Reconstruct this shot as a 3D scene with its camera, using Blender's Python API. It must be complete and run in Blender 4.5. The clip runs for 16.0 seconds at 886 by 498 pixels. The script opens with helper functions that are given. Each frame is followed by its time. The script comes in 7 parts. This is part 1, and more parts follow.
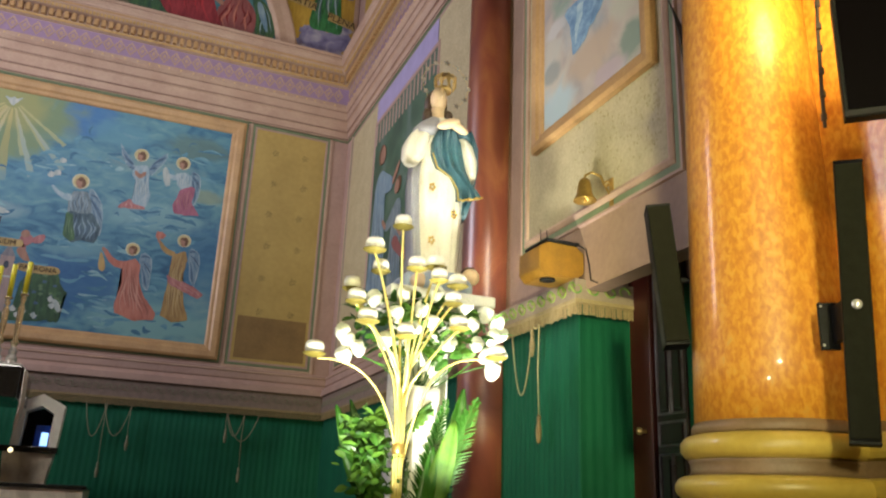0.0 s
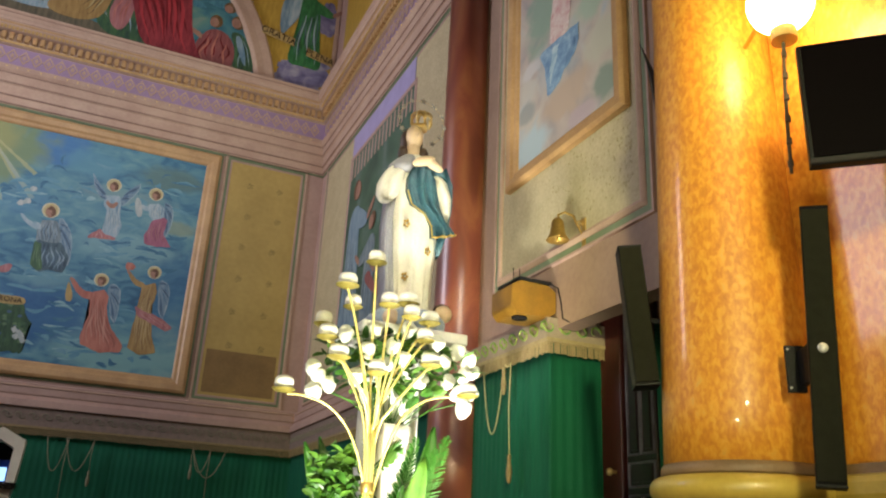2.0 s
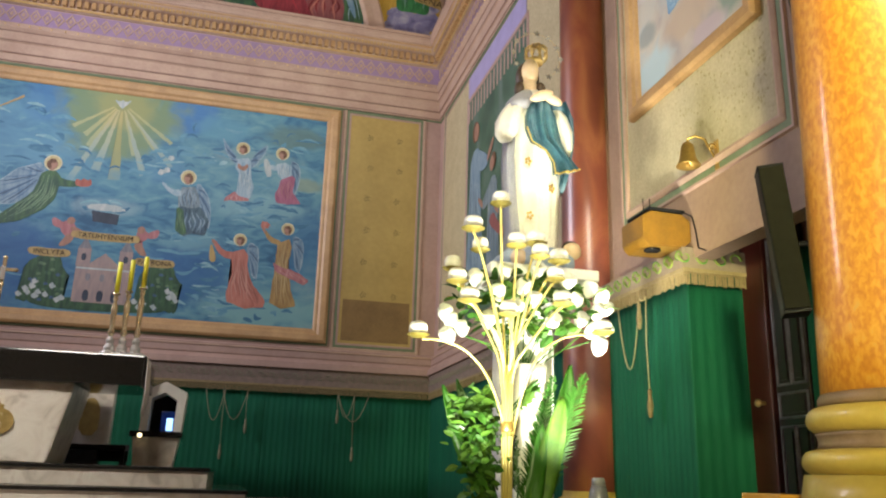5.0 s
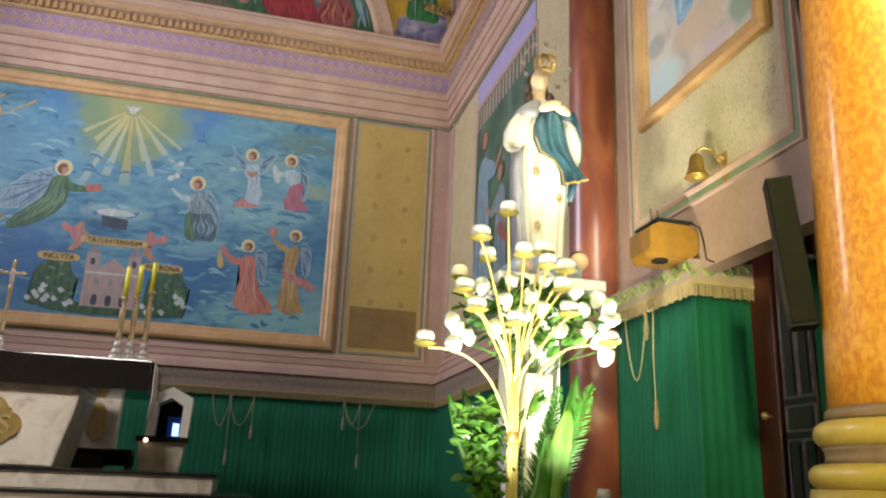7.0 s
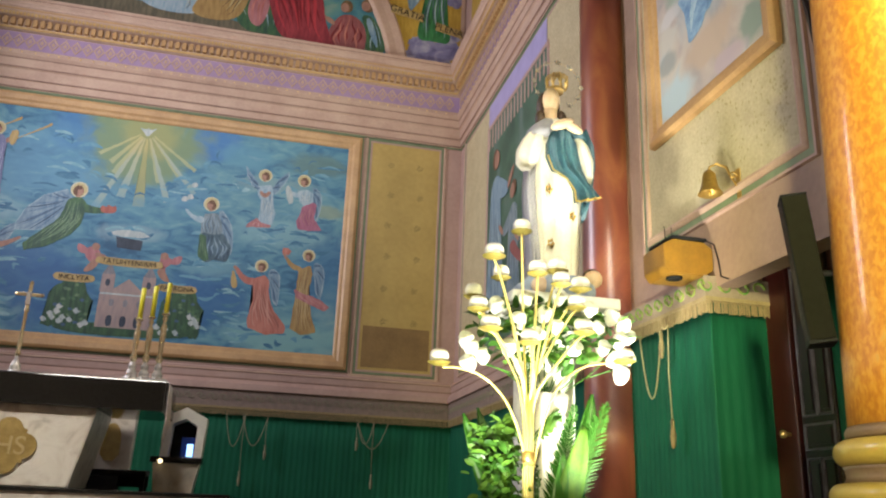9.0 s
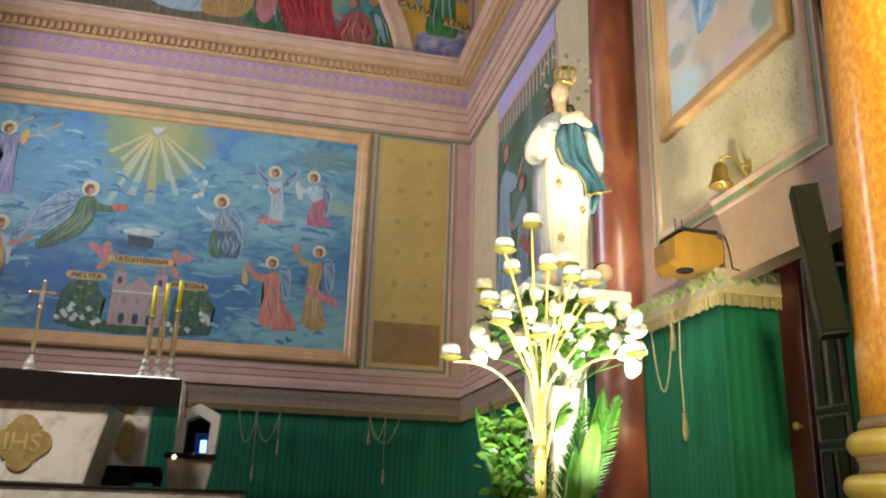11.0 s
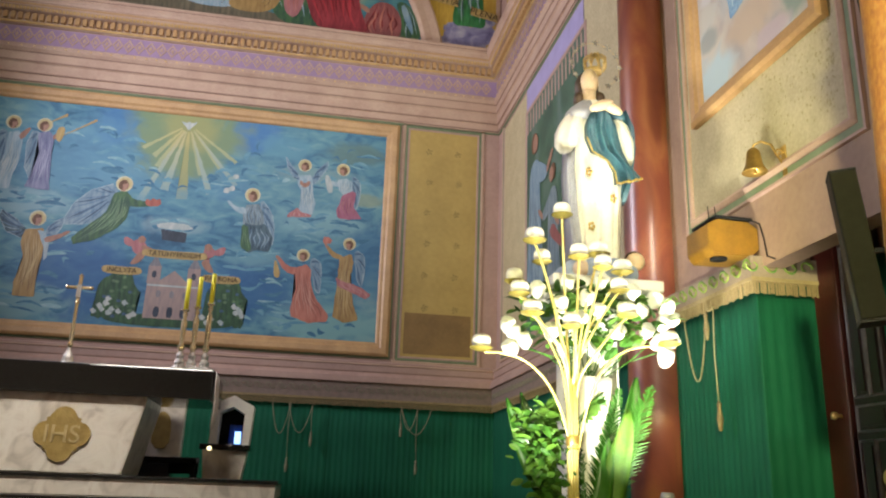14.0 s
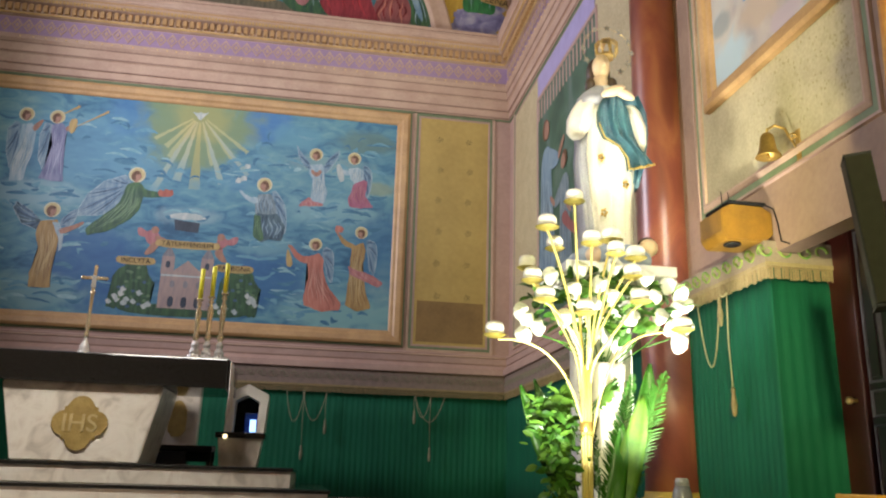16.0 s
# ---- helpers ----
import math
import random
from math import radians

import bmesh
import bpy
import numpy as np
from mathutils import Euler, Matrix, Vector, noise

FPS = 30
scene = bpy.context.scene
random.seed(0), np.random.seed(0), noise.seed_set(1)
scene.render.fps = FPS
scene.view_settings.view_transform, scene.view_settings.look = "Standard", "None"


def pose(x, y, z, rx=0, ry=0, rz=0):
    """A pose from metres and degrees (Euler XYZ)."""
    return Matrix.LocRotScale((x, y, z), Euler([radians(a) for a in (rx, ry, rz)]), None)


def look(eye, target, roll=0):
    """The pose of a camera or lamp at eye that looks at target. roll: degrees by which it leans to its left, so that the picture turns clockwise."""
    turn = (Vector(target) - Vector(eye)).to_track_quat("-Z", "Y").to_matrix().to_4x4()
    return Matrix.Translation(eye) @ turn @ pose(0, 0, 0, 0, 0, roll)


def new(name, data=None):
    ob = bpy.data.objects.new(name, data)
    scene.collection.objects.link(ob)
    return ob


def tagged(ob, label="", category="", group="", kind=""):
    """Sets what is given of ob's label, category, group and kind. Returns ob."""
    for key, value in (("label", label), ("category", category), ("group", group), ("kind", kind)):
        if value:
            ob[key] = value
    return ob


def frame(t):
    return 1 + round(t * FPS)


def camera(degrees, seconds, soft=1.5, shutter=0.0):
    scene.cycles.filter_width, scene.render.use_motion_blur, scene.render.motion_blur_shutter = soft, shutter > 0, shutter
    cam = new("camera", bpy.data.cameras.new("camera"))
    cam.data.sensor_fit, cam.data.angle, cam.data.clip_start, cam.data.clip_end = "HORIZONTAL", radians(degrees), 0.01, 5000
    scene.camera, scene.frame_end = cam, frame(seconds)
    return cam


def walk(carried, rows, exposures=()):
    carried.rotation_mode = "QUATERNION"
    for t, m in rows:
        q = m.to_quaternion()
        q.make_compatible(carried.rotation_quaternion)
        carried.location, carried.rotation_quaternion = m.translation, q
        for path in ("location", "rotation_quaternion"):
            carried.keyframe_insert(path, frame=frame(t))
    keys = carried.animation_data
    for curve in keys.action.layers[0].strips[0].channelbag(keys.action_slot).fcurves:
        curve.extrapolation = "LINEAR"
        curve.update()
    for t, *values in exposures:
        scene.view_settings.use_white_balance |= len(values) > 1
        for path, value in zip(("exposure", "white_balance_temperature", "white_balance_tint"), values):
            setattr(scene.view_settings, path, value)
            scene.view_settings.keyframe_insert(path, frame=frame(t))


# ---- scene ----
# camera and walk
cam = camera(57.83, 16.0, soft=2.1, shutter=0.4)
ROWS = [
    (0, -0.004, -0.042, 1.533, 107.88, -2.37, -22.27),
    (0.5, -0.001, -0.045, 1.538, 109.64, -2.66, -22.58),
    (1, -0.009, -0.051, 1.533, 110.63, -2.94, -24.01),
    (1.5, -0.012, -0.054, 1.541, 110.83, -2.80, -24.58),
    (2, -0.006, -0.050, 1.535, 110.55, -2.73, -24.40),
    (2.5, 0.006, -0.033, 1.542, 109.41, -2.25, -22.35),
    (3, -0.001, -0.009, 1.543, 108.29, -1.80, -17.22),
    (3.5, 0.014, 0.009, 1.550, 107.07, -1.91, -15.82),
    (4, 0.013, 0.010, 1.549, 106.12, -1.52, -14.98),
    (6.5, 0.003, -0.008, 1.550, 106.01, -2.07, -14.29),
    (7, 0.006, -0.005, 1.553, 106.54, -2.34, -14.34),
    (7.5, 0.004, -0.003, 1.556, 107.24, -2.18, -13.73),
    (8, 0.004, -0.001, 1.553, 107.40, -2.17, -13.51),
    (8.5, 0.006, -0.002, 1.557, 108.08, -2.32, -13.61),
    (9, -0.002, -0.006, 1.554, 107.83, -2.20, -13.39),
    (9.5, -0.007, -0.009, 1.553, 107.60, -2.00, -13.02),
    (12, -0.007, -0.011, 1.549, 107.17, -1.88, -12.43),
    (12.5, -0.008, -0.011, 1.548, 106.73, -1.70, -12.08),
    (13, -0.004, 0.000, 1.550, 106.22, -1.41, -10.82),
    (13.5, -0.002, -0.000, 1.549, 106.48, -1.70, -10.24),
    (14, -0.002, 0.001, 1.551, 106.75, -1.92, -10.33),
    (14.5, 0.000, -0.000, 1.550, 106.74, -1.94, -10.28),
    (15, -0.001, 0.003, 1.554, 106.63, -1.85, -9.76),
    (15.5, -0.003, -0.002, 1.551, 106.56, -1.88, -9.88),
    (16, -0.010, -0.003, 1.548, 105.86, -1.67, -9.41),
]
walk(cam, [(t, pose(x, y, z, rx, ry, rz)) for t, x, y, z, rx, ry, rz in ROWS], [(0.0, -0.31), (1.5, -0.44), (2.5, -0.36), (3.5, -0.12), (6.5, -0.03), (16.0, 0.02)])

# light: a dim world, unseen nave and chancel lamps, added altar and statue fills
world = bpy.data.worlds.new("world")
scene.world = world
world.use_nodes = True
world.node_tree.nodes["Background"].inputs[0].default_value = (0.9, 0.85, 0.9, 1)
world.node_tree.nodes["Background"].inputs[1].default_value = 0.008


def area(name, eye, target, w, h, power, colour):
    data = bpy.data.lights.new(name, "AREA")
    data.shape, data.size, data.size_y, data.energy, data.color = "RECTANGLE", w, h, power, colour
    ob = new(name, data)
    ob.matrix_world = look(eye, target)
    return ob


def spot(name, eye, target, degrees, power, colour, blend=0.5, radius=0.05):
    data = bpy.data.lights.new(name, "SPOT")
    data.spot_size, data.spot_blend, data.energy, data.color, data.shadow_soft_size = radians(degrees), blend, power, colour, radius
    ob = new(name, data)
    ob.matrix_world = look(eye, target)
    return ob


# unseen fill, added to brighten the altar front
altar_fill_lamp = area("altar_fill", (-2.3, 3.2, 7.2), (-2.1, 7.3, 1.8), 1.8, 1.0, 40, (1.0, 0.93, 0.82))
altar_fill_lamp.data.spread = radians(52)
flood = area("nave_flood", (-1.9, -4.3, 3.3), (2.8, 4.5, 2.95), 0.5, 0.5, 46, (0.95, 0.88, 0.46))
flood.data.spread = radians(36)
spot("standing_flood", (-0.35, -0.10, 1.0), (2.75, 4.45, 5.75), 64, 240, (0.94, 0.88, 0.60), 0.06, 0.04)
chancel = area("chancel_lamp", (-1.5, 5.2, 7.8), (-1.4, 11.5, 6.7), 6.0, 0.4, 55, (0.91, 0.94, 0.96))
chancel.data.spread = radians(95)
side_lamp = area("side_lamp", (-6.0, 8.2, 6.6), (2.8, 8.2, 6.2), 1.6, 3.2, 300, (0.91, 0.87, 1.0))
side_lamp.data.spread = radians(130)
spot("statue_spot", (0.9, 0.6, 5.4), (1.78, 4.58, 3.35), 25, 620, (1.0, 0.96, 0.82), 0.5, 0.05)
# two unseen fills added low down to brighten pedestal, roses and leaves
spot("pedestal_fill", (2.25, 3.65, 1.34), (1.72, 4.60, 3.0), 74, 500, (1.0, 0.97, 0.82), 0.7, 0.06)
spot("foliage_fill", (0.95, 3.45, 1.34), (1.68, 4.58, 2.9), 66, 420, (1.0, 0.97, 0.84), 0.7, 0.06)


# materials
def mat(name, a, b=None, scale=3.0, rough=0.6, metal=0.0, bump=0.0, bscale=40.0, stretch=(1, 1, 1), sheen=0.0, fine=0.35, coat=0.0, spec=0.5):
    """Two tones mixed by large and fine noise, with relief."""
    m = bpy.data.materials.new(name)
    m.use_nodes = True
    nt = m.node_tree
    p = nt.nodes["Principled BSDF"]
    b = b or tuple(c * 0.82 for c in a)
    tc = nt.nodes.new("ShaderNodeTexCoord")
    mp = nt.nodes.new("ShaderNodeMapping")
    mp.inputs["Scale"].default_value = stretch
    nt.links.new(tc.outputs["Object"], mp.inputs["Vector"])
    n1 = nt.nodes.new("ShaderNodeTexNoise")
    n1.inputs["Scale"].default_value, n1.inputs["Detail"].default_value = scale, 6
    n2 = nt.nodes.new("ShaderNodeTexNoise")
    n2.inputs["Scale"].default_value, n2.inputs["Detail"].default_value = scale * 9, 4
    for n in (n1, n2):
        nt.links.new(mp.outputs[0], n.inputs["Vector"])
    mixf = nt.nodes.new("ShaderNodeMix")
    mixf.inputs[0].default_value = fine
    nt.links.new(n1.outputs[0], mixf.inputs[2])
    nt.links.new(n2.outputs[0], mixf.inputs[3])
    ramp = nt.nodes.new("ShaderNodeValToRGB")
    ramp.color_ramp.elements[0].position, ramp.color_ramp.elements[1].position = 0.36, 0.64
    ramp.color_ramp.elements[0].color, ramp.color_ramp.elements[1].color = (*b, 1), (*a, 1)
    nt.links.new(mixf.outputs[0], ramp.inputs[0])
    nt.links.new(ramp.outputs[0], p.inputs["Base Color"])
    p.inputs["Roughness"].default_value, p.inputs["Metallic"].default_value = rough, metal
    p.inputs["Coat Weight"].default_value = coat
    p.inputs["Specular IOR Level"].default_value = spec
    p.inputs["Sheen Weight"].default_value = sheen
    if bump:
        bp = nt.nodes.new("ShaderNodeBump")
        bp.inputs["Strength"].default_value, bp.inputs["Distance"].default_value = bump, 0.01
        n3 = nt.nodes.new("ShaderNodeTexNoise")
        n3.inputs["Scale"].default_value, n3.inputs["Detail"].default_value = bscale, 5
        nt.links.new(mp.outputs[0], n3.inputs["Vector"])
        nt.links.new(n3.outputs[0], bp.inputs["Height"])
        nt.links.new(bp.outputs[0], p.inputs["Normal"])
    return m


def ramp_mat(name, stops, scale, rough=0.55, stretch=(1, 1, 1), detail=8, distort=0.6, bump=0.15, coat=0.0):
    """A noise with several colour stops, for painted skies and marbled paint."""
    m = bpy.data.materials.new(name)
    m.use_nodes = True
    nt = m.node_tree
    p = nt.nodes["Principled BSDF"]
    tc = nt.nodes.new("ShaderNodeTexCoord")
    mp = nt.nodes.new("ShaderNodeMapping")
    mp.inputs["Scale"].default_value = stretch
    nt.links.new(tc.outputs["Object"], mp.inputs["Vector"])
    n = nt.nodes.new("ShaderNodeTexNoise")
    n.inputs["Scale"].default_value, n.inputs["Detail"].default_value, n.inputs["Distortion"].default_value = scale, detail, distort
    nt.links.new(mp.outputs[0], n.inputs["Vector"])
    r = nt.nodes.new("ShaderNodeValToRGB")
    el = r.color_ramp.elements
    while len(el) < len(stops):
        el.new(0.5)
    for e, (pos, c) in zip(el, stops):
        e.position, e.color = pos, (*c, 1)
    nt.links.new(n.outputs[0], r.inputs[0])
    nt.links.new(r.outputs[0], p.inputs["Base Color"])
    p.inputs["Roughness"].default_value = rough
    p.inputs["Coat Weight"].default_value = coat
    p.inputs["Coat Roughness"].default_value = 0.3
    if bump:
        bp = nt.nodes.new("ShaderNodeBump")
        bp.inputs["Strength"].default_value, bp.inputs["Distance"].default_value = bump, 0.004
        nt.links.new(n.outputs[0], bp.inputs["Height"])
        nt.links.new(bp.outputs[0], p.inputs["Normal"])
    return m


def sky_mat(name, stops, big, small):
    """Painted sky: broad light and dark masses broken by swirling billows."""
    m = ramp_mat(name, stops, big, 0.5, (0.6, 1, 1.3), 7, 1.0, 0.0)
    nt = m.node_tree
    n1 = next(n for n in nt.nodes if n.bl_idname == "ShaderNodeTexNoise")
    mp = next(n for n in nt.nodes if n.bl_idname == "ShaderNodeMapping")
    r = next(n for n in nt.nodes if n.bl_idname == "ShaderNodeValToRGB")
    n2 = nt.nodes.new("ShaderNodeTexNoise")
    n2.inputs["Scale"].default_value, n2.inputs["Detail"].default_value, n2.inputs["Distortion"].default_value = small, 7, 1.5
    nt.links.new(mp.outputs[0], n2.inputs["Vector"])
    mx = nt.nodes.new("ShaderNodeMix")
    mx.inputs[0].default_value = 0.45
    nt.links.new(n1.outputs[0], mx.inputs[2])
    nt.links.new(n2.outputs[0], mx.inputs[3])
    nt.links.new(mx.outputs[0], r.inputs[0])
    bp = nt.nodes.new("ShaderNodeBump")
    bp.inputs["Strength"].default_value, bp.inputs["Distance"].default_value = 0.25, 0.01
    nt.links.new(n2.outputs[0], bp.inputs["Height"])
    nt.links.new(bp.outputs[0], nt.nodes["Principled BSDF"].inputs["Normal"])
    return m


def halo_blend(m, at, stops):
    """Blend a painted colour with a round glow about a point of the wall, as the painter faded it out."""
    nt = m.node_tree
    p = nt.nodes["Principled BSDF"]
    old = p.inputs["Base Color"].links[0].from_socket
    g = nt.nodes.new("ShaderNodeNewGeometry")
    d = nt.nodes.new("ShaderNodeVectorMath")
    d.operation = "DISTANCE"
    d.inputs[1].default_value = at
    nt.links.new(g.outputs["Position"], d.inputs[0])
    n = nt.nodes.new("ShaderNodeTexNoise")
    n.inputs["Scale"].default_value, n.inputs["Detail"].default_value = 2.6, 5
    nt.links.new(g.outputs["Position"], n.inputs["Vector"])
    a = nt.nodes.new("ShaderNodeMath")
    a.operation = "MULTIPLY_ADD"
    a.inputs[1].default_value = 0.9
    nt.links.new(n.outputs[0], a.inputs[0])
    nt.links.new(d.outputs["Value"], a.inputs[2])
    tint = nt.nodes.new("ShaderNodeValToRGB")
    amount = nt.nodes.new("ShaderNodeValToRGB")
    half = nt.nodes.new("ShaderNodeMath")
    half.operation = "MULTIPLY"
    half.inputs[1].default_value = 0.5
    nt.links.new(a.outputs[0], half.inputs[0])
    for r, k in ((tint, 1), (amount, 2)):
        el = r.color_ramp.elements
        while len(el) < len(stops):
            el.new(0.5)
        for e, s in zip(el, stops):
            e.position = s[0] * 0.5
            e.color = (*s[1], 1) if k == 1 else (s[2], s[2], s[2], 1)
        nt.links.new(half.outputs[0], r.inputs[0])
    mx = nt.nodes.new("ShaderNodeMix")
    mx.data_type = "RGBA"
    nt.links.new(amount.outputs[0], mx.inputs[0])
    nt.links.new(old, mx.inputs[6])
    nt.links.new(tint.outputs[0], mx.inputs[7])
    nt.links.new(mx.outputs[2], p.inputs["Base Color"])
    return m


def glow(name, colour, strength):
    m = bpy.data.materials.new(name)
    m.use_nodes = True
    p = m.node_tree.nodes["Principled BSDF"]
    p.inputs["Base Color"].default_value = (*colour, 1)
    p.inputs["Emission Color"].default_value = (*colour, 1)
    p.inputs["Emission Strength"].default_value = strength
    return m


PINK = mat("pink_plaster", (0.48, 0.325, 0.265), (0.39, 0.255, 0.21), 2.0, 0.6, bump=0.1, bscale=60)
PINK_LIGHT = mat("light_pink_plaster", (0.55, 0.39, 0.285), (0.45, 0.30, 0.22), 3.0, 0.55, bump=0.15, bscale=30)
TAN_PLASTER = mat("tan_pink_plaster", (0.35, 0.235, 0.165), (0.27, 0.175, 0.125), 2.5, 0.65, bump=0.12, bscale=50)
MUSTARD = mat("mustard_panel_paint", (0.50, 0.36, 0.11), (0.40, 0.28, 0.08), 1.5, 0.6, bump=0.12, bscale=50)
CREAM = mat("speckled_cream_paint", (0.58, 0.50, 0.30), (0.43, 0.36, 0.20), 4.0, 0.6, fine=0.6, bump=0.1, bscale=40)
STEP_SHADE = mat("brown_step_shade", (0.32, 0.20, 0.15), (0.24, 0.145, 0.11), 6.0, 0.7)
GREEN_LINE = mat("dull_green_line", (0.20, 0.26, 0.14), (0.15, 0.19, 0.10), 6.0, 0.6)
FRAME_TAN = mat("tan_gilt_frame", (0.55, 0.34, 0.15), (0.42, 0.25, 0.11), 4.0, 0.45, bump=0.1, bscale=30)
LAVENDER = mat("lavender_paint", (0.37, 0.25, 0.39), (0.31, 0.21, 0.32), 3.0, 0.55, bump=0.1)
GOLD_PAINT = mat("gold_paint", (0.66, 0.45, 0.18), (0.5, 0.32, 0.12), 9.0, 0.42, bump=0.1)
DRAPE = mat("green_drape", (0.010, 0.125, 0.062), (0.006, 0.088, 0.046), 5.0, 0.75, bump=0.15, bscale=120, stretch=(1, 1, 0.15), spec=0.2)
VALANCE = mat("pinkish_valance", (0.29, 0.225, 0.16), (0.22, 0.17, 0.12), 8.0, 0.75, bump=0.2, bscale=160)
SCROLL = mat("green_gold_embroidery", (0.07, 0.22, 0.03), (0.27, 0.30, 0.05), 14.0, 0.6)
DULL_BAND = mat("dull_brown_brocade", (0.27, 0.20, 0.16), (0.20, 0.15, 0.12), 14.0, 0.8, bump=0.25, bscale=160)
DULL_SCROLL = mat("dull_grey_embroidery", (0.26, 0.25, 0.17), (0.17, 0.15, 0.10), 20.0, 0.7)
FRINGE = mat("gold_fringe", (0.33, 0.25, 0.12), (0.24, 0.18, 0.08), 20.0, 0.7)
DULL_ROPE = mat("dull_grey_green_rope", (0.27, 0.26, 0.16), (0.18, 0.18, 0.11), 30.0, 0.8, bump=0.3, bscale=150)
ROPE = mat("cream_rope", (0.55, 0.47, 0.24), (0.4, 0.33, 0.16), 30.0, 0.7, bump=0.3, bscale=150)
ORANGE = ramp_mat("orange_marbled_paint", [(0.28, (0.43, 0.155, 0.014)), (0.42, (0.51, 0.195, 0.018)), (0.52, (0.57, 0.24, 0.022)), (0.62, (0.63, 0.30, 0.035)), (0.80, (0.54, 0.31, 0.07))], 44.0, 0.5, (1, 1, 0.6), 12, 0.4, 0.25, 0.25)
ORANGE.node_tree.nodes["Principled BSDF"].inputs["Coat Roughness"].default_value = 0.10
RED_MARBLE = ramp_mat("red_brown_marbled_paint", [(0.3, (0.15, 0.032, 0.022)), (0.5, (0.24, 0.062, 0.036)), (0.62, (0.31, 0.10, 0.045)), (0.75, (0.38, 0.16, 0.07))], 3.0, 0.42, (1, 1, 0.5), 9, 1.0, 0.1, 0.8)
YELLOW_BASE = mat("ochre_base_paint", (0.50, 0.36, 0.07), (0.40, 0.28, 0.05), 4.0, 0.4, bump=0.06, bscale=20, coat=0.3)
WHITE_MARBLE = ramp_mat("white_marble", [(0.3, (0.45, 0.40, 0.34)), (0.45, (0.66, 0.60, 0.52)), (0.6, (0.74, 0.69, 0.61)), (0.8, (0.60, 0.52, 0.44))], 4.0, 0.3, (1, 1, 1), 9, 1.5, 0.0, 0.2)
BLACK_STONE = mat("polished_black_granite", (0.012, 0.011, 0.010), (0.025, 0.023, 0.02), 40.0, 0.12, fine=0.7)
GOLD = mat("polished_gold", (0.80, 0.60, 0.26), (0.68, 0.47, 0.17), 12.0, 0.28, 0.65)
PALE_GOLD = mat("silvered_gold", (0.82, 0.72, 0.50), (0.66, 0.52, 0.30), 60.0, 0.25, 0.75)
SILVER = mat("silver_metal", (0.75, 0.73, 0.70), (0.6, 0.58, 0.55), 12.0, 0.25, 0.6)
WHITE_PAINT = mat("white_paint", (0.80, 0.79, 0.74), (0.72, 0.71, 0.66), 6.0, 0.5, bump=0.05)
BLACK = mat("black_plastic", (0.008, 0.008, 0.008), (0.013, 0.013, 0.013), 12.0, 0.5, bump=0.05, spec=0.12)
SPEAKER_GREY = mat("dark_olive_speaker_grille", (0.014, 0.014, 0.009), (0.010, 0.010, 0.006), 30.0, 0.8, bump=0.4, bscale=300, spec=0.1)
SCREEN = mat("dark_glass_screen", (0.0025, 0.0018, 0.0022), (0.003, 0.002, 0.0025), 2.0, 0.4, spec=0.02)
DOOR_WOOD = mat("dark_brown_door_wood", (0.035, 0.018, 0.020), (0.022, 0.012, 0.014), 4.0, 0.35, bump=0.1, bscale=20, stretch=(1, 1, 0.15), coat=0.4)
DOOR_FRAME = mat("dark_red_door_frame", (0.075, 0.014, 0.010), (0.05, 0.010, 0.008), 4.0, 0.4, bump=0.1, stretch=(1, 1, 0.2))
STONE_FLOOR = mat("polished_stone_floor", (0.35, 0.30, 0.25), (0.27, 0.23, 0.19), 2.0, 0.25)
PLASTER = mat("nave_plaster", (0.50, 0.38, 0.28), (0.42, 0.31, 0.23), 1.0, 0.7)
CANDLE = mat("yellow_candle_wax", (0.82, 0.80, 0.05), (0.74, 0.70, 0.04), 9.0, 0.45)


# mesh helpers, all in world metres
BASE = {}


def thing(name, at, label="", category="", group="", kind=""):
    ob = new(name)
    ob.location = at
    ob.empty_display_size = 0.1
    BASE[ob] = Vector(at)
    return tagged(ob, label, category, group, kind)


def part(name, bm, material, parent=None, label="", smooth=False):
    me = bpy.data.meshes.new(name)
    if parent is not None:
        bmesh.ops.translate(bm, verts=bm.verts, vec=-BASE[parent])
    bmesh.ops.recalc_face_normals(bm, faces=bm.faces)
    for f in bm.faces:
        f.smooth = smooth
    bm.to_mesh(me)
    bm.free()
    for m in (material if isinstance(material, (list, tuple)) else [material]):
        me.materials.append(m)
    ob = new(name, me)
    BASE[ob] = Vector((0, 0, 0)) if parent is None else BASE[parent].copy()
    if parent is not None:
        ob.parent = parent
    if label:
        ob["label"] = label
    return ob


def shared(ob, m):
    """Another piece on the mesh of ob, moved by m."""
    o = new(ob.name.split(".")[0], ob.data)
    o.parent = ob.parent
    o.matrix_local = m
    return o


def box(bm, x0, x1, y0, y1, z0, z1, bevel=0.0, m=None):
    g = bmesh.ops.create_cube(bm, size=1.0)["verts"]
    bmesh.ops.scale(bm, verts=g, vec=(abs(x1 - x0), abs(y1 - y0), abs(z1 - z0)))
    bmesh.ops.translate(bm, verts=g, vec=((x0 + x1) / 2, (y0 + y1) / 2, (z0 + z1) / 2))
    if m is not None:
        bmesh.ops.transform(bm, verts=g, matrix=m)
    if bevel:
        es = list({e for v in g for e in v.link_edges})
        bmesh.ops.bevel(bm, geom=es, offset=bevel, segments=2, affect="EDGES", profile=0.5)
    return bm


def nb():
    return bmesh.new()


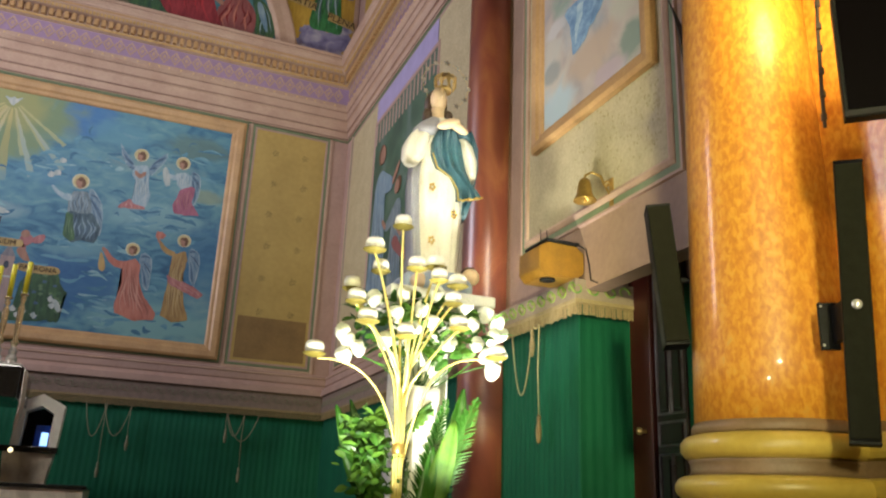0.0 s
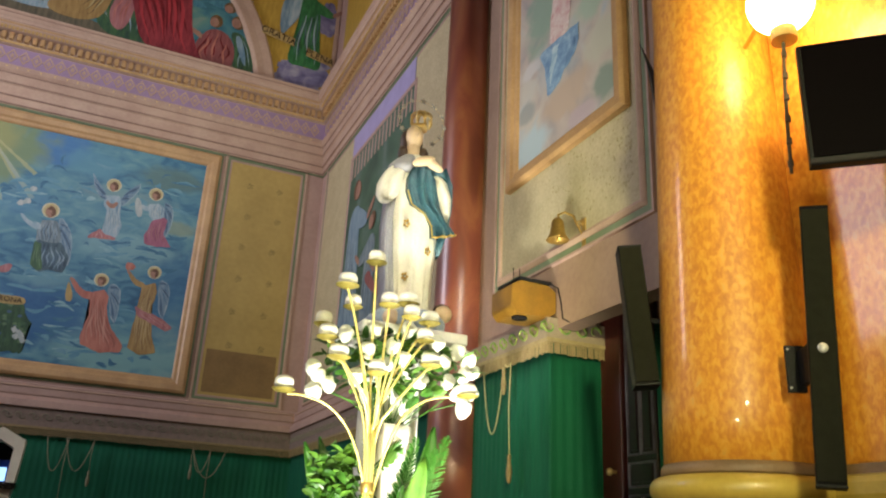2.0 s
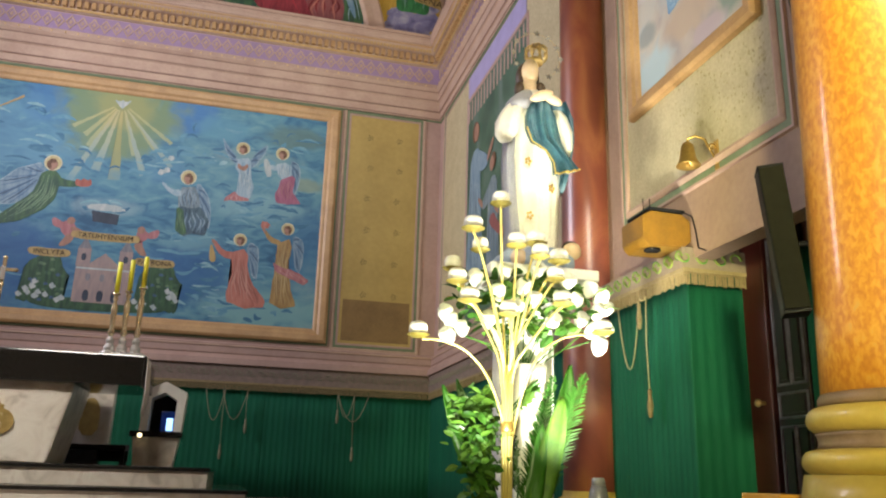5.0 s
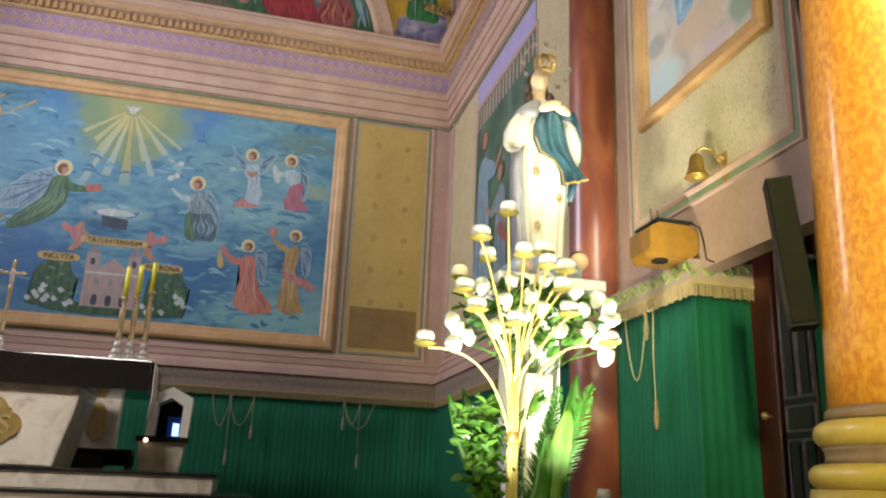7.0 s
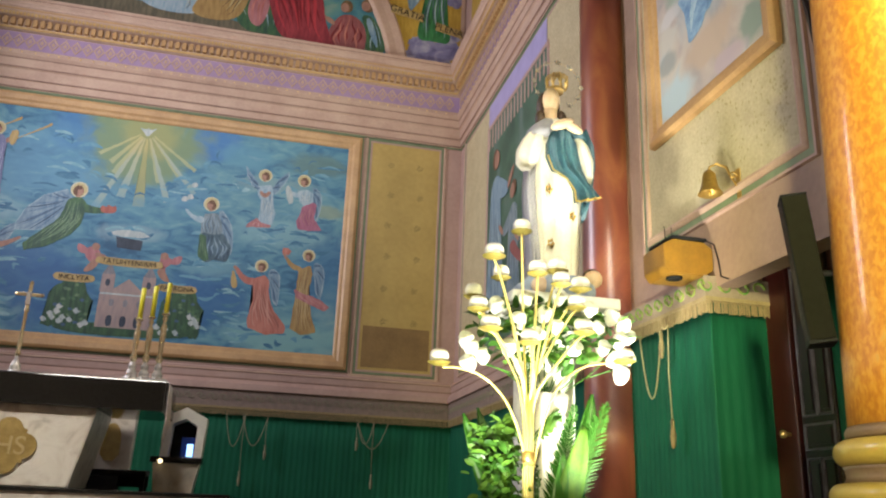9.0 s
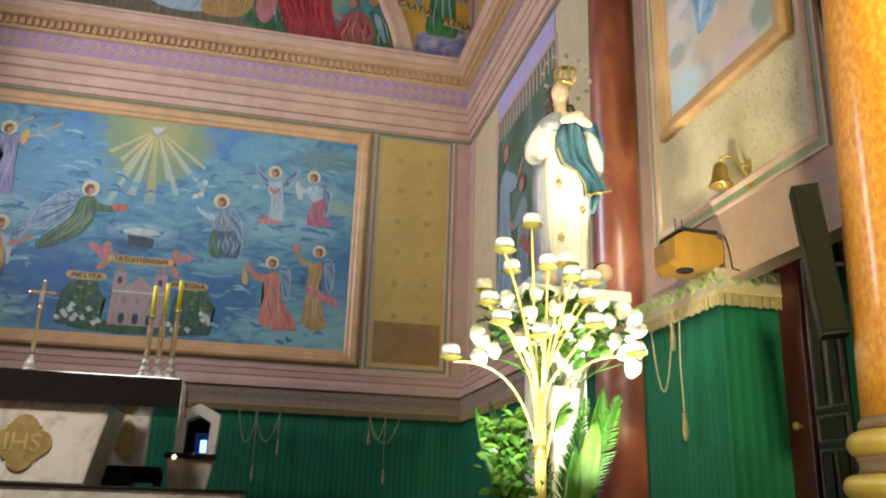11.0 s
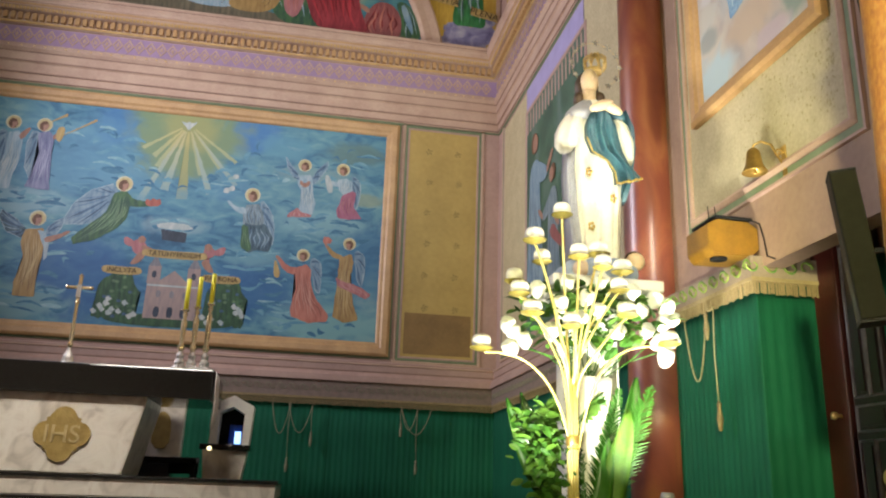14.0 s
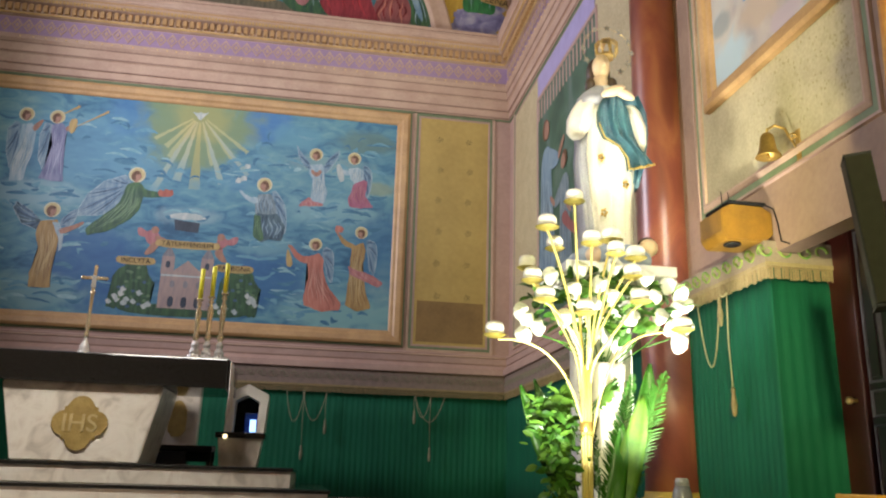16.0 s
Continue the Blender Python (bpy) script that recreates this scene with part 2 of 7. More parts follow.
def lathe(bm, profile, centre=(0, 0, 0), seg=32, axis=None):
    """Turn (radius, height) about z at centre, or about the frame axis."""
    rings = []
    for r, z in profile:
        ring = []
        for i in range(seg):
            a = 2 * math.pi * i / seg
            v = Vector((r * math.cos(a), r * math.sin(a), z))
            ring.append(bm.verts.new((axis @ v) if axis is not None else Vector(centre) + v))
        rings.append(ring)
    for a, b in zip(rings, rings[1:]):
        for i in range(seg):
            bm.faces.new((a[i], a[(i + 1) % seg], b[(i + 1) % seg], b[i]))
    for ring in (rings[0], rings[-1]):
        bm.faces.new(ring)
    return bm


def tube(bm, pts, r, seg=8):
    """A round rod along points; r is one radius or one for each point."""
    pts = [Vector(p) for p in pts]
    rs = r if isinstance(r, (list, tuple)) else [r] * len(pts)
    rings, up = [], None
    for i, p in enumerate(pts):
        d = (pts[min(i + 1, len(pts) - 1)] - pts[max(i - 1, 0)]).normalized()
        if up is None:
            up = Vector((0, 0, 1)) if abs(d.z) < 0.9 else Vector((1, 0, 0))
        s = d.cross(up).normalized()
        up = s.cross(d).normalized()
        rings.append([bm.verts.new(p + rs[i] * (math.cos(2 * math.pi * k / seg) * s + math.sin(2 * math.pi * k / seg) * up)) for k in range(seg)])
    for a, b in zip(rings, rings[1:]):
        for k in range(seg):
            bm.faces.new((a[k], a[(k + 1) % seg], b[(k + 1) % seg], b[k]))
    bm.faces.new(rings[0])
    bm.faces.new(rings[-1])
    return bm


def slab(bm, pts, depth):
    """A flat outline of 3D points, thickened by the vector depth."""
    depth = Vector(depth)
    a = [bm.verts.new(p) for p in pts]
    b = [bm.verts.new(Vector(p) + depth) for p in pts]
    bm.faces.new(a)
    bm.faces.new(b)
    for i in range(len(a)):
        j = (i + 1) % len(a)
        bm.faces.new((a[i], a[j], b[j], b[i]))
    return bm


def sweep(bm, profile, path):
    """Profile (projection, height) along a plan path with mitred corners; projection goes to the path's right-hand side."""
    n = len(path)
    dirs = [(Vector(path[i + 1]) - Vector(path[i])).normalized() for i in range(n - 1)]
    cols = []
    for i in range(n):
        da, db = dirs[max(i - 1, 0)], dirs[min(i, n - 2)]
        na, nbb = Vector((da.y, -da.x)), Vector((db.y, -db.x))
        mit = (na + nbb) / (1 + na.dot(nbb))
        cols.append([bm.verts.new((path[i][0] + mit.x * d, path[i][1] + mit.y * d, z)) for d, z in profile])
    for a, b in zip(cols, cols[1:]):
        for k in range(len(profile) - 1):
            bm.faces.new((a[k], a[k + 1], b[k + 1], b[k]))
    bm.faces.new(cols[0])
    bm.faces.new(cols[-1])
    return bm


def frame_moulding(bm, rect, width, profile, place):
    """A mitred picture frame round rect (u0, u1, v0, v1); profile: (share of width outwards, proud); place(u, v, proud) gives 3D."""
    u0, u1, v0, v1 = rect
    rings = []
    for s, h in profile:
        w = s * width
        rings.append([bm.verts.new(place(u, v, h)) for u, v in ((u0 - w, v0 - w), (u1 + w, v0 - w), (u1 + w, v1 + w), (u0 - w, v1 + w))])
    for a, b in zip(rings, rings[1:]):
        for i in range(4):
            bm.faces.new((a[i], a[(i + 1) % 4], b[(i + 1) % 4], b[i]))
    return bm


XL, XR, YB, AX = -6.75, 2.83, 11.5, -1.96
FLOOR, XN = 1.24, 2.85
CEIL = 12.5

# structure: nave floor, chancel floor with steps, walls, ceiling
tagged(part("floor", box(nb(), -9, 6, -9, 13, -0.2, 0.0), STONE_FLOOR), "polished stone nave floor", "floor", kind="structure")
bm = nb()
box(bm, -8, 5, 3.9, 12.2, 0.0, FLOOR)
for i in range(6):
    box(bm, -8, 5, 3.9 - 0.3 * (6 - i), 3.9 - 0.3 * (5 - i), 0.0, FLOOR - 0.177 * (6 - i))
tagged(part("chancel_floor", bm, STONE_FLOOR), "raised stone chancel floor with steps", "floor", kind="structure")
tagged(part("wall_back", box(nb(), XL - 0.4, XR + 0.4, YB, YB + 0.5, 0, CEIL), PINK), "pink plaster back wall of the chancel", "wall", kind="structure")
tagged(part("wall_side", box(nb(), XR, XR + 0.45, 6.0, YB, 0, CEIL), PINK), "pink plaster side wall of the chancel", "wall", kind="structure")
tagged(part("wall_side_far", box(nb(), XL - 0.4, XL, -9, YB, 0, CEIL), PINK), "plain plaster wall", "wall", kind="structure")
tagged(part("wall_front", box(nb(), -9, 6, -9.4, -9, 0, CEIL), PLASTER), "plain plaster wall behind the nave", "wall", kind="structure")
tagged(part("ceiling", box(nb(), -9, 6, -9, 13, CEIL, CEIL + 0.2), PLASTER), "plain plaster ceiling", "ceiling", kind="structure")
# nave wall with the recess of the side door
RY0, RY1, RZ = 2.9, 4.59, 3.2
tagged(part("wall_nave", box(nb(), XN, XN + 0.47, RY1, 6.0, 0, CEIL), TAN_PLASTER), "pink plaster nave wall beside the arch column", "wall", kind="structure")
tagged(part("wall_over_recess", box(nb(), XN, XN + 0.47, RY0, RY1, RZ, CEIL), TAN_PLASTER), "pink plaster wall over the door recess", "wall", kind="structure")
tagged(part("wall_nave_near", box(nb(), XN, XN + 0.47, -9, RY0, 0, CEIL), PINK), "pink plaster nave wall beyond the recess", "wall", kind="structure")
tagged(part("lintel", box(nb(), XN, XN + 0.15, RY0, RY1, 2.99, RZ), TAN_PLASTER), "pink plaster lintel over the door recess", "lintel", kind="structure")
tagged(part("wall_recess", box(nb(), XN + 0.475, XN + 0.8, RY0 - 0.5, RY1 + 0.5, 0, CEIL), PINK_LIGHT), "plaster wall at the back of the door recess", "wall", kind="structure")

# ---- entablatures and panels ----
PATH = [(XL, 6.0), (XL, YB), (XR, YB), (XR, 6.25)]
cornice = thing("cornice", (AX, YB, 7.05), "moulded pink and gold plaster cornice with dentils and a lattice band", "cornice", kind="structure")
part("body", sweep(nb(), [(0, 7.06), (0.03, 7.08), (0.03, 7.19), (0.05, 7.20), (0.05, 7.36), (0.075, 7.38), (0.075, 7.52), (0.12, 7.57), (0.12, 7.62), (0.08, 7.64), (0.08, 7.94), (0.12, 7.95), (0.13, 7.985), (0.13, 8.12), (0.21, 8.13), (0.22, 8.17), (0.25, 8.19), (0.25, 8.245), (0.27, 8.25), (0.28, 8.28), (0.30, 8.30), (0.30, 8.345), (0.28, 8.36), (0.30, 8.375), (0.30, 8.41), (0, 8.43)], PATH), PINK_LIGHT, cornice)
part("lavender_band", sweep(nb(), [(0.083, 7.66), (0.086, 7.66), (0.086, 7.93), (0.083, 7.93)], PATH), LAVENDER, cornice, "lavender painted band")
part("gold_fillet", sweep(nb(), [(0.13, 7.955), (0.145, 7.96), (0.145, 7.985), (0.13, 7.99)], PATH), GOLD_PAINT, cornice)
part("rope_fillet", sweep(nb(), [(0.252, 8.205), (0.262, 8.21), (0.262, 8.225), (0.252, 8.23)], PATH), FRAME_TAN, cornice)
# thin brown strips paint shade in at the cornice steps
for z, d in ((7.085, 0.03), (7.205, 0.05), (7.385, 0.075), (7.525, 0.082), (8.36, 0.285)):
    part("shadow_line", sweep(nb(), [(d - 0.01, z - 0.009), (d + 0.004, z - 0.007), (d + 0.004, z + 0.007), (d - 0.01, z + 0.009)], PATH), STEP_SHADE, cornice, "dusty brown line")
part("green_fillet", sweep(nb(), [(0.0, 7.035), (0.02, 7.037), (0.02, 7.058), (0.0, 7.06)], PATH), GREEN_LINE, cornice, "dull green line")
d0 = part("dentil", box(nb(), XR - 0.26, XR - 0.2, YB - 0.19, YB - 0.131, 8.0, 8.11, 0.005), FRAME_TAN, cornice)
for i in range(1, 78):
    shared(d0, Matrix.Translation((-0.1 * i, 0, 0)))
d1 = part("dentil", box(nb(), XR - 0.19, XR - 0.131, YB - 0.30, YB - 0.24, 8.0, 8.11, 0.005), FRAME_TAN, cornice)
for i in range(1, 48):
    shared(d1, Matrix.Translation((0, -0.1 * i, 0)))


bm = nb()
for i in range(160):
    box(bm, XR - 0.26 - 0.05 * i - 0.03, XR - 0.26 - 0.05 * i, YB - 0.235, YB - 0.215, 8.135, 8.185)
for i in range(95):
    box(bm, XR - 0.235, XR - 0.215, YB - 0.28 - 0.05 * i - 0.03, YB - 0.28 - 0.05 * i, 8.135, 8.185)
tagged(part("fine_dentils", bm, GOLD_PAINT, cornice, "fine gilt dentil row"), kind="stuff")


def lozenge(side):
    bm = nb()
    for r0, r1 in ((0.081, 0.052), (0.032, 0.0)):
        ring = []
        for r, h in ((r0, 0.0), (r0 - 0.003, 0.008), (max(r1 + 0.002, 0.002), 0.008), (max(r1, 0.001), 0.0)):
            ring.append([bm.verts.new((XR - 0.1 - h, YB - 0.25 + u * r, 7.795 + v * r * 1.45) if side else (XR - 0.25 + u * r, YB - 0.085 - h, 7.795 + v * r * 1.45)) for u, v in ((1, 0), (0, 1), (-1, 0), (0, -1))])
        for a, b in zip(ring, ring[1:]):
            for i in range(4):
                bm.faces.new((a[i], a[(i + 1) % 4], b[(i + 1) % 4], b[i]))
    return bm


l0 = part("lozenge", lozenge(False), PINK_LIGHT, cornice)
for i in range(1, 48):
    shared(l0, Matrix.Translation((-0.158 * i, 0, 0)))
l1 = part("lozenge", lozenge(True), PINK_LIGHT, cornice)
for i in range(1, 30):
    shared(l1, Matrix.Translation((0, -0.158 * i, 0)))
b0 = part("bead", lathe(nb(), [(0.002, -0.014), (0.014, 0.0), (0.002, 0.014)], (XR - 0.3, YB - 0.125, 7.60), 8), GOLD, cornice, "small gilt bead")
for i in range(1, 46):
    shared(b0, Matrix.Translation((-0.158 * i + 0.02 * math.sin(i * 5.0), 0, 0)))
b1 = part("bead", lathe(nb(), [(0.002, -0.014), (0.014, 0.0), (0.002, 0.014)], (XR - 0.125, YB - 0.3, 7.60), 8), GOLD, cornice, "small gilt bead")
for i in range(1, 28):
    shared(b1, Matrix.Translation((0, -0.158 * i, 0)))
lower = thing("lower_moulding", (AX, YB, 2.97), "pink plaster moulding above the green drapes", "moulding", kind="structure")
part("body", sweep(nb(), [(0, 3.29), (0.05, 3.27), (0.05, 3.12), (0.07, 3.10), (0.11, 3.06), (0.12, 2.99), (0.12, 2.975), (0, 2.97)], PATH), PINK, lower)
# one more brown strip, painted as shade at this step
part("shade_line", sweep(nb(), [(0.048, 3.125), (0.056, 3.127), (0.056, 3.139), (0.048, 3.141)], PATH), STEP_SHADE, lower, "dusty brown line")
part("fillet", sweep(nb(), [(0.05, 3.225), (0.062, 3.23), (0.062, 3.245), (0.05, 3.25)], PATH), PINK_LIGHT, lower)


def back(u, v, h):
    return (u, YB - h, v)


def side(u, v, h):
    return (XR - h, u, v)


def nave(u, v, h):
    return (XN - h, u, v)


def sheet(rect, place, lift, thick=0.006):
    u0, u1, v0, v1 = rect
    bm = nb()
    a = [bm.verts.new(place(u, v, lift)) for u, v in ((u0, v0), (u1, v0), (u1, v1), (u0, v1))]
    b = [bm.verts.new(place(u, v, lift - thick)) for u, v in ((u0, v0), (u1, v0), (u1, v1), (u0, v1))]
    bm.faces.new(a)
    for i in range(4):
        bm.faces.new((a[i], a[(i + 1) % 4], b[(i + 1) % 4], b[i]))
    return bm


OGEE = [(0.0, 0.008), (0.0, 0.02), (0.12, 0.035), (0.3, 0.04), (0.45, 0.06), (0.8, 0.07), (0.92, 0.06), (1.0, 0.05), (1.0, 0.0)]
THIN = [(0.0, 0.006), (0.2, 0.02), (0.8, 0.02), (1.0, 0.0)]


def panel(name, rect, place, fill, label):
    ob = thing(name, place(rect[0], rect[2], 0), label, "wall panel", kind="structure")
    u0, u1, v0, v1 = rect
    part("field", sheet(rect, place, 0.006), fill, ob)
    part("inner_line", frame_moulding(nb(), (u0 + 0.03, u1 - 0.03, v0 + 0.03, v1 - 0.03), 0.03, [(0, 0.006), (0.1, 0.012), (0.9, 0.012), (1, 0.006)], place), PINK, ob)
    part("green_line", frame_moulding(nb(), (u0, u1, v0, v1), 0.035, [(0, 0.006), (0.1, 0.014), (0.9, 0.014), (1, 0.0)], place), GREEN_LINE, ob)
    part("moulding", frame_moulding(nb(), (u0 - 0.035, u1 + 0.035, v0 - 0.035, v1 + 0.035), 0.05, THIN, place), PINK_LIGHT, ob)
    return ob


MOTIF = mat("dark_stencil_paint", (0.07, 0.06, 0.02), (0.13, 0.10, 0.03), 20.0, 0.7)
PANEL_SHADOW = mat("brown_panel_shadow", (0.27, 0.165, 0.055), (0.20, 0.12, 0.04), 3.0, 0.6, bump=0.1)
pb = panel("mustard_panel", (1.36, 2.50, 3.36, 7.0), back, MUSTARD, "mustard painted wall panel with small stencilled flowers")
# brown sheet paints a shadow across the panel's lower part
part("painted_dado", sheet((1.43, 2.43, 3.43, 4.04), back, 0.0075, 0.001), PANEL_SHADOW, pb, "brown painted lower field")
m0 = None
for i in range(6):
    for u in (1.70, 2.16):
        if m0 is None:
            bm = nb()
            for k in range(9):
                a, r = k * 2.4, 0.010 + 0.013 * math.sqrt(k)
                slab(bm, [back(1.70 + math.cos(a) * r + s * 0.010, 6.62 + math.sin(a) * r + t * 0.011, 0.0065) for s, t in ((1, 0), (0, 1), (-1, 0), (0, -1))], (0, -0.002, 0))
            m0 = part("stencil_flower", bm, MOTIF, pb)
        else:
            shared(m0, Matrix.Translation((u - 1.70 + (0.02 if i % 2 else 0), 0, -0.5 * i)))

# ---- the large mural ----
SKY = sky_mat("painted_sky", [(0.37, (0.024, 0.10, 0.19)), (0.44, (0.05, 0.17, 0.275)), (0.50, (0.085, 0.235, 0.32)), (0.56, (0.12, 0.285, 0.345)), (0.63, (0.17, 0.335, 0.37)), (0.72, (0.23, 0.375, 0.375))], 0.9, 4.6)


def soft_patch(m, at, wide, high, colour, amount, scale=2.6, waver=0.55, axis=0):
    """A soft-edged painted mass about a point of the wall, its rim billowing by noise."""
    nt = m.node_tree
    p = nt.nodes["Principled BSDF"]
    old = p.inputs["Base Color"].links[0].from_socket
    g = nt.nodes.new("ShaderNodeNewGeometry")
    mp = nt.nodes.new("ShaderNodeMapping")
    mp.vector_type = "POINT"
    mp.inputs["Location"].default_value = (0, -at[0] / wide, -at[1] / high) if axis else (-at[0] / wide, 0, -at[1] / high)
    mp.inputs["Scale"].default_value = (0, 1 / wide, 1 / high) if axis else (1 / wide, 0, 1 / high)
    nt.links.new(g.outputs["Position"], mp.inputs["Vector"])
    d = nt.nodes.new("ShaderNodeVectorMath")
    d.operation = "LENGTH"
    nt.links.new(mp.outputs[0], d.inputs[0])
    n = nt.nodes.new("ShaderNodeTexNoise")
    n.inputs["Scale"].default_value, n.inputs["Detail"].default_value, n.inputs["Distortion"].default_value = scale, 6, 0.6
    nt.links.new(g.outputs["Position"], n.inputs["Vector"])
    a = nt.nodes.new("ShaderNodeMath")
    a.operation = "MULTIPLY_ADD"
    a.inputs[1].default_value = waver * 2
    nt.links.new(n.outputs[0], a.inputs[0])
    nt.links.new(d.outputs["Value"], a.inputs[2])
    r = nt.nodes.new("ShaderNodeMapRange")
    r.interpolation_type = "SMOOTHSTEP"
    r.inputs["From Min"].default_value, r.inputs["From Max"].default_value = 0.55 + waver, 1.1 + waver
    r.inputs["To Min"].default_value, r.inputs["To Max"].default_value = amount, 0.0
    nt.links.new(a.outputs[0], r.inputs["Value"])
    mx = nt.nodes.new("ShaderNodeMix")
    mx.data_type = "RGBA"
    mx.inputs[7].default_value = (*colour, 1)
    nt.links.new(r.outputs["Result"], mx.inputs[0])
    nt.links.new(old, mx.inputs[6])
    nt.links.new(mx.outputs[2], p.inputs["Base Color"])


for at, wide, high, colour, amount, scale in (
        ((-3.1, 4.2), 0.9, 0.7, (0.03, 0.115, 0.28), 0.8, 1.6), ((-0.8, 4.2), 0.8, 0.55, (0.03, 0.12, 0.28), 0.8, 1.6),
        ((0.85, 4.7), 0.45, 0.7, (0.05, 0.17, 0.31), 0.6, 1.8), ((-0.95, 6.6), 0.42, 0.38, (0.06, 0.19, 0.42), 0.85, 3.0),
        ((-2.95, 6.55), 0.40, 0.35, (0.06, 0.19, 0.40), 0.7, 3.0), ((-3.4, 6.0), 1.1, 0.7, (0.11, 0.28, 0.41), 0.65, 2.2),
        ((0.55, 6.45), 0.55, 0.22, (0.12, 0.21, 0.19), 0.8, 3.5), ((0.0, 6.05), 0.7, 0.16, (0.21, 0.33, 0.33), 0.6, 3.5),
        ((0.75, 5.72), 0.35, 0.12, (0.26, 0.30, 0.17), 0.6, 3.5), ((-0.5, 6.45), 0.5, 0.22, (0.12, 0.31, 0.40), 0.7, 2.5),
        ((-4.1, 5.25), 0.8, 0.24, (0.23, 0.38, 0.44), 0.85, 3.6), ((0.1, 5.30), 0.85, 0.24, (0.20, 0.38, 0.42), 0.85, 3.6),
        ((-0.8, 4.72), 0.5, 0.22, (0.15, 0.32, 0.38), 0.85, 3.6), ((0.30, 3.78), 1.0, 0.30, (0.20, 0.40, 0.40), 0.9, 3.2),
        ((-3.85, 3.85), 0.75, 0.28, (0.18, 0.34, 0.37), 0.9, 3.2), ((-1.95, 5.05), 0.5, 0.16, (0.22, 0.35, 0.40), 0.8, 4.0),
        ((-4.7, 4.8), 0.25, 0.4, (0.04, 0.13, 0.20), 0.7, 3.0), ((-2.6, 5.75), 0.6, 0.25, (0.12, 0.29, 0.40), 0.6, 3.0),
        ((-1.3, 5.75), 0.4, 0.3, (0.10, 0.26, 0.39), 0.6, 3.0),
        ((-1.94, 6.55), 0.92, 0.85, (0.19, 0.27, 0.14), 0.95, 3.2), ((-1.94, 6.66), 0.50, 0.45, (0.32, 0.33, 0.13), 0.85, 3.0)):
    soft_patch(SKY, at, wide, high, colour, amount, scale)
PALE_CLOUD = sky_mat("painted_cloud", [(0.32, (0.06, 0.20, 0.30)), (0.44, (0.10, 0.28, 0.35)), (0.54, (0.18, 0.36, 0.39)), (0.66, (0.34, 0.47, 0.47))], 3.0, 6.0)
RAY = mat("painted_ray", (0.38, 0.40, 0.20), (0.29, 0.34, 0.18), 5.0, 0.5)
PALE_RAY = mat("painted_pale_ray", (0.36, 0.42, 0.32), (0.25, 0.36, 0.36), 3.0, 0.5)
GOLD_RAY = mat("painted_gold_ray", (0.32, 0.31, 0.09), (0.25, 0.27, 0.10), 4.0, 0.5)
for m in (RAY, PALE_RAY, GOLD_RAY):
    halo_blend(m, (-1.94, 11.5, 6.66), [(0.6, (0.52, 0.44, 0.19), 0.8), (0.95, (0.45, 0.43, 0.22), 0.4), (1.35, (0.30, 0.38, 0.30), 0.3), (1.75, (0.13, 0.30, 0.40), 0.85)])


def paint(name, c, c2=None):
    return mat("painted_" + name, c, c2 or tuple(0.42 * x for x in c), 13.0, 0.5, bump=0.1, bscale=30, stretch=(1.7, 1.7, 0.4), fine=0.25)


P_SKIN = paint("ochre_skin", (0.40, 0.22, 0.15), (0.28, 0.15, 0.11))
P_HALO = paint("halo_gold", (0.56, 0.48, 0.24), (0.45, 0.36, 0.17))
P_HAIR = paint("brown", (0.17, 0.085, 0.045), (0.09, 0.04, 0.02))
P_WING = paint("grey_blue_wing", (0.27, 0.37, 0.42), (0.11, 0.21, 0.30))
P_WHITE = paint("pale_white_robe", (0.42, 0.50, 0.53), (0.22, 0.35, 0.43))
P_ROSE = paint("rose_robe", (0.52, 0.21, 0.15), (0.38, 0.12, 0.09))
P_MAGENTA = paint("magenta_robe", (0.42, 0.15, 0.22), (0.28, 0.08, 0.14))
P_GOLD = paint("gold_robe", (0.44, 0.29, 0.11), (0.28, 0.17, 0.06))
P_GREEN = paint("green_robe", (0.07, 0.16, 0.06), (0.025, 0.07, 0.05))
P_DEEP = paint("dark_green_blue_robe", (0.10, 0.17, 0.20), (0.02, 0.05, 0.08))
P_LILAC = paint("lilac_robe", (0.26, 0.27, 0.40), (0.13, 0.15, 0.27))
P_PINK = paint("pink_scarf", (0.46, 0.21, 0.21), (0.33, 0.12, 0.13))
P_CHURCH = paint("pale_pink_facade", (0.38, 0.28, 0.24), (0.27, 0.21, 0.21))
P_ROOF = paint("grey_roof", (0.25, 0.24, 0.25), (0.15, 0.15, 0.17))
P_DARK = paint("dark_opening", (0.045, 0.06, 0.085), (0.02, 0.03, 0.05))
P_TREE = paint("tree_green", (0.05, 0.12, 0.05), (0.015, 0.05, 0.03))
P_LILY = paint("white_lily", (0.54, 0.56, 0.52), (0.30, 0.38, 0.38))
P_RIBBON = paint("ribbon_gold", (0.50, 0.36, 0.14), (0.36, 0.25, 0.09))
P_RED = paint("red_mantle", (0.33, 0.045, 0.055), (0.18, 0.02, 0.03))
P_YELLOW = paint("gold_ground", (0.55, 0.36, 0.06), (0.42, 0.26, 0.04))
P_LEAFY = paint("leaf_light", (0.13, 0.22, 0.10), (0.08, 0.15, 0.08))
P_RIM = paint("pale_halo_rim", (0.62, 0.60, 0.42), (0.5, 0.46, 0.28))
P_FEATHER = paint("blue_feather", (0.14, 0.24, 0.34), (0.08, 0.15, 0.24))
P_DUSK = paint("dusk_blue", (0.06, 0.12, 0.20), (0.03, 0.07, 0.13))
P_SLATE = paint("slate_white_robe", (0.26, 0.32, 0.34), (0.09, 0.15, 0.18))
P_CROWN = paint("dull_red_crown", (0.42, 0.13, 0.09), (0.30, 0.08, 0.06))
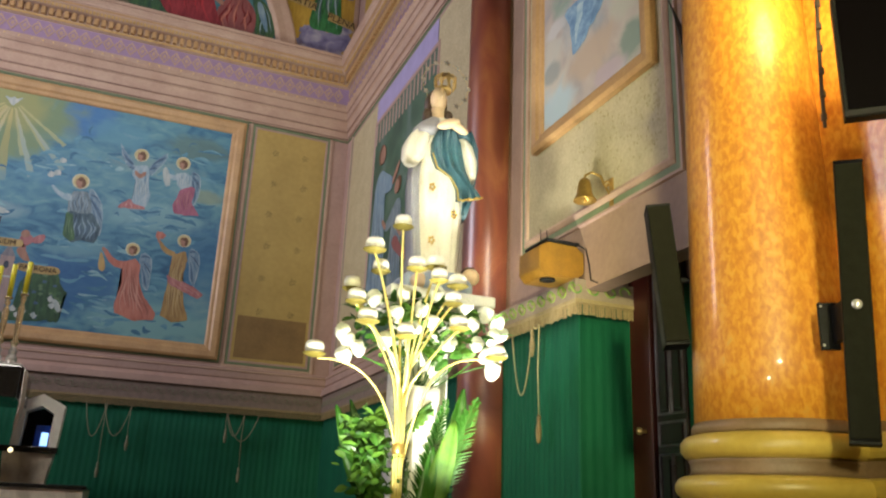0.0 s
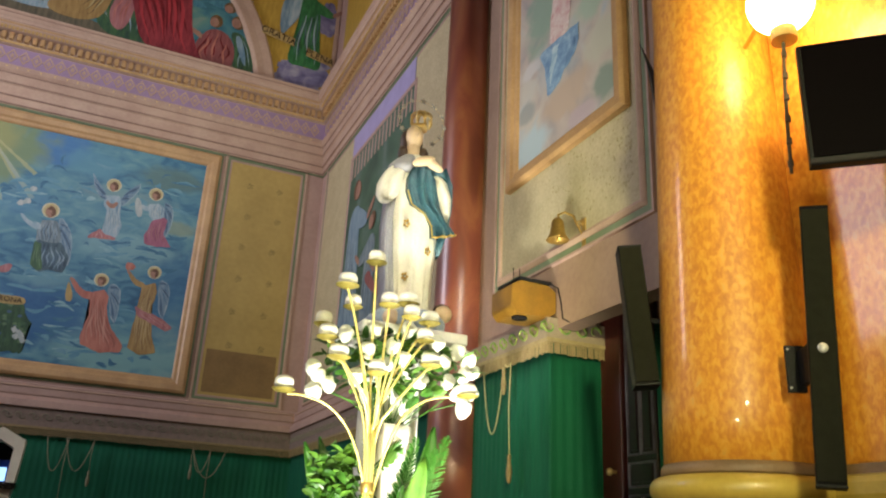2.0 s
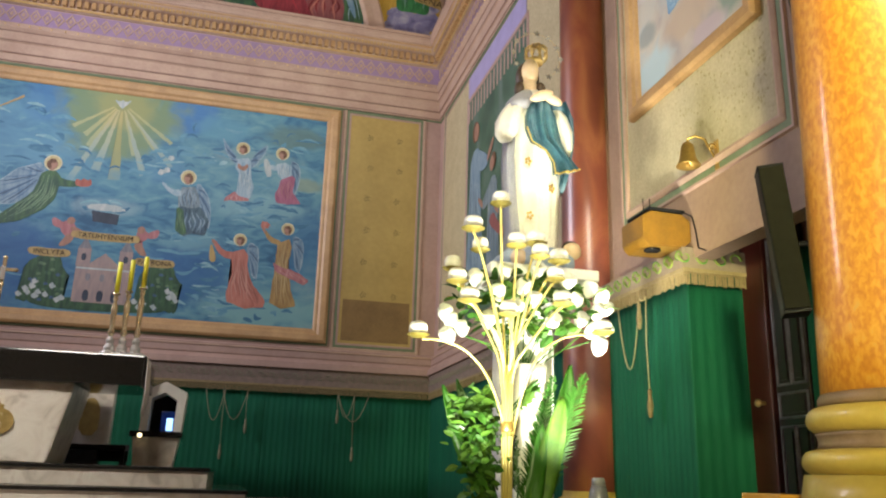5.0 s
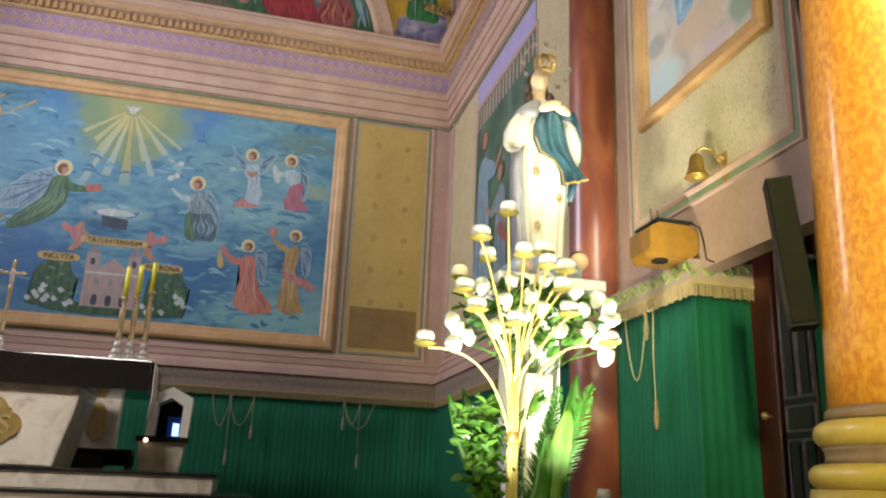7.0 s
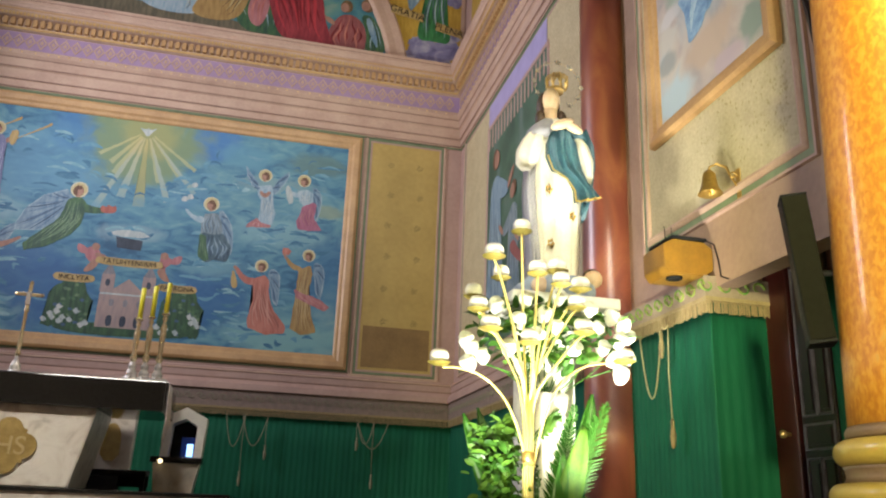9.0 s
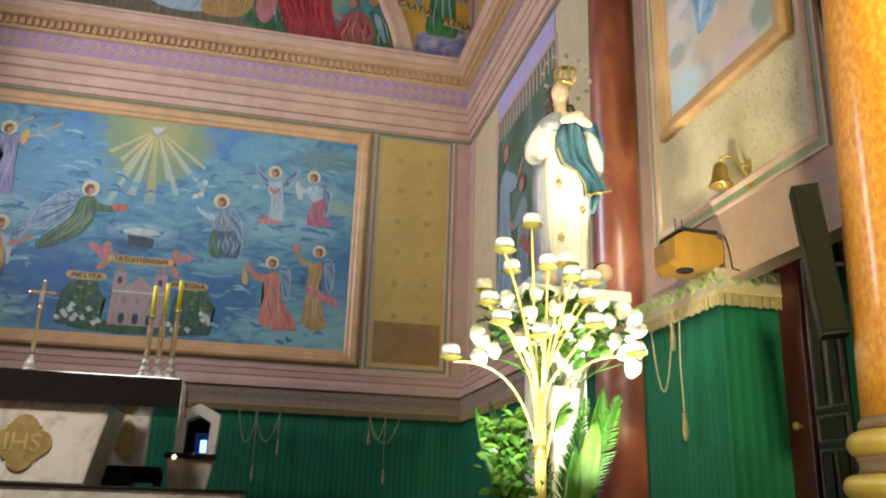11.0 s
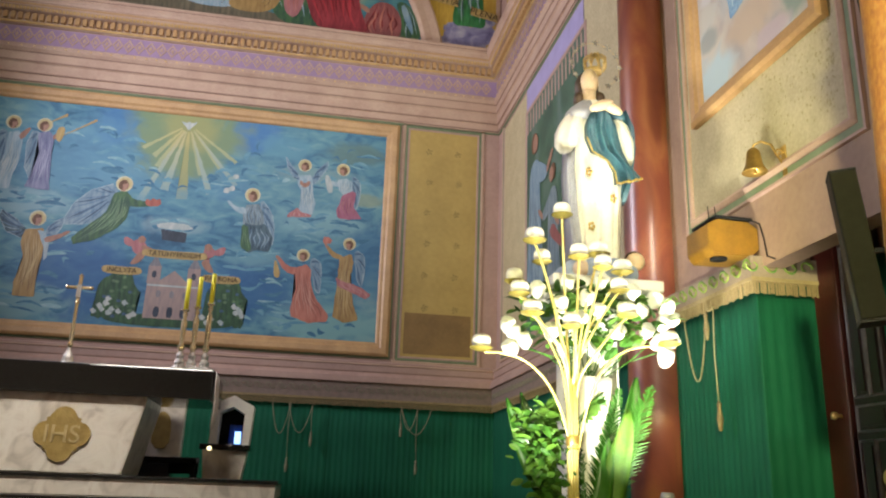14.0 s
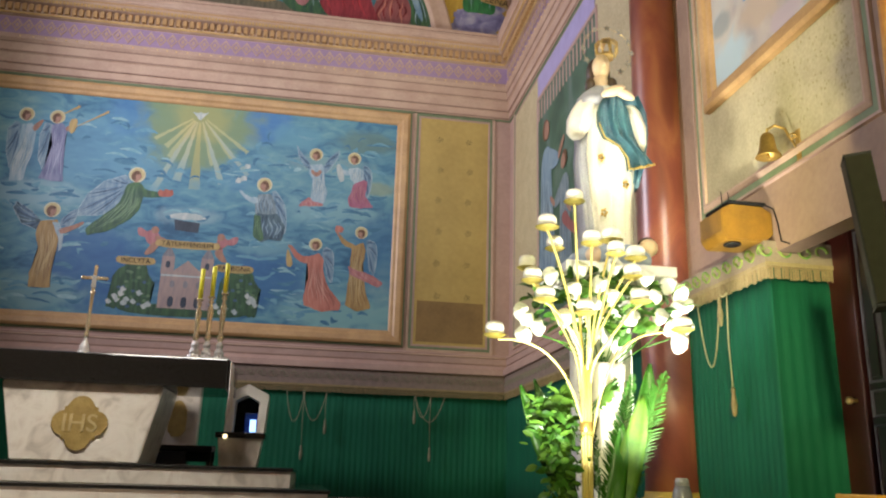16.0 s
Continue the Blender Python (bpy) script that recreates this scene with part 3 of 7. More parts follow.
P_TEAL = paint("teal_sky", (0.10, 0.28, 0.33), (0.05, 0.17, 0.24))


def fresco(u, v, h):
    """A place on the mural's face: h counts the layers of paint, which lie close on one another."""
    return (u, YB - 0.009 - 0.00001 * h, v)


LAYERS = [0]


def outline(pts, place, lift, thick=0.004, rounds=2, fan=False):
    """A painted shape: a closed outline in wall metres, its corners cut round, laid proud of the picture."""
    for _ in range(rounds):
        q = []
        for i, (a, b) in enumerate(pts):
            c, d = pts[(i + 1) % len(pts)]
            q += [(0.75 * a + 0.25 * c, 0.75 * b + 0.25 * d), (0.25 * a + 0.75 * c, 0.25 * b + 0.75 * d)]
        pts = q
    if place is fresco:
        LAYERS[0] += 1
        lift, thick = LAYERS[0], 3
    bm = nb()
    a = [bm.verts.new(place(u, v, lift)) for u, v in pts]
    b = [bm.verts.new(place(u, v, lift - thick)) for u, v in pts]
    if fan:
        mid = bm.verts.new(place(sum(p[0] for p in pts) / len(pts), sum(p[1] for p in pts) / len(pts), lift))
        for i in range(len(a)):
            bm.faces.new((mid, a[i], a[(i + 1) % len(a)]))
    else:
        bm.faces.new(a)
    for i in range(len(a)):
        j = (i + 1) % len(a)
        bm.faces.new((a[i], a[j], b[j], b[i]))
    bmesh.ops.triangulate(bm, faces=[f for f in bm.faces if len(f.verts) > 4], ngon_method="EAR_CLIP")
    return bm


def strip(up, dn, place, lift):
    """A painted stroke between two edges, laid as a row of small facets."""
    if place is fresco:
        LAYERS[0] += 1
        lift = LAYERS[0]
    bm = nb()
    a = [bm.verts.new(place(u, v, lift)) for u, v in up]
    b = [bm.verts.new(place(u, v, lift)) for u, v in dn]
    for i in range(len(a) - 1):
        bm.faces.new((a[i], a[i + 1], b[i + 1], b[i]))
    return bm


def ragged(pts, amount, seed):
    """The same outline with the uneven edge of a brush."""
    rnd = random.Random(seed)
    out = []
    for (a, b), (c, d) in zip(pts, pts[1:] + pts[:1]):
        n = max(2, int(math.hypot(c - a, d - b) / 0.045))
        for i in range(n):
            out.append((a + (c - a) * i / n + rnd.uniform(-amount, amount), b + (d - b) * i / n + rnd.uniform(-amount, amount)))
    return out


def ring(u, v, ru, rv, n=14):
    return [(u + ru * math.cos(2 * math.pi * i / n), v + rv * math.sin(2 * math.pi * i / n)) for i in range(n)]


def folds(pic, place, pts, material, lift, n, seed=0):
    """Thin painted fold strokes running down inside an outline."""
    def span(v):
        us = []
        for (a, b), (c, d) in zip(pts, pts[1:] + pts[:1]):
            if (b - v) * (d - v) < 0:
                us.append(a + (c - a) * (v - b) / (d - b))
        return (min(us), max(us)) if len(us) > 1 else None
    rnd = random.Random(seed)
    v0, v1 = min(p[1] for p in pts), max(p[1] for p in pts)
    for k in range(n):
        s = (k + 0.5 + rnd.uniform(-0.2, 0.2)) / n
        t0, t1 = rnd.uniform(0.05, 0.35), rnd.uniform(0.7, 0.95)
        line = []
        for i in range(11):
            v = v1 + (v0 - v1) * (t0 + (t1 - t0) * i / 10)
            sp_ = span(v)
            if sp_:
                line.append((sp_[0] + (sp_[1] - sp_[0]) * (0.1 + 0.8 * min(1, max(0, s + 0.05 * math.sin(i * 0.7 + k)))), v, (sp_[1] - sp_[0]) * 0.028 * math.sin(math.pi * (i + 0.3) / 10.6)))
        if len(line) > 2:
            part("painted_fold", strip([(u - w, v) for u, v, w in line], [(u + w, v) for u, v, w in line], place, lift + 0.0002 * k), material, pic)


def drapery(pic, name, place, pts, material, lift, n=5, dark=None, light=None, seed=0):
    part(name, outline(pts, place, lift, rounds=2), material, pic)
    if dark:
        folds(pic, place, pts, dark, lift + 0.0003, n, seed)
    if light:
        folds(pic, place, pts, light, lift + 0.0016, max(2, n - 2), seed + 5)


def figure(pic, place, u, v, h, robe, face=-1, wing=None, sash=None, lean=0.0, train=0.0, upper=None, halo=True, lift=0.014, skin=None):
    """A robed, winged painted shape: head at (u, v), hem h below; face -1 turns it towards smaller u."""
    f, w = face, 0.13 * h
    L = lift
    hr = 0.075 * h
    if wing is not None:
        part("painted_wing", outline([(u - f * 0.05 * h, v - 0.16 * h), (u - f * 0.2 * h, v - 0.10 * h), (u - f * 0.31 * h, v - 0.3 * h), (u - f * 0.28 * h, v - 0.72 * h), (u - f * 0.18 * h, v - 0.55 * h), (u - f * 0.1 * h, v - 0.4 * h)], place, L), wing, pic)
        part("painted_wing", outline([(u - f * 0.06 * h, v - 0.2 * h), (u - f * 0.16 * h, v - 0.17 * h), (u - f * 0.22 * h, v - 0.36 * h), (u - f * 0.21 * h, v - 0.6 * h), (u - f * 0.12 * h, v - 0.42 * h)], place, L + 0.001), P_WHITE, pic)
    if halo:
        part("painted_halo", outline(ring(u - f * 0.01, v + 0.01, hr * 1.35, hr * 1.35), place, L + 0.002, rounds=1), P_HALO, pic)
    part("painted_robe", outline([(u - 0.10 * h, v - 0.12 * h), (u + 0.10 * h, v - 0.12 * h), (u + 0.12 * h + lean * 0.4, v - 0.38 * h), (u + 0.14 * h + lean, v - 0.72 * h), (u + 0.19 * h + lean + max(train, 0), v - 1.0 * h), (u + lean, v - 0.985 * h), (u - 0.19 * h + lean + min(train, 0), v - 1.0 * h), (u - 0.15 * h + lean, v - 0.72 * h), (u - 0.10 * h + lean * 0.4, v - 0.38 * h)], place, L + 0.003), robe, pic)
    rp = [(u - 0.10 * h, v - 0.12 * h), (u + 0.10 * h, v - 0.12 * h), (u + 0.12 * h + lean * 0.4, v - 0.38 * h), (u + 0.14 * h + lean, v - 0.72 * h), (u + 0.19 * h + lean + max(train, 0), v - 1.0 * h), (u + lean, v - 0.985 * h), (u - 0.19 * h + lean + min(train, 0), v - 1.0 * h), (u - 0.15 * h + lean, v - 0.72 * h), (u - 0.10 * h + lean * 0.4, v - 0.38 * h)]
    folds(pic, place, rp, P_FOLD.get(robe, P_DEEP), L + 0.0032, 6, int(abs(u) * 100))
    folds(pic, place, rp, P_SHINE.get(robe, P_WHITE), L + 0.0044, 3, int(abs(u) * 100) + 3)
    part("painted_bodice", outline([(u - 0.09 * h, v - 0.12 * h), (u + 0.09 * h, v - 0.12 * h), (u + 0.09 * h, v - 0.36 * h), (u - 0.08 * h, v - 0.38 * h)], place, L + 0.005), upper or robe, pic)
    part("painted_sleeve", outline([(u + f * 0.02 * h, v - 0.13 * h), (u + f * 0.12 * h, v - 0.17 * h), (u + f * 0.27 * h, v - 0.26 * h), (u + f * 0.25 * h, v - 0.33 * h), (u + f * 0.06 * h, v - 0.30 * h)], place, L + 0.006), upper or robe, pic)
    part("painted_arm", outline([(u + f * 0.24 * h, v - 0.255 * h), (u + f * 0.36 * h, v - 0.17 * h), (u + f * 0.37 * h, v - 0.21 * h), (u + f * 0.25 * h, v - 0.31 * h)], place, L + 0.0065, rounds=1), skin or P_SKIN, pic)
    part("painted_hair", outline(ring(u - f * 0.012, v + 0.004, hr * 0.86, hr * 0.96, 10), place, L + 0.007, rounds=1), P_HAIR, pic)
    part("painted_head", outline(ring(u + f * 0.022 * h, v - 0.010 * h, hr * 0.70, hr * 0.84, 10), place, L + 0.008, rounds=1), skin or P_SKIN, pic)
    if sash is not None:
        part("painted_scarf", outline([(u - f * 0.02 * h, v - 0.40 * h), (u + f * 0.1 * h, v - 0.46 * h), (u - f * 0.1 * h, v - 0.60 * h), (u - f * 0.3 * h, v - 0.70 * h), (u - f * 0.32 * h, v - 0.63 * h), (u - f * 0.12 * h, v - 0.52 * h)], place, L + 0.0075), sash, pic)


P_FOLD = {P_WHITE: P_WING, P_ROSE: paint("deep_rose", (0.32, 0.12, 0.09), (0.26, 0.09, 0.07)), P_GOLD: paint("umber", (0.25, 0.16, 0.07), (0.20, 0.12, 0.05)), P_GREEN: paint("deep_olive", (0.045, 0.10, 0.055), (0.03, 0.07, 0.05)), P_LILAC: paint("deep_lilac", (0.16, 0.16, 0.30), (0.11, 0.11, 0.23)), P_MAGENTA: paint("deep_magenta", (0.28, 0.09, 0.14), (0.22, 0.06, 0.11)), P_DEEP: paint("slate", (0.07, 0.13, 0.18), (0.05, 0.09, 0.14)), P_SLATE: paint("slate_shadow", (0.10, 0.15, 0.19), (0.07, 0.11, 0.15)), P_PINK: P_ROSE}
P_SHINE = {P_ROSE: paint("light_rose_fold", (0.56, 0.30, 0.23), (0.48, 0.22, 0.16)), P_GOLD: paint("light_gold_fold", (0.55, 0.42, 0.20), (0.46, 0.33, 0.14)), P_GREEN: paint("light_green_fold", (0.20, 0.30, 0.17), (0.12, 0.22, 0.12)), P_MAGENTA: P_PINK, P_DEEP: P_WING, P_LILAC: paint("light_lilac_fold", (0.40, 0.42, 0.54), (0.32, 0.33, 0.46)), P_WHITE: P_LILY, P_SLATE: P_WING, P_PINK: paint("light_pink_fold", (0.60, 0.36, 0.36), (0.5, 0.28, 0.28))}


def cloud(pic, place, u, v, w, h, lift, material=None, seed=0):
    rnd = random.Random(seed)
    for layer, (sx, dz) in enumerate(((1.0, 0.0), (0.7, 0.12))):
        pts = []
        n = 44
        ph = rnd.uniform(0, 6)
        for i in range(n):
            a = 2 * math.pi * i / n
            r = sx * (1 + 0.14 * abs(math.sin(3.5 * a + ph)) + 0.10 * abs(math.sin(7 * a + 2 * ph)) + rnd.uniform(-0.05, 0.05))
            pts.append((u + w * r * math.cos(a), v + dz * h + h * r * math.sin(a) * (1.0 if math.sin(a) > 0 else 0.5)))
        part("painted_cloud", outline(pts, place, lift + 0.0012 * layer, rounds=1, fan=True), material or PALE_CLOUD, pic)
    return



MR = (-4.94, 1.02, 3.56, 6.80)
mural = thing("mural", back(AX, 3.56, 0), "large wall mural of plain robed figures in a blue cloudy sky", "mural")
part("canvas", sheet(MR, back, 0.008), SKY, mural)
part("frame", frame_moulding(nb(), MR, 0.20, OGEE, back), FRAME_TAN, mural, "tan gilt moulded frame")
part("frame_edge", frame_moulding(nb(), (MR[0] - 0.2, MR[1] + 0.2, MR[2] - 0.2, MR[3] + 0.2), 0.03, [(0, 0.0), (0.1, 0.02), (0.9, 0.02), (1, 0)], back), GREEN_LINE, mural)

# brushwork: wide daubs, feathers, heads and folded robes
def daub(u, v, w, h, material, lift, seed=0):
    part("painted_stroke", outline(ragged(ring(u, v, w, h, 8), min(w, h) * 0.25, seed + int(abs(u) * 97)), fresco, lift, 0.001, 1), material, mural)


def sweep_stroke(a, b, bend, w, material, lift):
    """One tapered stroke of the brush from a to b."""
    (ua, va), (ub, vb) = a, b
    ln = math.hypot(ub - ua, vb - va) or 1.0
    nu, nv_ = -(vb - va) / ln, (ub - ua) / ln
    up, dn = [], []
    for i in range(8):
        t = i / 7
        k = bend * math.sin(math.pi * t)
        g = w * (math.sin(math.pi * (0.08 + 0.86 * t)) ** 0.7)
        cu, cv = ua + (ub - ua) * t + nu * k, va + (vb - va) * t + nv_ * k
        up.append((cu + nu * g, cv + nv_ * g))
        dn.append((cu - nu * g, cv - nv_ * g))
    part("painted_stroke", strip(up, dn, fresco, lift), material, mural)


def wing(root, tips, material, lift):
    """A wing: a plain ground with single feathers fanned from the shoulder to the tips."""
    part("painted_wing", outline(ragged([root] + tips, 0.008, len(tips)), fresco, lift, 0.001, 1), material, mural)
    dense = []
    for p, q in zip(tips, tips[1:]):
        dense += [(p[0] + (q[0] - p[0]) * i / 3, p[1] + (q[1] - p[1]) * i / 3) for i in range(3)]
    dense.append(tips[-1])
    for p, q in zip(tips, tips[1:]):
        sweep_stroke(p, q, 0.006, 0.006, P_WHITE, lift)
    for i, p in enumerate(dense):
        a = (root[0] + (p[0] - root[0]) * 0.22, root[1] + (p[1] - root[1]) * 0.22)
        sweep_stroke(a, (root[0] + (p[0] - root[0]) * 0.98, root[1] + (p[1] - root[1]) * 0.98), 0.012, 0.010, (P_WING, P_FEATHER, P_DUSK, P_FEATHER)[i % 4], lift)


def robe(pts, material, n, seed, lift, name):
    part(name, outline(ragged(pts, 0.007, seed), fresco, lift, 0.001, 1), material, mural)
    folds(mural, fresco, pts, P_FOLD.get(material, P_DUSK), lift + 0.0003, n, seed)
    folds(mural, fresco, pts, P_SHINE.get(material, P_WHITE), lift + 0.0024, max(3, n * 2 // 3), seed + 7)


def head(u, v, r, f):
    r = r * 0.93
    part("painted_halo", outline(ring(u, v, r, r), fresco, 0.0220, 0.001, 1), P_RIM, mural)
    part("painted_halo", outline(ring(u, v, r * 0.84, r * 0.84), fresco, 0.0224, 0.0004, 1), P_HALO, mural)
    part("painted_hair", outline(ragged(ring(u - f * 0.05 * r, v - 0.18 * r, r * 0.60, r * 0.74, 10), 0.006, int(abs(u) * 50)), fresco, 0.0228, 0.0004, 1), P_HAIR, mural)
    part("painted_head", outline(ring(u + f * 0.16 * r, v - 0.20 * r, r * 0.36, r * 0.50, 10), fresco, 0.0240, 0.001, 1), P_SKIN, mural)
    part("painted_hair", outline(ring(u - f * 0.05 * r, v + 0.22 * r, r * 0.42, r * 0.22, 10), fresco, 0.0244, 0.0004, 1), P_HAIR, mural)
    part("painted_neck", outline([(u - 0.16 * r, v - 0.55 * r), (u + 0.2 * r, v - 0.55 * r), (u + 0.25 * r, v - 0.95 * r), (u - 0.25 * r, v - 0.95 * r)], fresco, 0.0236, 0.001, 1), P_SKIN, mural)


# light in the upper middle, with rays
SUN_U, SUN_V = -1.94, 6.66
for u, v, w, tone in ((-2.38, 6.11, 0.05, 1), (-2.32, 5.95, 0.055, 1), (-2.52, 5.33, 0.07, 0), (-2.17, 5.59, 0.075, 0), (-1.91, 5.48, 0.11, 2), (-1.68, 5.88, 0.06, 1), (-1.53, 5.59, 0.06, 0), (-1.41, 6.01, 0.06, 1), (-1.17, 5.76, 0.05, 0), (-1.2, 6.12, 0.04, 1), (-2.55, 6.22, 0.04, 1)):
    du, dv = u - SUN_U, v - SUN_V
    ln = math.hypot(du, dv)
    du, dv = du / ln, dv / ln
    part("painted_ray", outline(ragged([(SUN_U + du * 0.12 - dv * 0.01, SUN_V + dv * 0.12 + du * 0.01), (SUN_U + du * 0.12 + dv * 0.01, SUN_V + dv * 0.12 - du * 0.01), (u + dv * w * 0.75, v - du * w * 0.75), (u - dv * w * 0.75, v + du * w * 0.75)], 0.006, int(w * 1000)), fresco, 0.0115 + 0.0002 * tone, 0.001, 0), (PALE_RAY, RAY, GOLD_RAY)[tone], mural)
part("painted_dove", outline([(SUN_U + a, SUN_V + b) for a, b in ((-0.13, 0.05), (-0.03, 0.02), (0.0, 0.06), (0.03, 0.02), (0.13, 0.07), (0.05, -0.03), (0.0, -0.10), (-0.05, -0.03))], fresco, 0.014, rounds=1), P_LILY, mural)
# banked clouds under the figures, each a heap of short curved strokes
CREST = sky_mat("painted_cloud_crest", [(0.36, (0.13, 0.31, 0.38)), (0.5, (0.20, 0.38, 0.43)), (0.64, (0.30, 0.46, 0.49))], 6.0, 14.0)
HOLLOW = sky_mat("painted_cloud_hollow", [(0.36, (0.035, 0.13, 0.23)), (0.5, (0.05, 0.17, 0.27)), (0.64, (0.08, 0.22, 0.31))], 6.0, 14.0)
MIST = sky_mat("painted_mist", [(0.36, (0.08, 0.24, 0.35)), (0.5, (0.12, 0.29, 0.38)), (0.64, (0.17, 0.34, 0.41))], 5.0, 12.0)
rnd = random.Random(31)
for u0, v0, w0, h0, n in ((-3.6, 5.6, 1.1, 0.9, 40), (-0.2, 5.6, 1.0, 0.9, 36), (-0.6, 4.3, 0.9, 0.5, 26), (-3.3, 4.4, 0.8, 0.5, 20), (0.35, 3.80, 0.75, 0.17, 26), (-0.45, 3.95, 0.30, 0.12, 9), (-3.85, 3.86, 0.62, 0.17, 24), (-4.15, 5.30, 0.60, 0.10, 15), (0.15, 5.34, 0.62, 0.10, 18), (0.2, 5.12, 0.6, 0.08, 10), (-0.85, 4.72, 0.42, 0.10, 14), (-0.4, 4.5, 0.3, 0.2, 6), (-1.95, 5.08, 0.36, 0.08, 10), (-1.35, 5.75, 0.22, 0.2, 8), (-2.5, 5.75, 0.25, 0.2, 8), (-2.9, 5.95, 0.35, 0.2, 8), (0.55, 6.35, 0.35, 0.12, 8), (-0.7, 6.0, 0.3, 0.15, 6), (-3.2, 6.3, 0.5, 0.2, 6), (-4.6, 4.6, 0.2, 0.3, 8)):
    for k in range(n):
        u, v = u0 + w0 * rnd.uniform(-1, 1), v0 + h0 * rnd.uniform(-1, 1)
        ln, w, bend = rnd.uniform(0.04, 0.20), rnd.uniform(0.008, 0.034), rnd.uniform(0.005, 0.05)
        if MR[0] + 0.18 < u < MR[1] - 0.18 and MR[2] + 0.05 < v < MR[3] - 0.08:
            sweep_stroke((u - ln, v), (u + ln * rnd.uniform(0.3, 1.2), v + rnd.uniform(-0.07, 0.07)), bend * rnd.choice((-1, 1, 1)), w, (CREST, MIST, HOLLOW, MIST, HOLLOW)[k % 5] if n < 30 else (MIST, HOLLOW)[k % 2], 0.0122 + 0.00003 * k)
# a broken rim of cloud round the light
for k in range(13):
    a = radians(196 + 12.5 * k)
    r = 1.06 + 0.07 * math.sin(k * 2.1)
    cu, cv = SUN_U + r * math.cos(a), SUN_V + 0.94 * r * math.sin(a)
    if cv < MR[3] - 0.12:
        sweep_stroke((cu + 0.07 * math.sin(a + 0.3), cv - 0.07 * math.cos(a + 0.3)), (cu - 0.08 * math.sin(a), cv + 0.08 * math.cos(a)), 0.03, 0.016 + 0.010 * (k % 3), (HOLLOW, MIST)[k % 2], 0.0)
PAINTED = LAYERS[0]
# kneeling white figure and its neighbour in rose
LAYERS[0] = PAINTED
wing((-0.22, 5.97), [(-0.49, 6.31), (-0.45, 6.14), (-0.35, 5.99), (-0.26, 5.92)], P_WHITE, 0.0155)
wing((-0.09, 5.99), [(0.15, 6.29), (0.15, 6.2), (0.06, 6.03), (-0.03, 5.9)], P_WING, 0.0155)
robe([(-0.25, 6.02), (-0.09, 6.05), (-0.04, 5.93), (-0.05, 5.78), (0.02, 5.6), (-0.02, 5.42), (-0.23, 5.42), (-0.22, 5.61), (-0.21, 5.78), (-0.28, 5.88)], P_WHITE, 9, 11, 0.0175, "painted_robe")
robe([(-0.25, 5.51), (-0.18, 5.44), (-0.03, 5.41), (-0.04, 5.37), (-0.3, 5.36), (-0.4, 5.34), (-0.35, 5.42)], P_PINK, 4, 12, 0.0185, "painted_scarf")
part("painted_arm", outline([(-0.24, 5.96), (-0.17, 5.89), (-0.11, 5.96), (-0.08, 5.91), (-0.15, 5.82), (-0.25, 5.88)], fresco, 0.0235, 0.001, 1), P_SKIN, mural)
head(-0.19, 6.19, 0.109945, -1)
wing((0.52, 6.04), [(0.56, 6.08), (0.65, 6), (0.67, 5.82), (0.64, 5.63), (0.59, 5.53)], P_WING, 0.0155)
robe([(0.31, 6), (0.45, 6.05), (0.54, 5.99), (0.54, 5.82), (0.42, 5.75), (0.35, 5.83)], P_WHITE, 6, 13, 0.018, "painted_bodice")
robe([(0.4, 5.76), (0.55, 5.85), (0.61, 5.81), (0.58, 5.59), (0.72, 5.42), (0.52, 5.39), (0.35, 5.4), (0.33, 5.53), (0.37, 5.65)], P_MAGENTA, 8, 14, 0.0175, "painted_robe")
part("painted_arm", outline([(0.35, 5.97), (0.16, 5.99), (0.14, 5.95), (0.33, 5.88)], fresco, 0.0235, 0.001, 1), P_WHITE, mural)
part("painted_scroll", outline([(0.11, 6.06), (0.19, 6.08), (0.27, 5.81), (0.18, 5.77)], fresco, 0.0225, 0.001, 1), P_LILY, mural)
head(0.39, 6.18, 0.109945, -1)
# dark-robed figure with lilies
LAYERS[0] = PAINTED
wing((-0.79, 5.48), [(-0.75, 5.56), (-0.6, 5.36), (-0.55, 5.1), (-0.56, 4.9), (-0.64, 5.01)], P_WING, 0.0155)
robe([(-0.98, 5.48), (-0.8, 5.51), (-0.73, 5.37), (-0.71, 5.19), (-0.83, 5.12), (-1, 5.17), (-1.03, 5.35)], P_SLATE, 8, 21, 0.018, "painted_bodice")
robe([(-1, 5.19), (-0.83, 5.18), (-0.7, 5.21), (-0.56, 5.01), (-0.6, 4.78), (-0.8, 4.8), (-0.87, 4.74), (-1, 4.82), (-1, 5)], P_DEEP, 10, 22, 0.0175, "painted_robe")
robe([(-1.02, 5.17), (-0.93, 5.15), (-0.85, 4.8), (-0.91, 4.76), (-1.01, 4.83)], P_GREEN, 4, 23, 0.02, "painted_fold")
part("painted_arm", outline([(-0.98, 5.44), (-1.13, 5.43), (-1.25, 5.54), (-1.27, 5.5), (-1.14, 5.37), (-0.99, 5.32)], fresco, 0.0235, 0.001, 1), P_WHITE, mural)
daub(-1.29, 5.67, 0.05, 0.045, P_LILY, 0.0225)
daub(-1.22, 5.71, 0.05, 0.045, P_LILY, 0.0225)
daub(-1.18, 5.9, 0.05, 0.045, P_LILY, 0.0225)
head(-0.91, 5.64, 0.122161, -1)
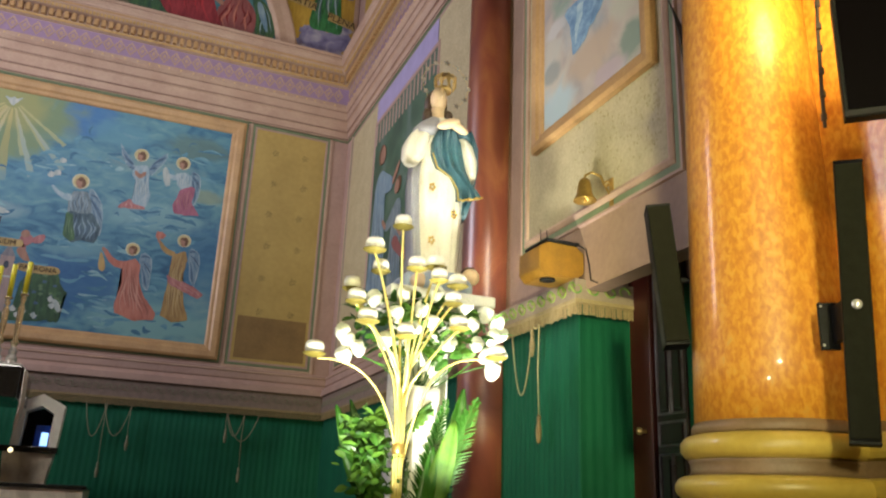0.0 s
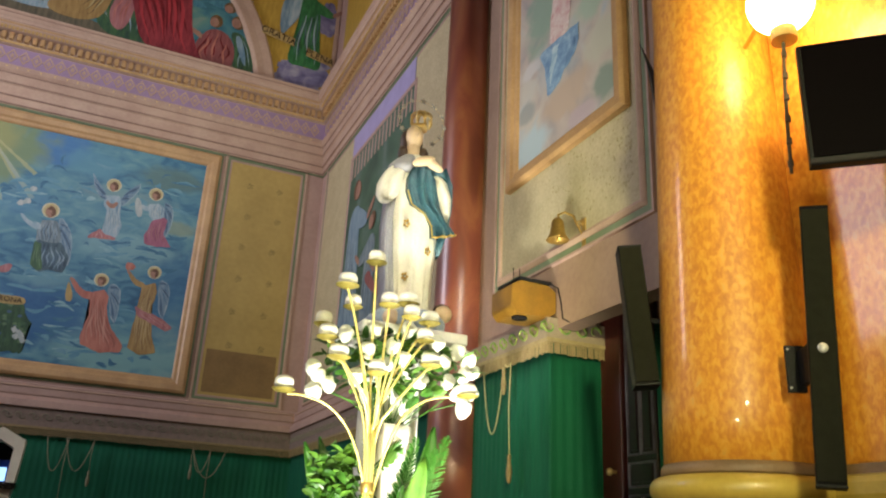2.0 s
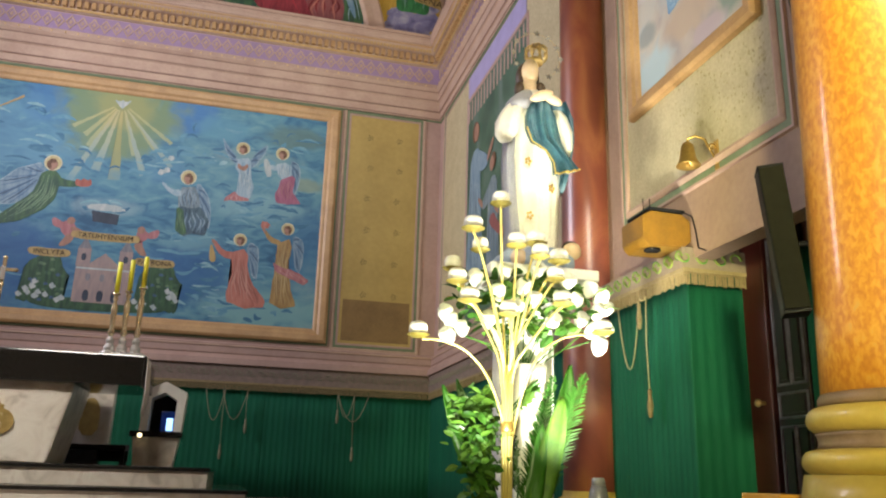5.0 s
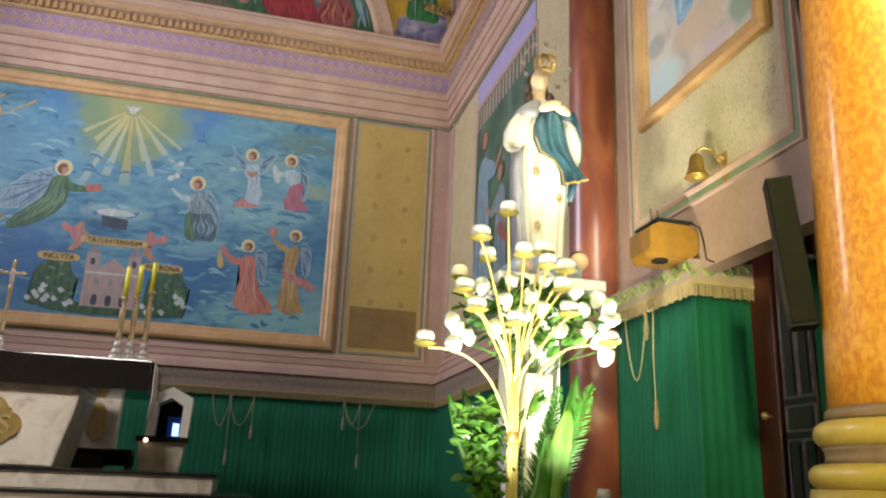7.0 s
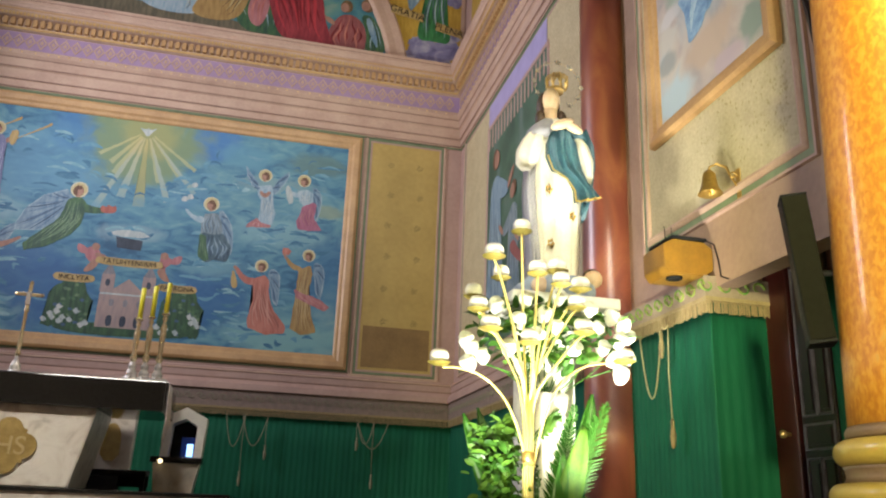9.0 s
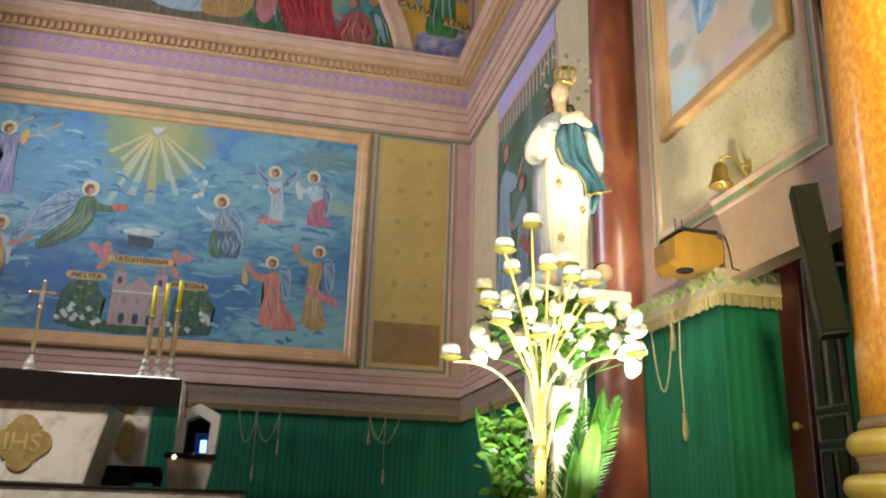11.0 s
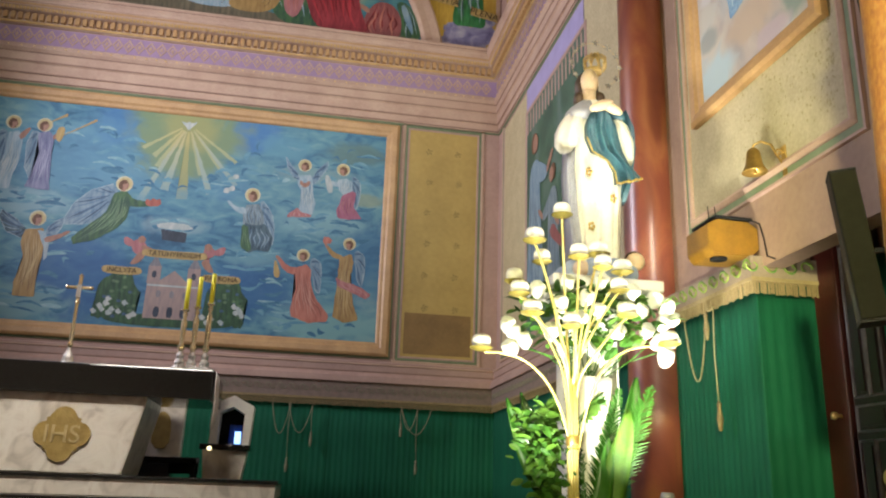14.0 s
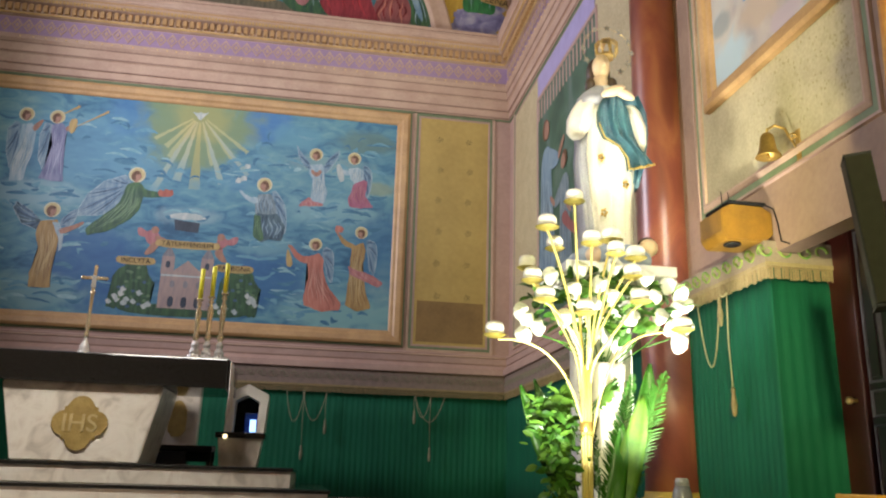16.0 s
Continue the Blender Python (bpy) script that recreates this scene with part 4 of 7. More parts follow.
# kneeling rose figure with a harp and gold figure with a garland
LAYERS[0] = PAINTED
wing((0, 4.67), [(0.06, 4.75), (0.16, 4.68), (0.18, 4.46), (0.17, 4.21), (0.09, 4.31)], P_WING, 0.0155)
robe([(-0.2, 4.58), (-0.04, 4.65), (0.03, 4.57), (0.04, 4.37), (0.12, 4.15), (0.32, 3.92), (0.31, 3.82), (0.05, 3.78), (-0.2, 3.86), (-0.23, 3.94), (-0.17, 4.27)], P_ROSE, 11, 31, 0.0175, "painted_robe")
part("painted_arm", outline([(-0.15, 4.59), (-0.31, 4.59), (-0.46, 4.76), (-0.49, 4.72), (-0.35, 4.51), (-0.17, 4.47)], fresco, 0.0235, 0.001, 1), P_ROSE, mural)
part("painted_arm", outline([(-0.43, 4.7), (-0.48, 4.76), (-0.5, 4.72), (-0.45, 4.67)], fresco, 0.0235, 0.001, 1), P_SKIN, mural)
part("painted_harp", outline([(-0.5, 4.72), (-0.41, 4.5), (-0.42, 4.41), (-0.49, 4.42), (-0.51, 4.53)], fresco, 0.0228, 0.001, 1), P_RIBBON, mural)
head(-0.1, 4.78, 0.103836, -1)
wing((0.64, 4.84), [(0.68, 4.91), (0.78, 4.85), (0.81, 4.66), (0.77, 4.36), (0.69, 4.5)], P_WING, 0.0155)
robe([(0.43, 4.77), (0.59, 4.86), (0.64, 4.73), (0.6, 4.5), (0.67, 4.1), (0.76, 3.88), (0.54, 3.81), (0.38, 3.9), (0.41, 4.25), (0.42, 4.54)], P_GOLD, 12, 32, 0.0175, "painted_robe")
part("painted_arm", outline([(0.46, 4.75), (0.3, 4.79), (0.2, 4.97), (0.23, 4.98), (0.34, 4.86), (0.48, 4.82)], fresco, 0.0235, 0.001, 1), P_GOLD, mural)
part("painted_arm", outline([(0.22, 4.92), (0.18, 5), (0.21, 5.03), (0.26, 4.92)], fresco, 0.0235, 0.001, 1), P_SKIN, mural)
robe([(0.39, 4.49), (0.5, 4.43), (0.65, 4.4), (0.81, 4.34), (0.92, 4.25), (0.84, 4.19), (0.62, 4.28), (0.43, 4.36)], P_PINK, 5, 33, 0.022, "painted_scarf")
daub(0.23, 5.04, 0.07, 0.06, P_ROSE, 0.0225)
head(0.56, 5.01, 0.103836, -1)
# flying figure in green with a small crown
LAYERS[0] = PAINTED
wing((-2.77, 5.47), [(-2.87, 5.62), (-3.15, 5.5), (-3.36, 5.28), (-3.45, 5.05), (-3.44, 4.95), (-3.19, 4.97), (-2.94, 5.04), (-2.79, 5.22)], P_WING, 0.0155)
robe([(-2.84, 5.47), (-2.69, 5.54), (-2.6, 5.44), (-2.61, 5.15), (-2.72, 4.96), (-3, 4.76), (-3.28, 4.67), (-3.31, 4.77), (-3.11, 4.98), (-2.91, 5.18)], P_GREEN, 12, 41, 0.0175, "painted_robe")
part("painted_arm", outline([(-2.69, 5.46), (-2.47, 5.39), (-2.22, 5.41), (-2.2, 5.36), (-2.43, 5.3), (-2.66, 5.3)], fresco, 0.0235, 0.001, 1), P_GREEN, mural)
part("painted_crown", outline([(-2.41, 5.39), (-2.38, 5.44), (-2.33, 5.41), (-2.3, 5.46), (-2.25, 5.42), (-2.2, 5.46), (-2.18, 5.34), (-2.37, 5.32)], fresco, 0.0245, 0.001, 1), P_CROWN, mural)
head(-2.72, 5.63, 0.128269, 1)
# gold figure with outstretched arm, and two robed figures with trumpets
LAYERS[0] = PAINTED
wing((-3.91, 4.82), [(-4.05, 4.97), (-4.27, 5.1), (-4.31, 5), (-4.17, 4.78), (-3.96, 4.7)], P_DEEP, 0.0155)
wing((-3.67, 4.79), [(-3.59, 4.94), (-3.45, 5.05), (-3.45, 4.93), (-3.54, 4.76)], P_WING, 0.0155)
robe([(-3.92, 4.83), (-3.7, 4.87), (-3.64, 4.69), (-3.65, 4.44), (-3.68, 4.22), (-3.66, 3.89), (-3.94, 3.88), (-3.95, 4.07), (-3.88, 4.4), (-3.96, 4.65)], P_GOLD, 12, 51, 0.0175, "painted_robe")
robe([(-3.77, 4.84), (-3.67, 4.82), (-3.59, 4.67), (-3.58, 4.46), (-3.63, 4.4), (-3.65, 4.61)], P_WHITE, 4, 52, 0.021, "painted_scarf")
part("painted_arm", outline([(-3.68, 4.73), (-3.48, 4.8), (-3.36, 4.87), (-3.33, 4.84), (-3.46, 4.74), (-3.62, 4.65)], fresco, 0.0235, 0.001, 1), P_SKIN, mural)
head(-3.79, 5.01, 0.122161, 1)
wing((-4.4, 6.25), [(-4.48, 6.3), (-4.57, 6.17), (-4.54, 5.83), (-4.46, 5.58), (-4.4, 5.7)], P_WING, 0.0155)
robe([(-4.39, 6.26), (-4.25, 6.29), (-4.19, 6.17), (-4.18, 5.87), (-4.24, 5.56), (-4.24, 5.41), (-4.43, 5.39), (-4.45, 5.64), (-4.38, 5.97)], P_WHITE, 10, 61, 0.0175, "painted_robe")
part("painted_arm", outline([(-4.26, 6.23), (-4.13, 6.37), (-4.1, 6.33), (-4.2, 6.14)], fresco, 0.0235, 0.001, 1), P_SKIN, mural)
head(-4.35, 6.42, 0.116053, 1)
wing((-3.98, 6.3), [(-4.08, 6.31), (-4.13, 6.11), (-4.1, 5.76), (-4.01, 5.57), (-3.98, 5.83)], P_WING, 0.0155)
robe([(-4, 6.29), (-3.85, 6.33), (-3.77, 6.24), (-3.77, 5.97), (-3.74, 5.65), (-3.72, 5.43), (-3.85, 5.43), (-4.05, 5.46), (-3.99, 5.69), (-3.94, 5.99)], P_LILAC, 12, 62, 0.0175, "painted_robe")
part("painted_arm", outline([(-3.81, 6.26), (-3.72, 6.33), (-3.7, 6.29), (-3.77, 6.19)], fresco, 0.0235, 0.001, 1), P_SKIN, mural)
part("painted_harp", outline([(-3.76, 6.39), (-3.67, 6.43), (-3.64, 6.35), (-3.68, 6.17), (-3.75, 6.2)], fresco, 0.0228, 0.001, 1), P_RIBBON, mural)
part("painted_trumpet", outline([(-3.79, 6.2), (-3.31, 6.54), (-3.24, 6.6), (-3.23, 6.56), (-3.29, 6.52)], fresco, 0.024, 0.001, 1), P_RIBBON, mural)
part("painted_trumpet", outline([(-3.98, 6.39), (-3.7, 6.6), (-3.65, 6.64), (-3.64, 6.59), (-3.69, 6.57)], fresco, 0.024, 0.001, 1), P_RIBBON, mural)
head(-3.93, 6.42, 0.116053, 1)
# church facade, trees, lilies, ribbons
LAYERS[0] = PAINTED
part("painted_lawn", outline([(-2.75, 3.75), (-0.95, 3.78), (-1.0, 3.6), (-2.7, 3.58)], fresco, 0.0135), P_TREE, mural)
part("painted_facade", outline([(-2.22, 3.70), (-1.52, 3.70), (-1.52, 4.24), (-2.22, 4.24)], fresco, 0.016, rounds=0), P_CHURCH, mural)
part("painted_gable", outline([(-2.06, 4.24), (-1.68, 4.24), (-1.87, 4.40)], fresco, 0.0162, rounds=0), P_CHURCH, mural)
part("painted_cornice", outline([(-2.22, 4.16), (-1.52, 4.16), (-1.52, 4.185), (-2.22, 4.185)], fresco, 0.0168, rounds=0), P_LILY, mural)
for u in (-2.14, -1.60):
    part("painted_tower", outline([(u - 0.09, 4.2), (u + 0.09, 4.2), (u + 0.085, 4.45), (u - 0.085, 4.45)], fresco, 0.018, rounds=0), P_CHURCH, mural)
    part("painted_spire", outline([(u - 0.085, 4.45), (u + 0.085, 4.45), (u, 4.62)], fresco, 0.018, rounds=0), P_ROOF, mural)
    part("painted_opening", outline([(u - 0.03, 4.28), (u + 0.03, 4.28), (u + 0.03, 4.38), (u - 0.03, 4.38)], fresco, 0.020, rounds=1), P_DARK, mural)
for u in (-2.05, -1.87, -1.69):
    part("painted_opening", outline([(u - 0.04, 3.72), (u + 0.04, 3.72), (u + 0.04, 3.87), (u - 0.04, 3.87)], fresco, 0.018, rounds=1), P_DARK, mural)
    part("painted_opening", outline([(u - 0.03, 4.0), (u + 0.03, 4.0), (u + 0.03, 4.1), (u - 0.03, 4.1)], fresco, 0.018, rounds=1), P_ROOF, mural)
rnd = random.Random(4)
for u, v in ((-2.58, 3.95), (-1.12, 3.95)):
    part("painted_tree", outline(ragged([(u - 0.3, v - 0.28), (u + 0.24, v - 0.3), (u + 0.28, v + 0.1), (u + 0.12, v + 0.34), (u - 0.12, v + 0.36), (u - 0.30, v + 0.12)], 0.03, 3), fresco, 0.0195, 0.001, 1), P_TREE, mural)
    for k in range(26):
        a, r = rnd.uniform(0, 6.28), math.sqrt(rnd.random())
        daub(u + 0.27 * r * math.cos(a), v + 0.02 + 0.30 * r * math.sin(a), 0.03, 0.022, (P_GREEN, P_LEAFY, P_DUSK)[k % 3], 0.0205 + 0.00004 * k, k)
    for k in range(11):
        a, b = u + rnd.uniform(-0.32, 0.24), v + rnd.uniform(-0.28, 0.08)
        part("painted_lily", outline(ragged([(a, b + 0.045), (a + 0.03, b + 0.01), (a + 0.05, b), (a + 0.02, b - 0.03), (a, b - 0.045), (a - 0.03, b - 0.02), (a - 0.045, b + 0.01)], 0.008, k), fresco, 0.0225 + 0.0006 * k, rounds=2), P_LILY, mural)
part("painted_chest", outline([(-2.13, 5.0), (-1.77, 4.97), (-1.78, 4.82), (-2.10, 4.84)], fresco, 0.0165, rounds=0), P_DARK, mural)
cloud(mural, fresco, -1.95, 5.04, 0.22, 0.06, 0.019, P_LILY, 77)
for u, v, rot in ((-2.40, 4.70, 1), (-1.42, 4.66, -1)):
    part("painted_cherub_shape", outline([(u - 0.12, v + 0.06), (u, v + 0.14), (u + 0.12, v + 0.04), (u + 0.1 * rot, v - 0.12), (u - 0.05 * rot, v - 0.1)], fresco, 0.0205), P_PINK, mural)
    part("painted_wing", outline([(u - 0.05 * rot, v + 0.08), (u - 0.22 * rot, v + 0.17), (u - 0.20 * rot, v + 0.02), (u - 0.06 * rot, v)], fresco, 0.0198), P_PINK, mural)
    part("painted_limb", outline([(u + 0.02 * rot, v - 0.05), (u + 0.12 * rot, v - 0.10), (u + 0.02 * rot, v - 0.24), (u - 0.10 * rot, v - 0.26), (u - 0.03 * rot, v - 0.14)], fresco, 0.0212), P_SKIN, mural)
    part("painted_arm", outline([(u + 0.04 * rot, v + 0.05), (u + 0.2 * rot, v), (u + 0.19 * rot, v - 0.05), (u + 0.03 * rot, v - 0.02)], fresco, 0.0216), P_SKIN, mural)
    part("painted_head", outline(ring(u + 0.03 * rot, v + 0.12, 0.055, 0.055, 10), fresco, 0.0225, rounds=1), P_SKIN, mural)


def lettering(text, size, at, turn, material, parent, depth=0.002):
    cu = bpy.data.curves.new("lettering", "FONT")
    cu.body, cu.size, cu.align_x, cu.align_y, cu.extrude = text, size, "CENTER", "CENTER", depth
    tmp = new("tmp", cu)
    me = bpy.data.meshes.new_from_object(tmp.evaluated_get(bpy.context.evaluated_depsgraph_get()))
    bpy.data.objects.remove(tmp)
    me.transform(Matrix.Translation(Vector(at) - BASE[parent]) @ turn)
    me.materials.append(material)
    ob = new("lettering", me)
    ob.parent = parent
    return ob


P_INK = paint("ink", (0.05, 0.03, 0.015))
for u, v, w, txt, tilt in ((-1.90, 4.64, 0.82, "TATUHYENSIUM", -1), (-2.58, 4.36, 0.46, "INCLYTA", 2), (-1.22, 4.33, 0.46, "PATRONA", -3)):
    part("painted_ribbon", outline([(u - w / 2, v + 0.055), (u, v + 0.04), (u + w / 2, v + 0.055), (u + w / 2 + 0.05, v - 0.01), (u + w / 2, v - 0.06), (u, v - 0.07), (u - w / 2, v - 0.06), (u - w / 2 - 0.05, v)], fresco, 0.025, rounds=1), P_RIBBON, mural)
    lettering(txt, 0.098, back(u, v - 0.008, 0.0185), pose(0, 0, 0, 90, 0, 0), P_INK, mural)

# ---- lunette above the cornice ----
lun = thing("lunette_painting", back(AX, 8.45, 0), "arched lunette painting with plain draped figures in red and green", "mural")
ARC = [(AX + 3.56 * math.cos(radians(a)), 7.8 + 3.56 * math.sin(radians(a))) for a in range(10, 171, 5)]
part("canvas", outline(ARC, back, 0.010, rounds=0), ramp_mat("painted_lunette_ground", [(0.3, (0.02, 0.08, 0.12)), (0.5, (0.06, 0.20, 0.24)), (0.65, (0.12, 0.26, 0.22)), (0.8, (0.3, 0.32, 0.24))], 2.0, 0.5, (1, 1, 1), 9, 0.8, 0.1), lun)
bm = nb()
rings_ = []
for r, h in ((3.54, 0.010), (3.56, 0.05), (3.60, 0.07), (3.72, 0.06), (3.84, 0.07), (3.87, 0.05), (3.88, 0.0)):
    rings_.append([bm.verts.new(back(AX + r * math.cos(radians(a)), 7.8 + r * math.sin(radians(a)), h)) for a in range(8, 173, 3)])
for a, b in zip(rings_, rings_[1:]):
    for i in range(len(a) - 1):
        bm.faces.new((a[i], a[i + 1], b[i + 1], b[i]))
part("arch_moulding", bm, PINK_LIGHT, lun, "tan moulded arch")
part("painted_ground", outline([(-5.0, 8.4), (1.4, 8.4), (1.4, 8.62), (0.9, 8.72), (-0.6, 8.66), (-1.2, 8.8), (-5.0, 8.9)], back, 0.0125), paint("brown_ground", (0.20, 0.17, 0.11), (0.10, 0.09, 0.06)), lun)
D_RED = paint("deep_red", (0.22, 0.012, 0.018))
D_GREEN = paint("deep_green", (0.035, 0.09, 0.04))
D_BROWN = paint("deep_brown", (0.20, 0.12, 0.05))
D_GREY = paint("deep_grey", (0.28, 0.31, 0.30))
DUSK_ROSE = paint("dusk_rose", (0.30, 0.10, 0.095), (0.20, 0.06, 0.06))
L_PINK = paint("light_rose", (0.60, 0.26, 0.22), (0.48, 0.16, 0.14))
drapery(lun, "painted_robe", back, [(-1.75, 10.0), (-2.3, 9.7), (-2.6, 9.1), (-2.3, 8.75), (-1.7, 8.7), (-1.3, 8.85), (-1.35, 9.5)], P_WHITE, 0.0145, 7, D_GREY, P_LILY, 1)
drapery(lun, "painted_robe", back, [(-2.7, 10.0), (-3.4, 9.6), (-3.6, 9.0), (-2.9, 8.8), (-2.5, 9.0), (-2.45, 9.6)], P_RIBBON, 0.0150, 6, D_BROWN, P_HALO, 2)
drapery(lun, "painted_robe", back, [(-0.9, 10.0), (-1.25, 9.4), (-1.65, 8.85), (-1.5, 8.7), (-1.05, 8.7), (-0.8, 8.9), (-0.72, 9.6)], P_GOLD, 0.0175, 6, D_BROWN, P_HALO, 3)
drapery(lun, "painted_robe", back, [(-0.55, 10.0), (-0.92, 9.7), (-0.98, 9.0), (-0.85, 8.6), (-0.1, 8.48), (-0.2, 8.9)], P_GREEN, 0.0150, 6, D_GREEN, P_WHITE, 4)
drapery(lun, "painted_robe", back, [(-0.55, 9.6), (-0.78, 9.1), (-0.72, 8.75), (-0.52, 8.68), (-0.40, 9.2)], P_PINK, 0.0190, 3, P_ROSE, L_PINK, 5)
drapery(lun, "painted_mantle", back, [(0.15, 10.7), (-0.5, 10.5), (-0.6, 9.7), (-0.42, 9.1), (-0.25, 8.6), (0.1, 8.47), (0.72, 8.45), (0.5, 8.85), (0.38, 9.5), (0.34, 10.2)], P_RED, 0.0205, 8, D_RED, paint("bright_red", (0.46, 0.05, 0.06), (0.38, 0.03, 0.04)), 6)
drapery(lun, "painted_robe", back, [(0.74, 9.2), (0.58, 8.98), (0.50, 8.7), (0.56, 8.5), (1.12, 8.46), (1.17, 8.9), (1.0, 9.18)], DUSK_ROSE, 0.0170, 5, D_RED, P_ROSE, 7)
part("painted_arm", outline([(0.62, 9.05), (0.42, 9.12), (0.33, 9.2), (0.44, 9.05), (0.62, 8.93)], back, 0.0200, rounds=1), P_SKIN, lun)
part("painted_hair", outline(ring(0.80, 9.34, 0.10, 0.12, 12), back, 0.0205, rounds=1), D_BROWN, lun)
part("painted_head", outline(ring(0.77, 9.31, 0.07, 0.09, 12), back, 0.0215, rounds=1), P_SKIN, lun)
drapery(lun, "painted_robe", back, [(1.02, 9.22), (1.22, 9.25), (1.42, 8.95), (1.5, 8.55), (1.14, 8.48), (1.17, 8.9)], P_GREEN, 0.0220, 4, D_GREEN, P_WHITE, 8)
part("painted_wing", outline([(1.12, 9.15), (1.2, 9.2), (1.32, 8.9), (1.36, 8.6), (1.22, 8.85)], back, 0.0255, rounds=1), P_WING, lun)
part("painted_hair", outline(ring(1.14, 9.42, 0.11, 0.13, 12), back, 0.0235, rounds=1), D_BROWN, lun)
part("painted_head", outline(ring(1.11, 9.40, 0.075, 0.095, 12), back, 0.0245, rounds=1), P_SKIN, lun)
part("painted_hair", outline(ring(0.98, 9.66, 0.10, 0.10, 12), back, 0.0230, rounds=1), D_BROWN, lun)
part("painted_head", outline(ring(0.96, 9.63, 0.07, 0.075, 12), back, 0.0240, rounds=1), P_SKIN, lun)
for k in range(6):
    cloud(lun, back, 0.35 + 0.18 * k, 9.55 + 0.11 * ((k * 7) % 5), 0.22, 0.08, 0.0112 + 0.0004 * k, P_TEAL, 60 + k)
sp = thing("spandrel_painting", back(2.3, 8.5, 0), "painted spandrel with a plain green-robed shape on gold", "mural")
part("canvas", sheet((1.25, 2.74, 8.45, 11.2), back, 0.006), P_YELLOW, sp)
for k, (u, v, w, h) in enumerate([(2.2, 8.62, 0.36, 0.22), (2.55, 8.78, 0.24, 0.2), (2.1, 8.85, 0.22, 0.14), (2.5, 9.05, 0.2, 0.1), (2.62, 9.9, 0.16, 0.4)]):
    cloud(sp, back, u, v, w, h, 0.010 + 0.0008 * k, ramp_mat("painted_violet_cloud", [(0.3, (0.10, 0.09, 0.20)), (0.5, (0.20, 0.19, 0.32)), (0.7, (0.42, 0.40, 0.46))], 5.0, 0.5) if k == 0 else bpy.data.materials["painted_violet_cloud"], 30 + k)
figure(sp, back, 2.28, 10.55, 1.62, paint("bright_green_robe", (0.05, 0.24, 0.08), (0.015, 0.09, 0.03)), 1, P_WING, None, halo=False)
part("border", sheet((2.74, 2.80, 8.43, 11.2), back, 0.02), PINK_LIGHT, sp)
for u, v, w, txt, tilt in ((1.80, 9.37, 0.55, "GRATIA", 12), (2.52, 9.17, 0.46, "PLENA", 10)):
    part("painted_ribbon", outline([(u - w / 2, v + 0.12), (u + w / 2, v + 0.03), (u + w / 2, v - 0.12), (u - w / 2, v - 0.03)], back, 0.075, rounds=0), P_RIBBON, sp)
    lettering(txt, 0.17, back(u, v, 0.078), pose(0, 0, 0, 90, 0, 0) @ pose(0, 0, 0, 0, 0, -tilt), P_INK, sp)

# ---- chancel side wall panel and painting ----
upper = thing("upper_side_panel", side(9.0, 8.5, 0), "yellow painted upper wall panel", "wall panel", kind="structure")
part("field", sheet((6.4, 11.1, 8.6, 11.5), side, 0.006), P_YELLOW, upper)
sf = panel("cream_side_panel", (6.4, 11.15, 3.42, 7.0), side, CREAM, "speckled cream wall panel of the chancel side wall")
sp2 = thing("side_painting", side(8.7, 3.6, 0), "tall wall painting in lavender and green, partly behind the statue", "painting")
part("canvas", sheet((7.55, 9.85, 3.5, 6.60), side, 0.012), ramp_mat("painted_dark_green", [(0.3, (0.03, 0.07, 0.05)), (0.5, (0.06, 0.13, 0.08)), (0.7, (0.12, 0.18, 0.16))], 2.0), sp2)
part("lavender_head", sheet((7.55, 9.85, 6.66, 6.98), side, 0.016), mat("pale_lavender_paint", (0.40, 0.36, 0.58), (0.34, 0.30, 0.50), 4.0, 0.5), sp2, "pale lavender band")
part("frame", frame_moulding(nb(), (7.55, 9.85, 3.5, 6.60), 0.07, THIN, side), PINK, sp2)
for i in range(17):
    part("painted_stripe", sheet((7.62 + i * 0.135, 7.67 + i * 0.135, 6.28, 6.58), side, 0.0145), PINK, sp2) if i == 0 else shared(bpy.data.objects["painted_stripe"], Matrix.Translation((0, 0.135 * i, 0)))
figure(sp2, side, 9.45, 6.0, 2.1, P_WING, -1, None, None, halo=False, lift=0.018)
figure(sp2, side, 8.7, 5.3, 1.6, P_SLATE, 1, None, DUSK_ROSE, halo=False, lift=0.018)
figure(sp2, side, 8.1, 5.0, 1.5, P_DEEP, 1, None, None, halo=False, lift=0.018)


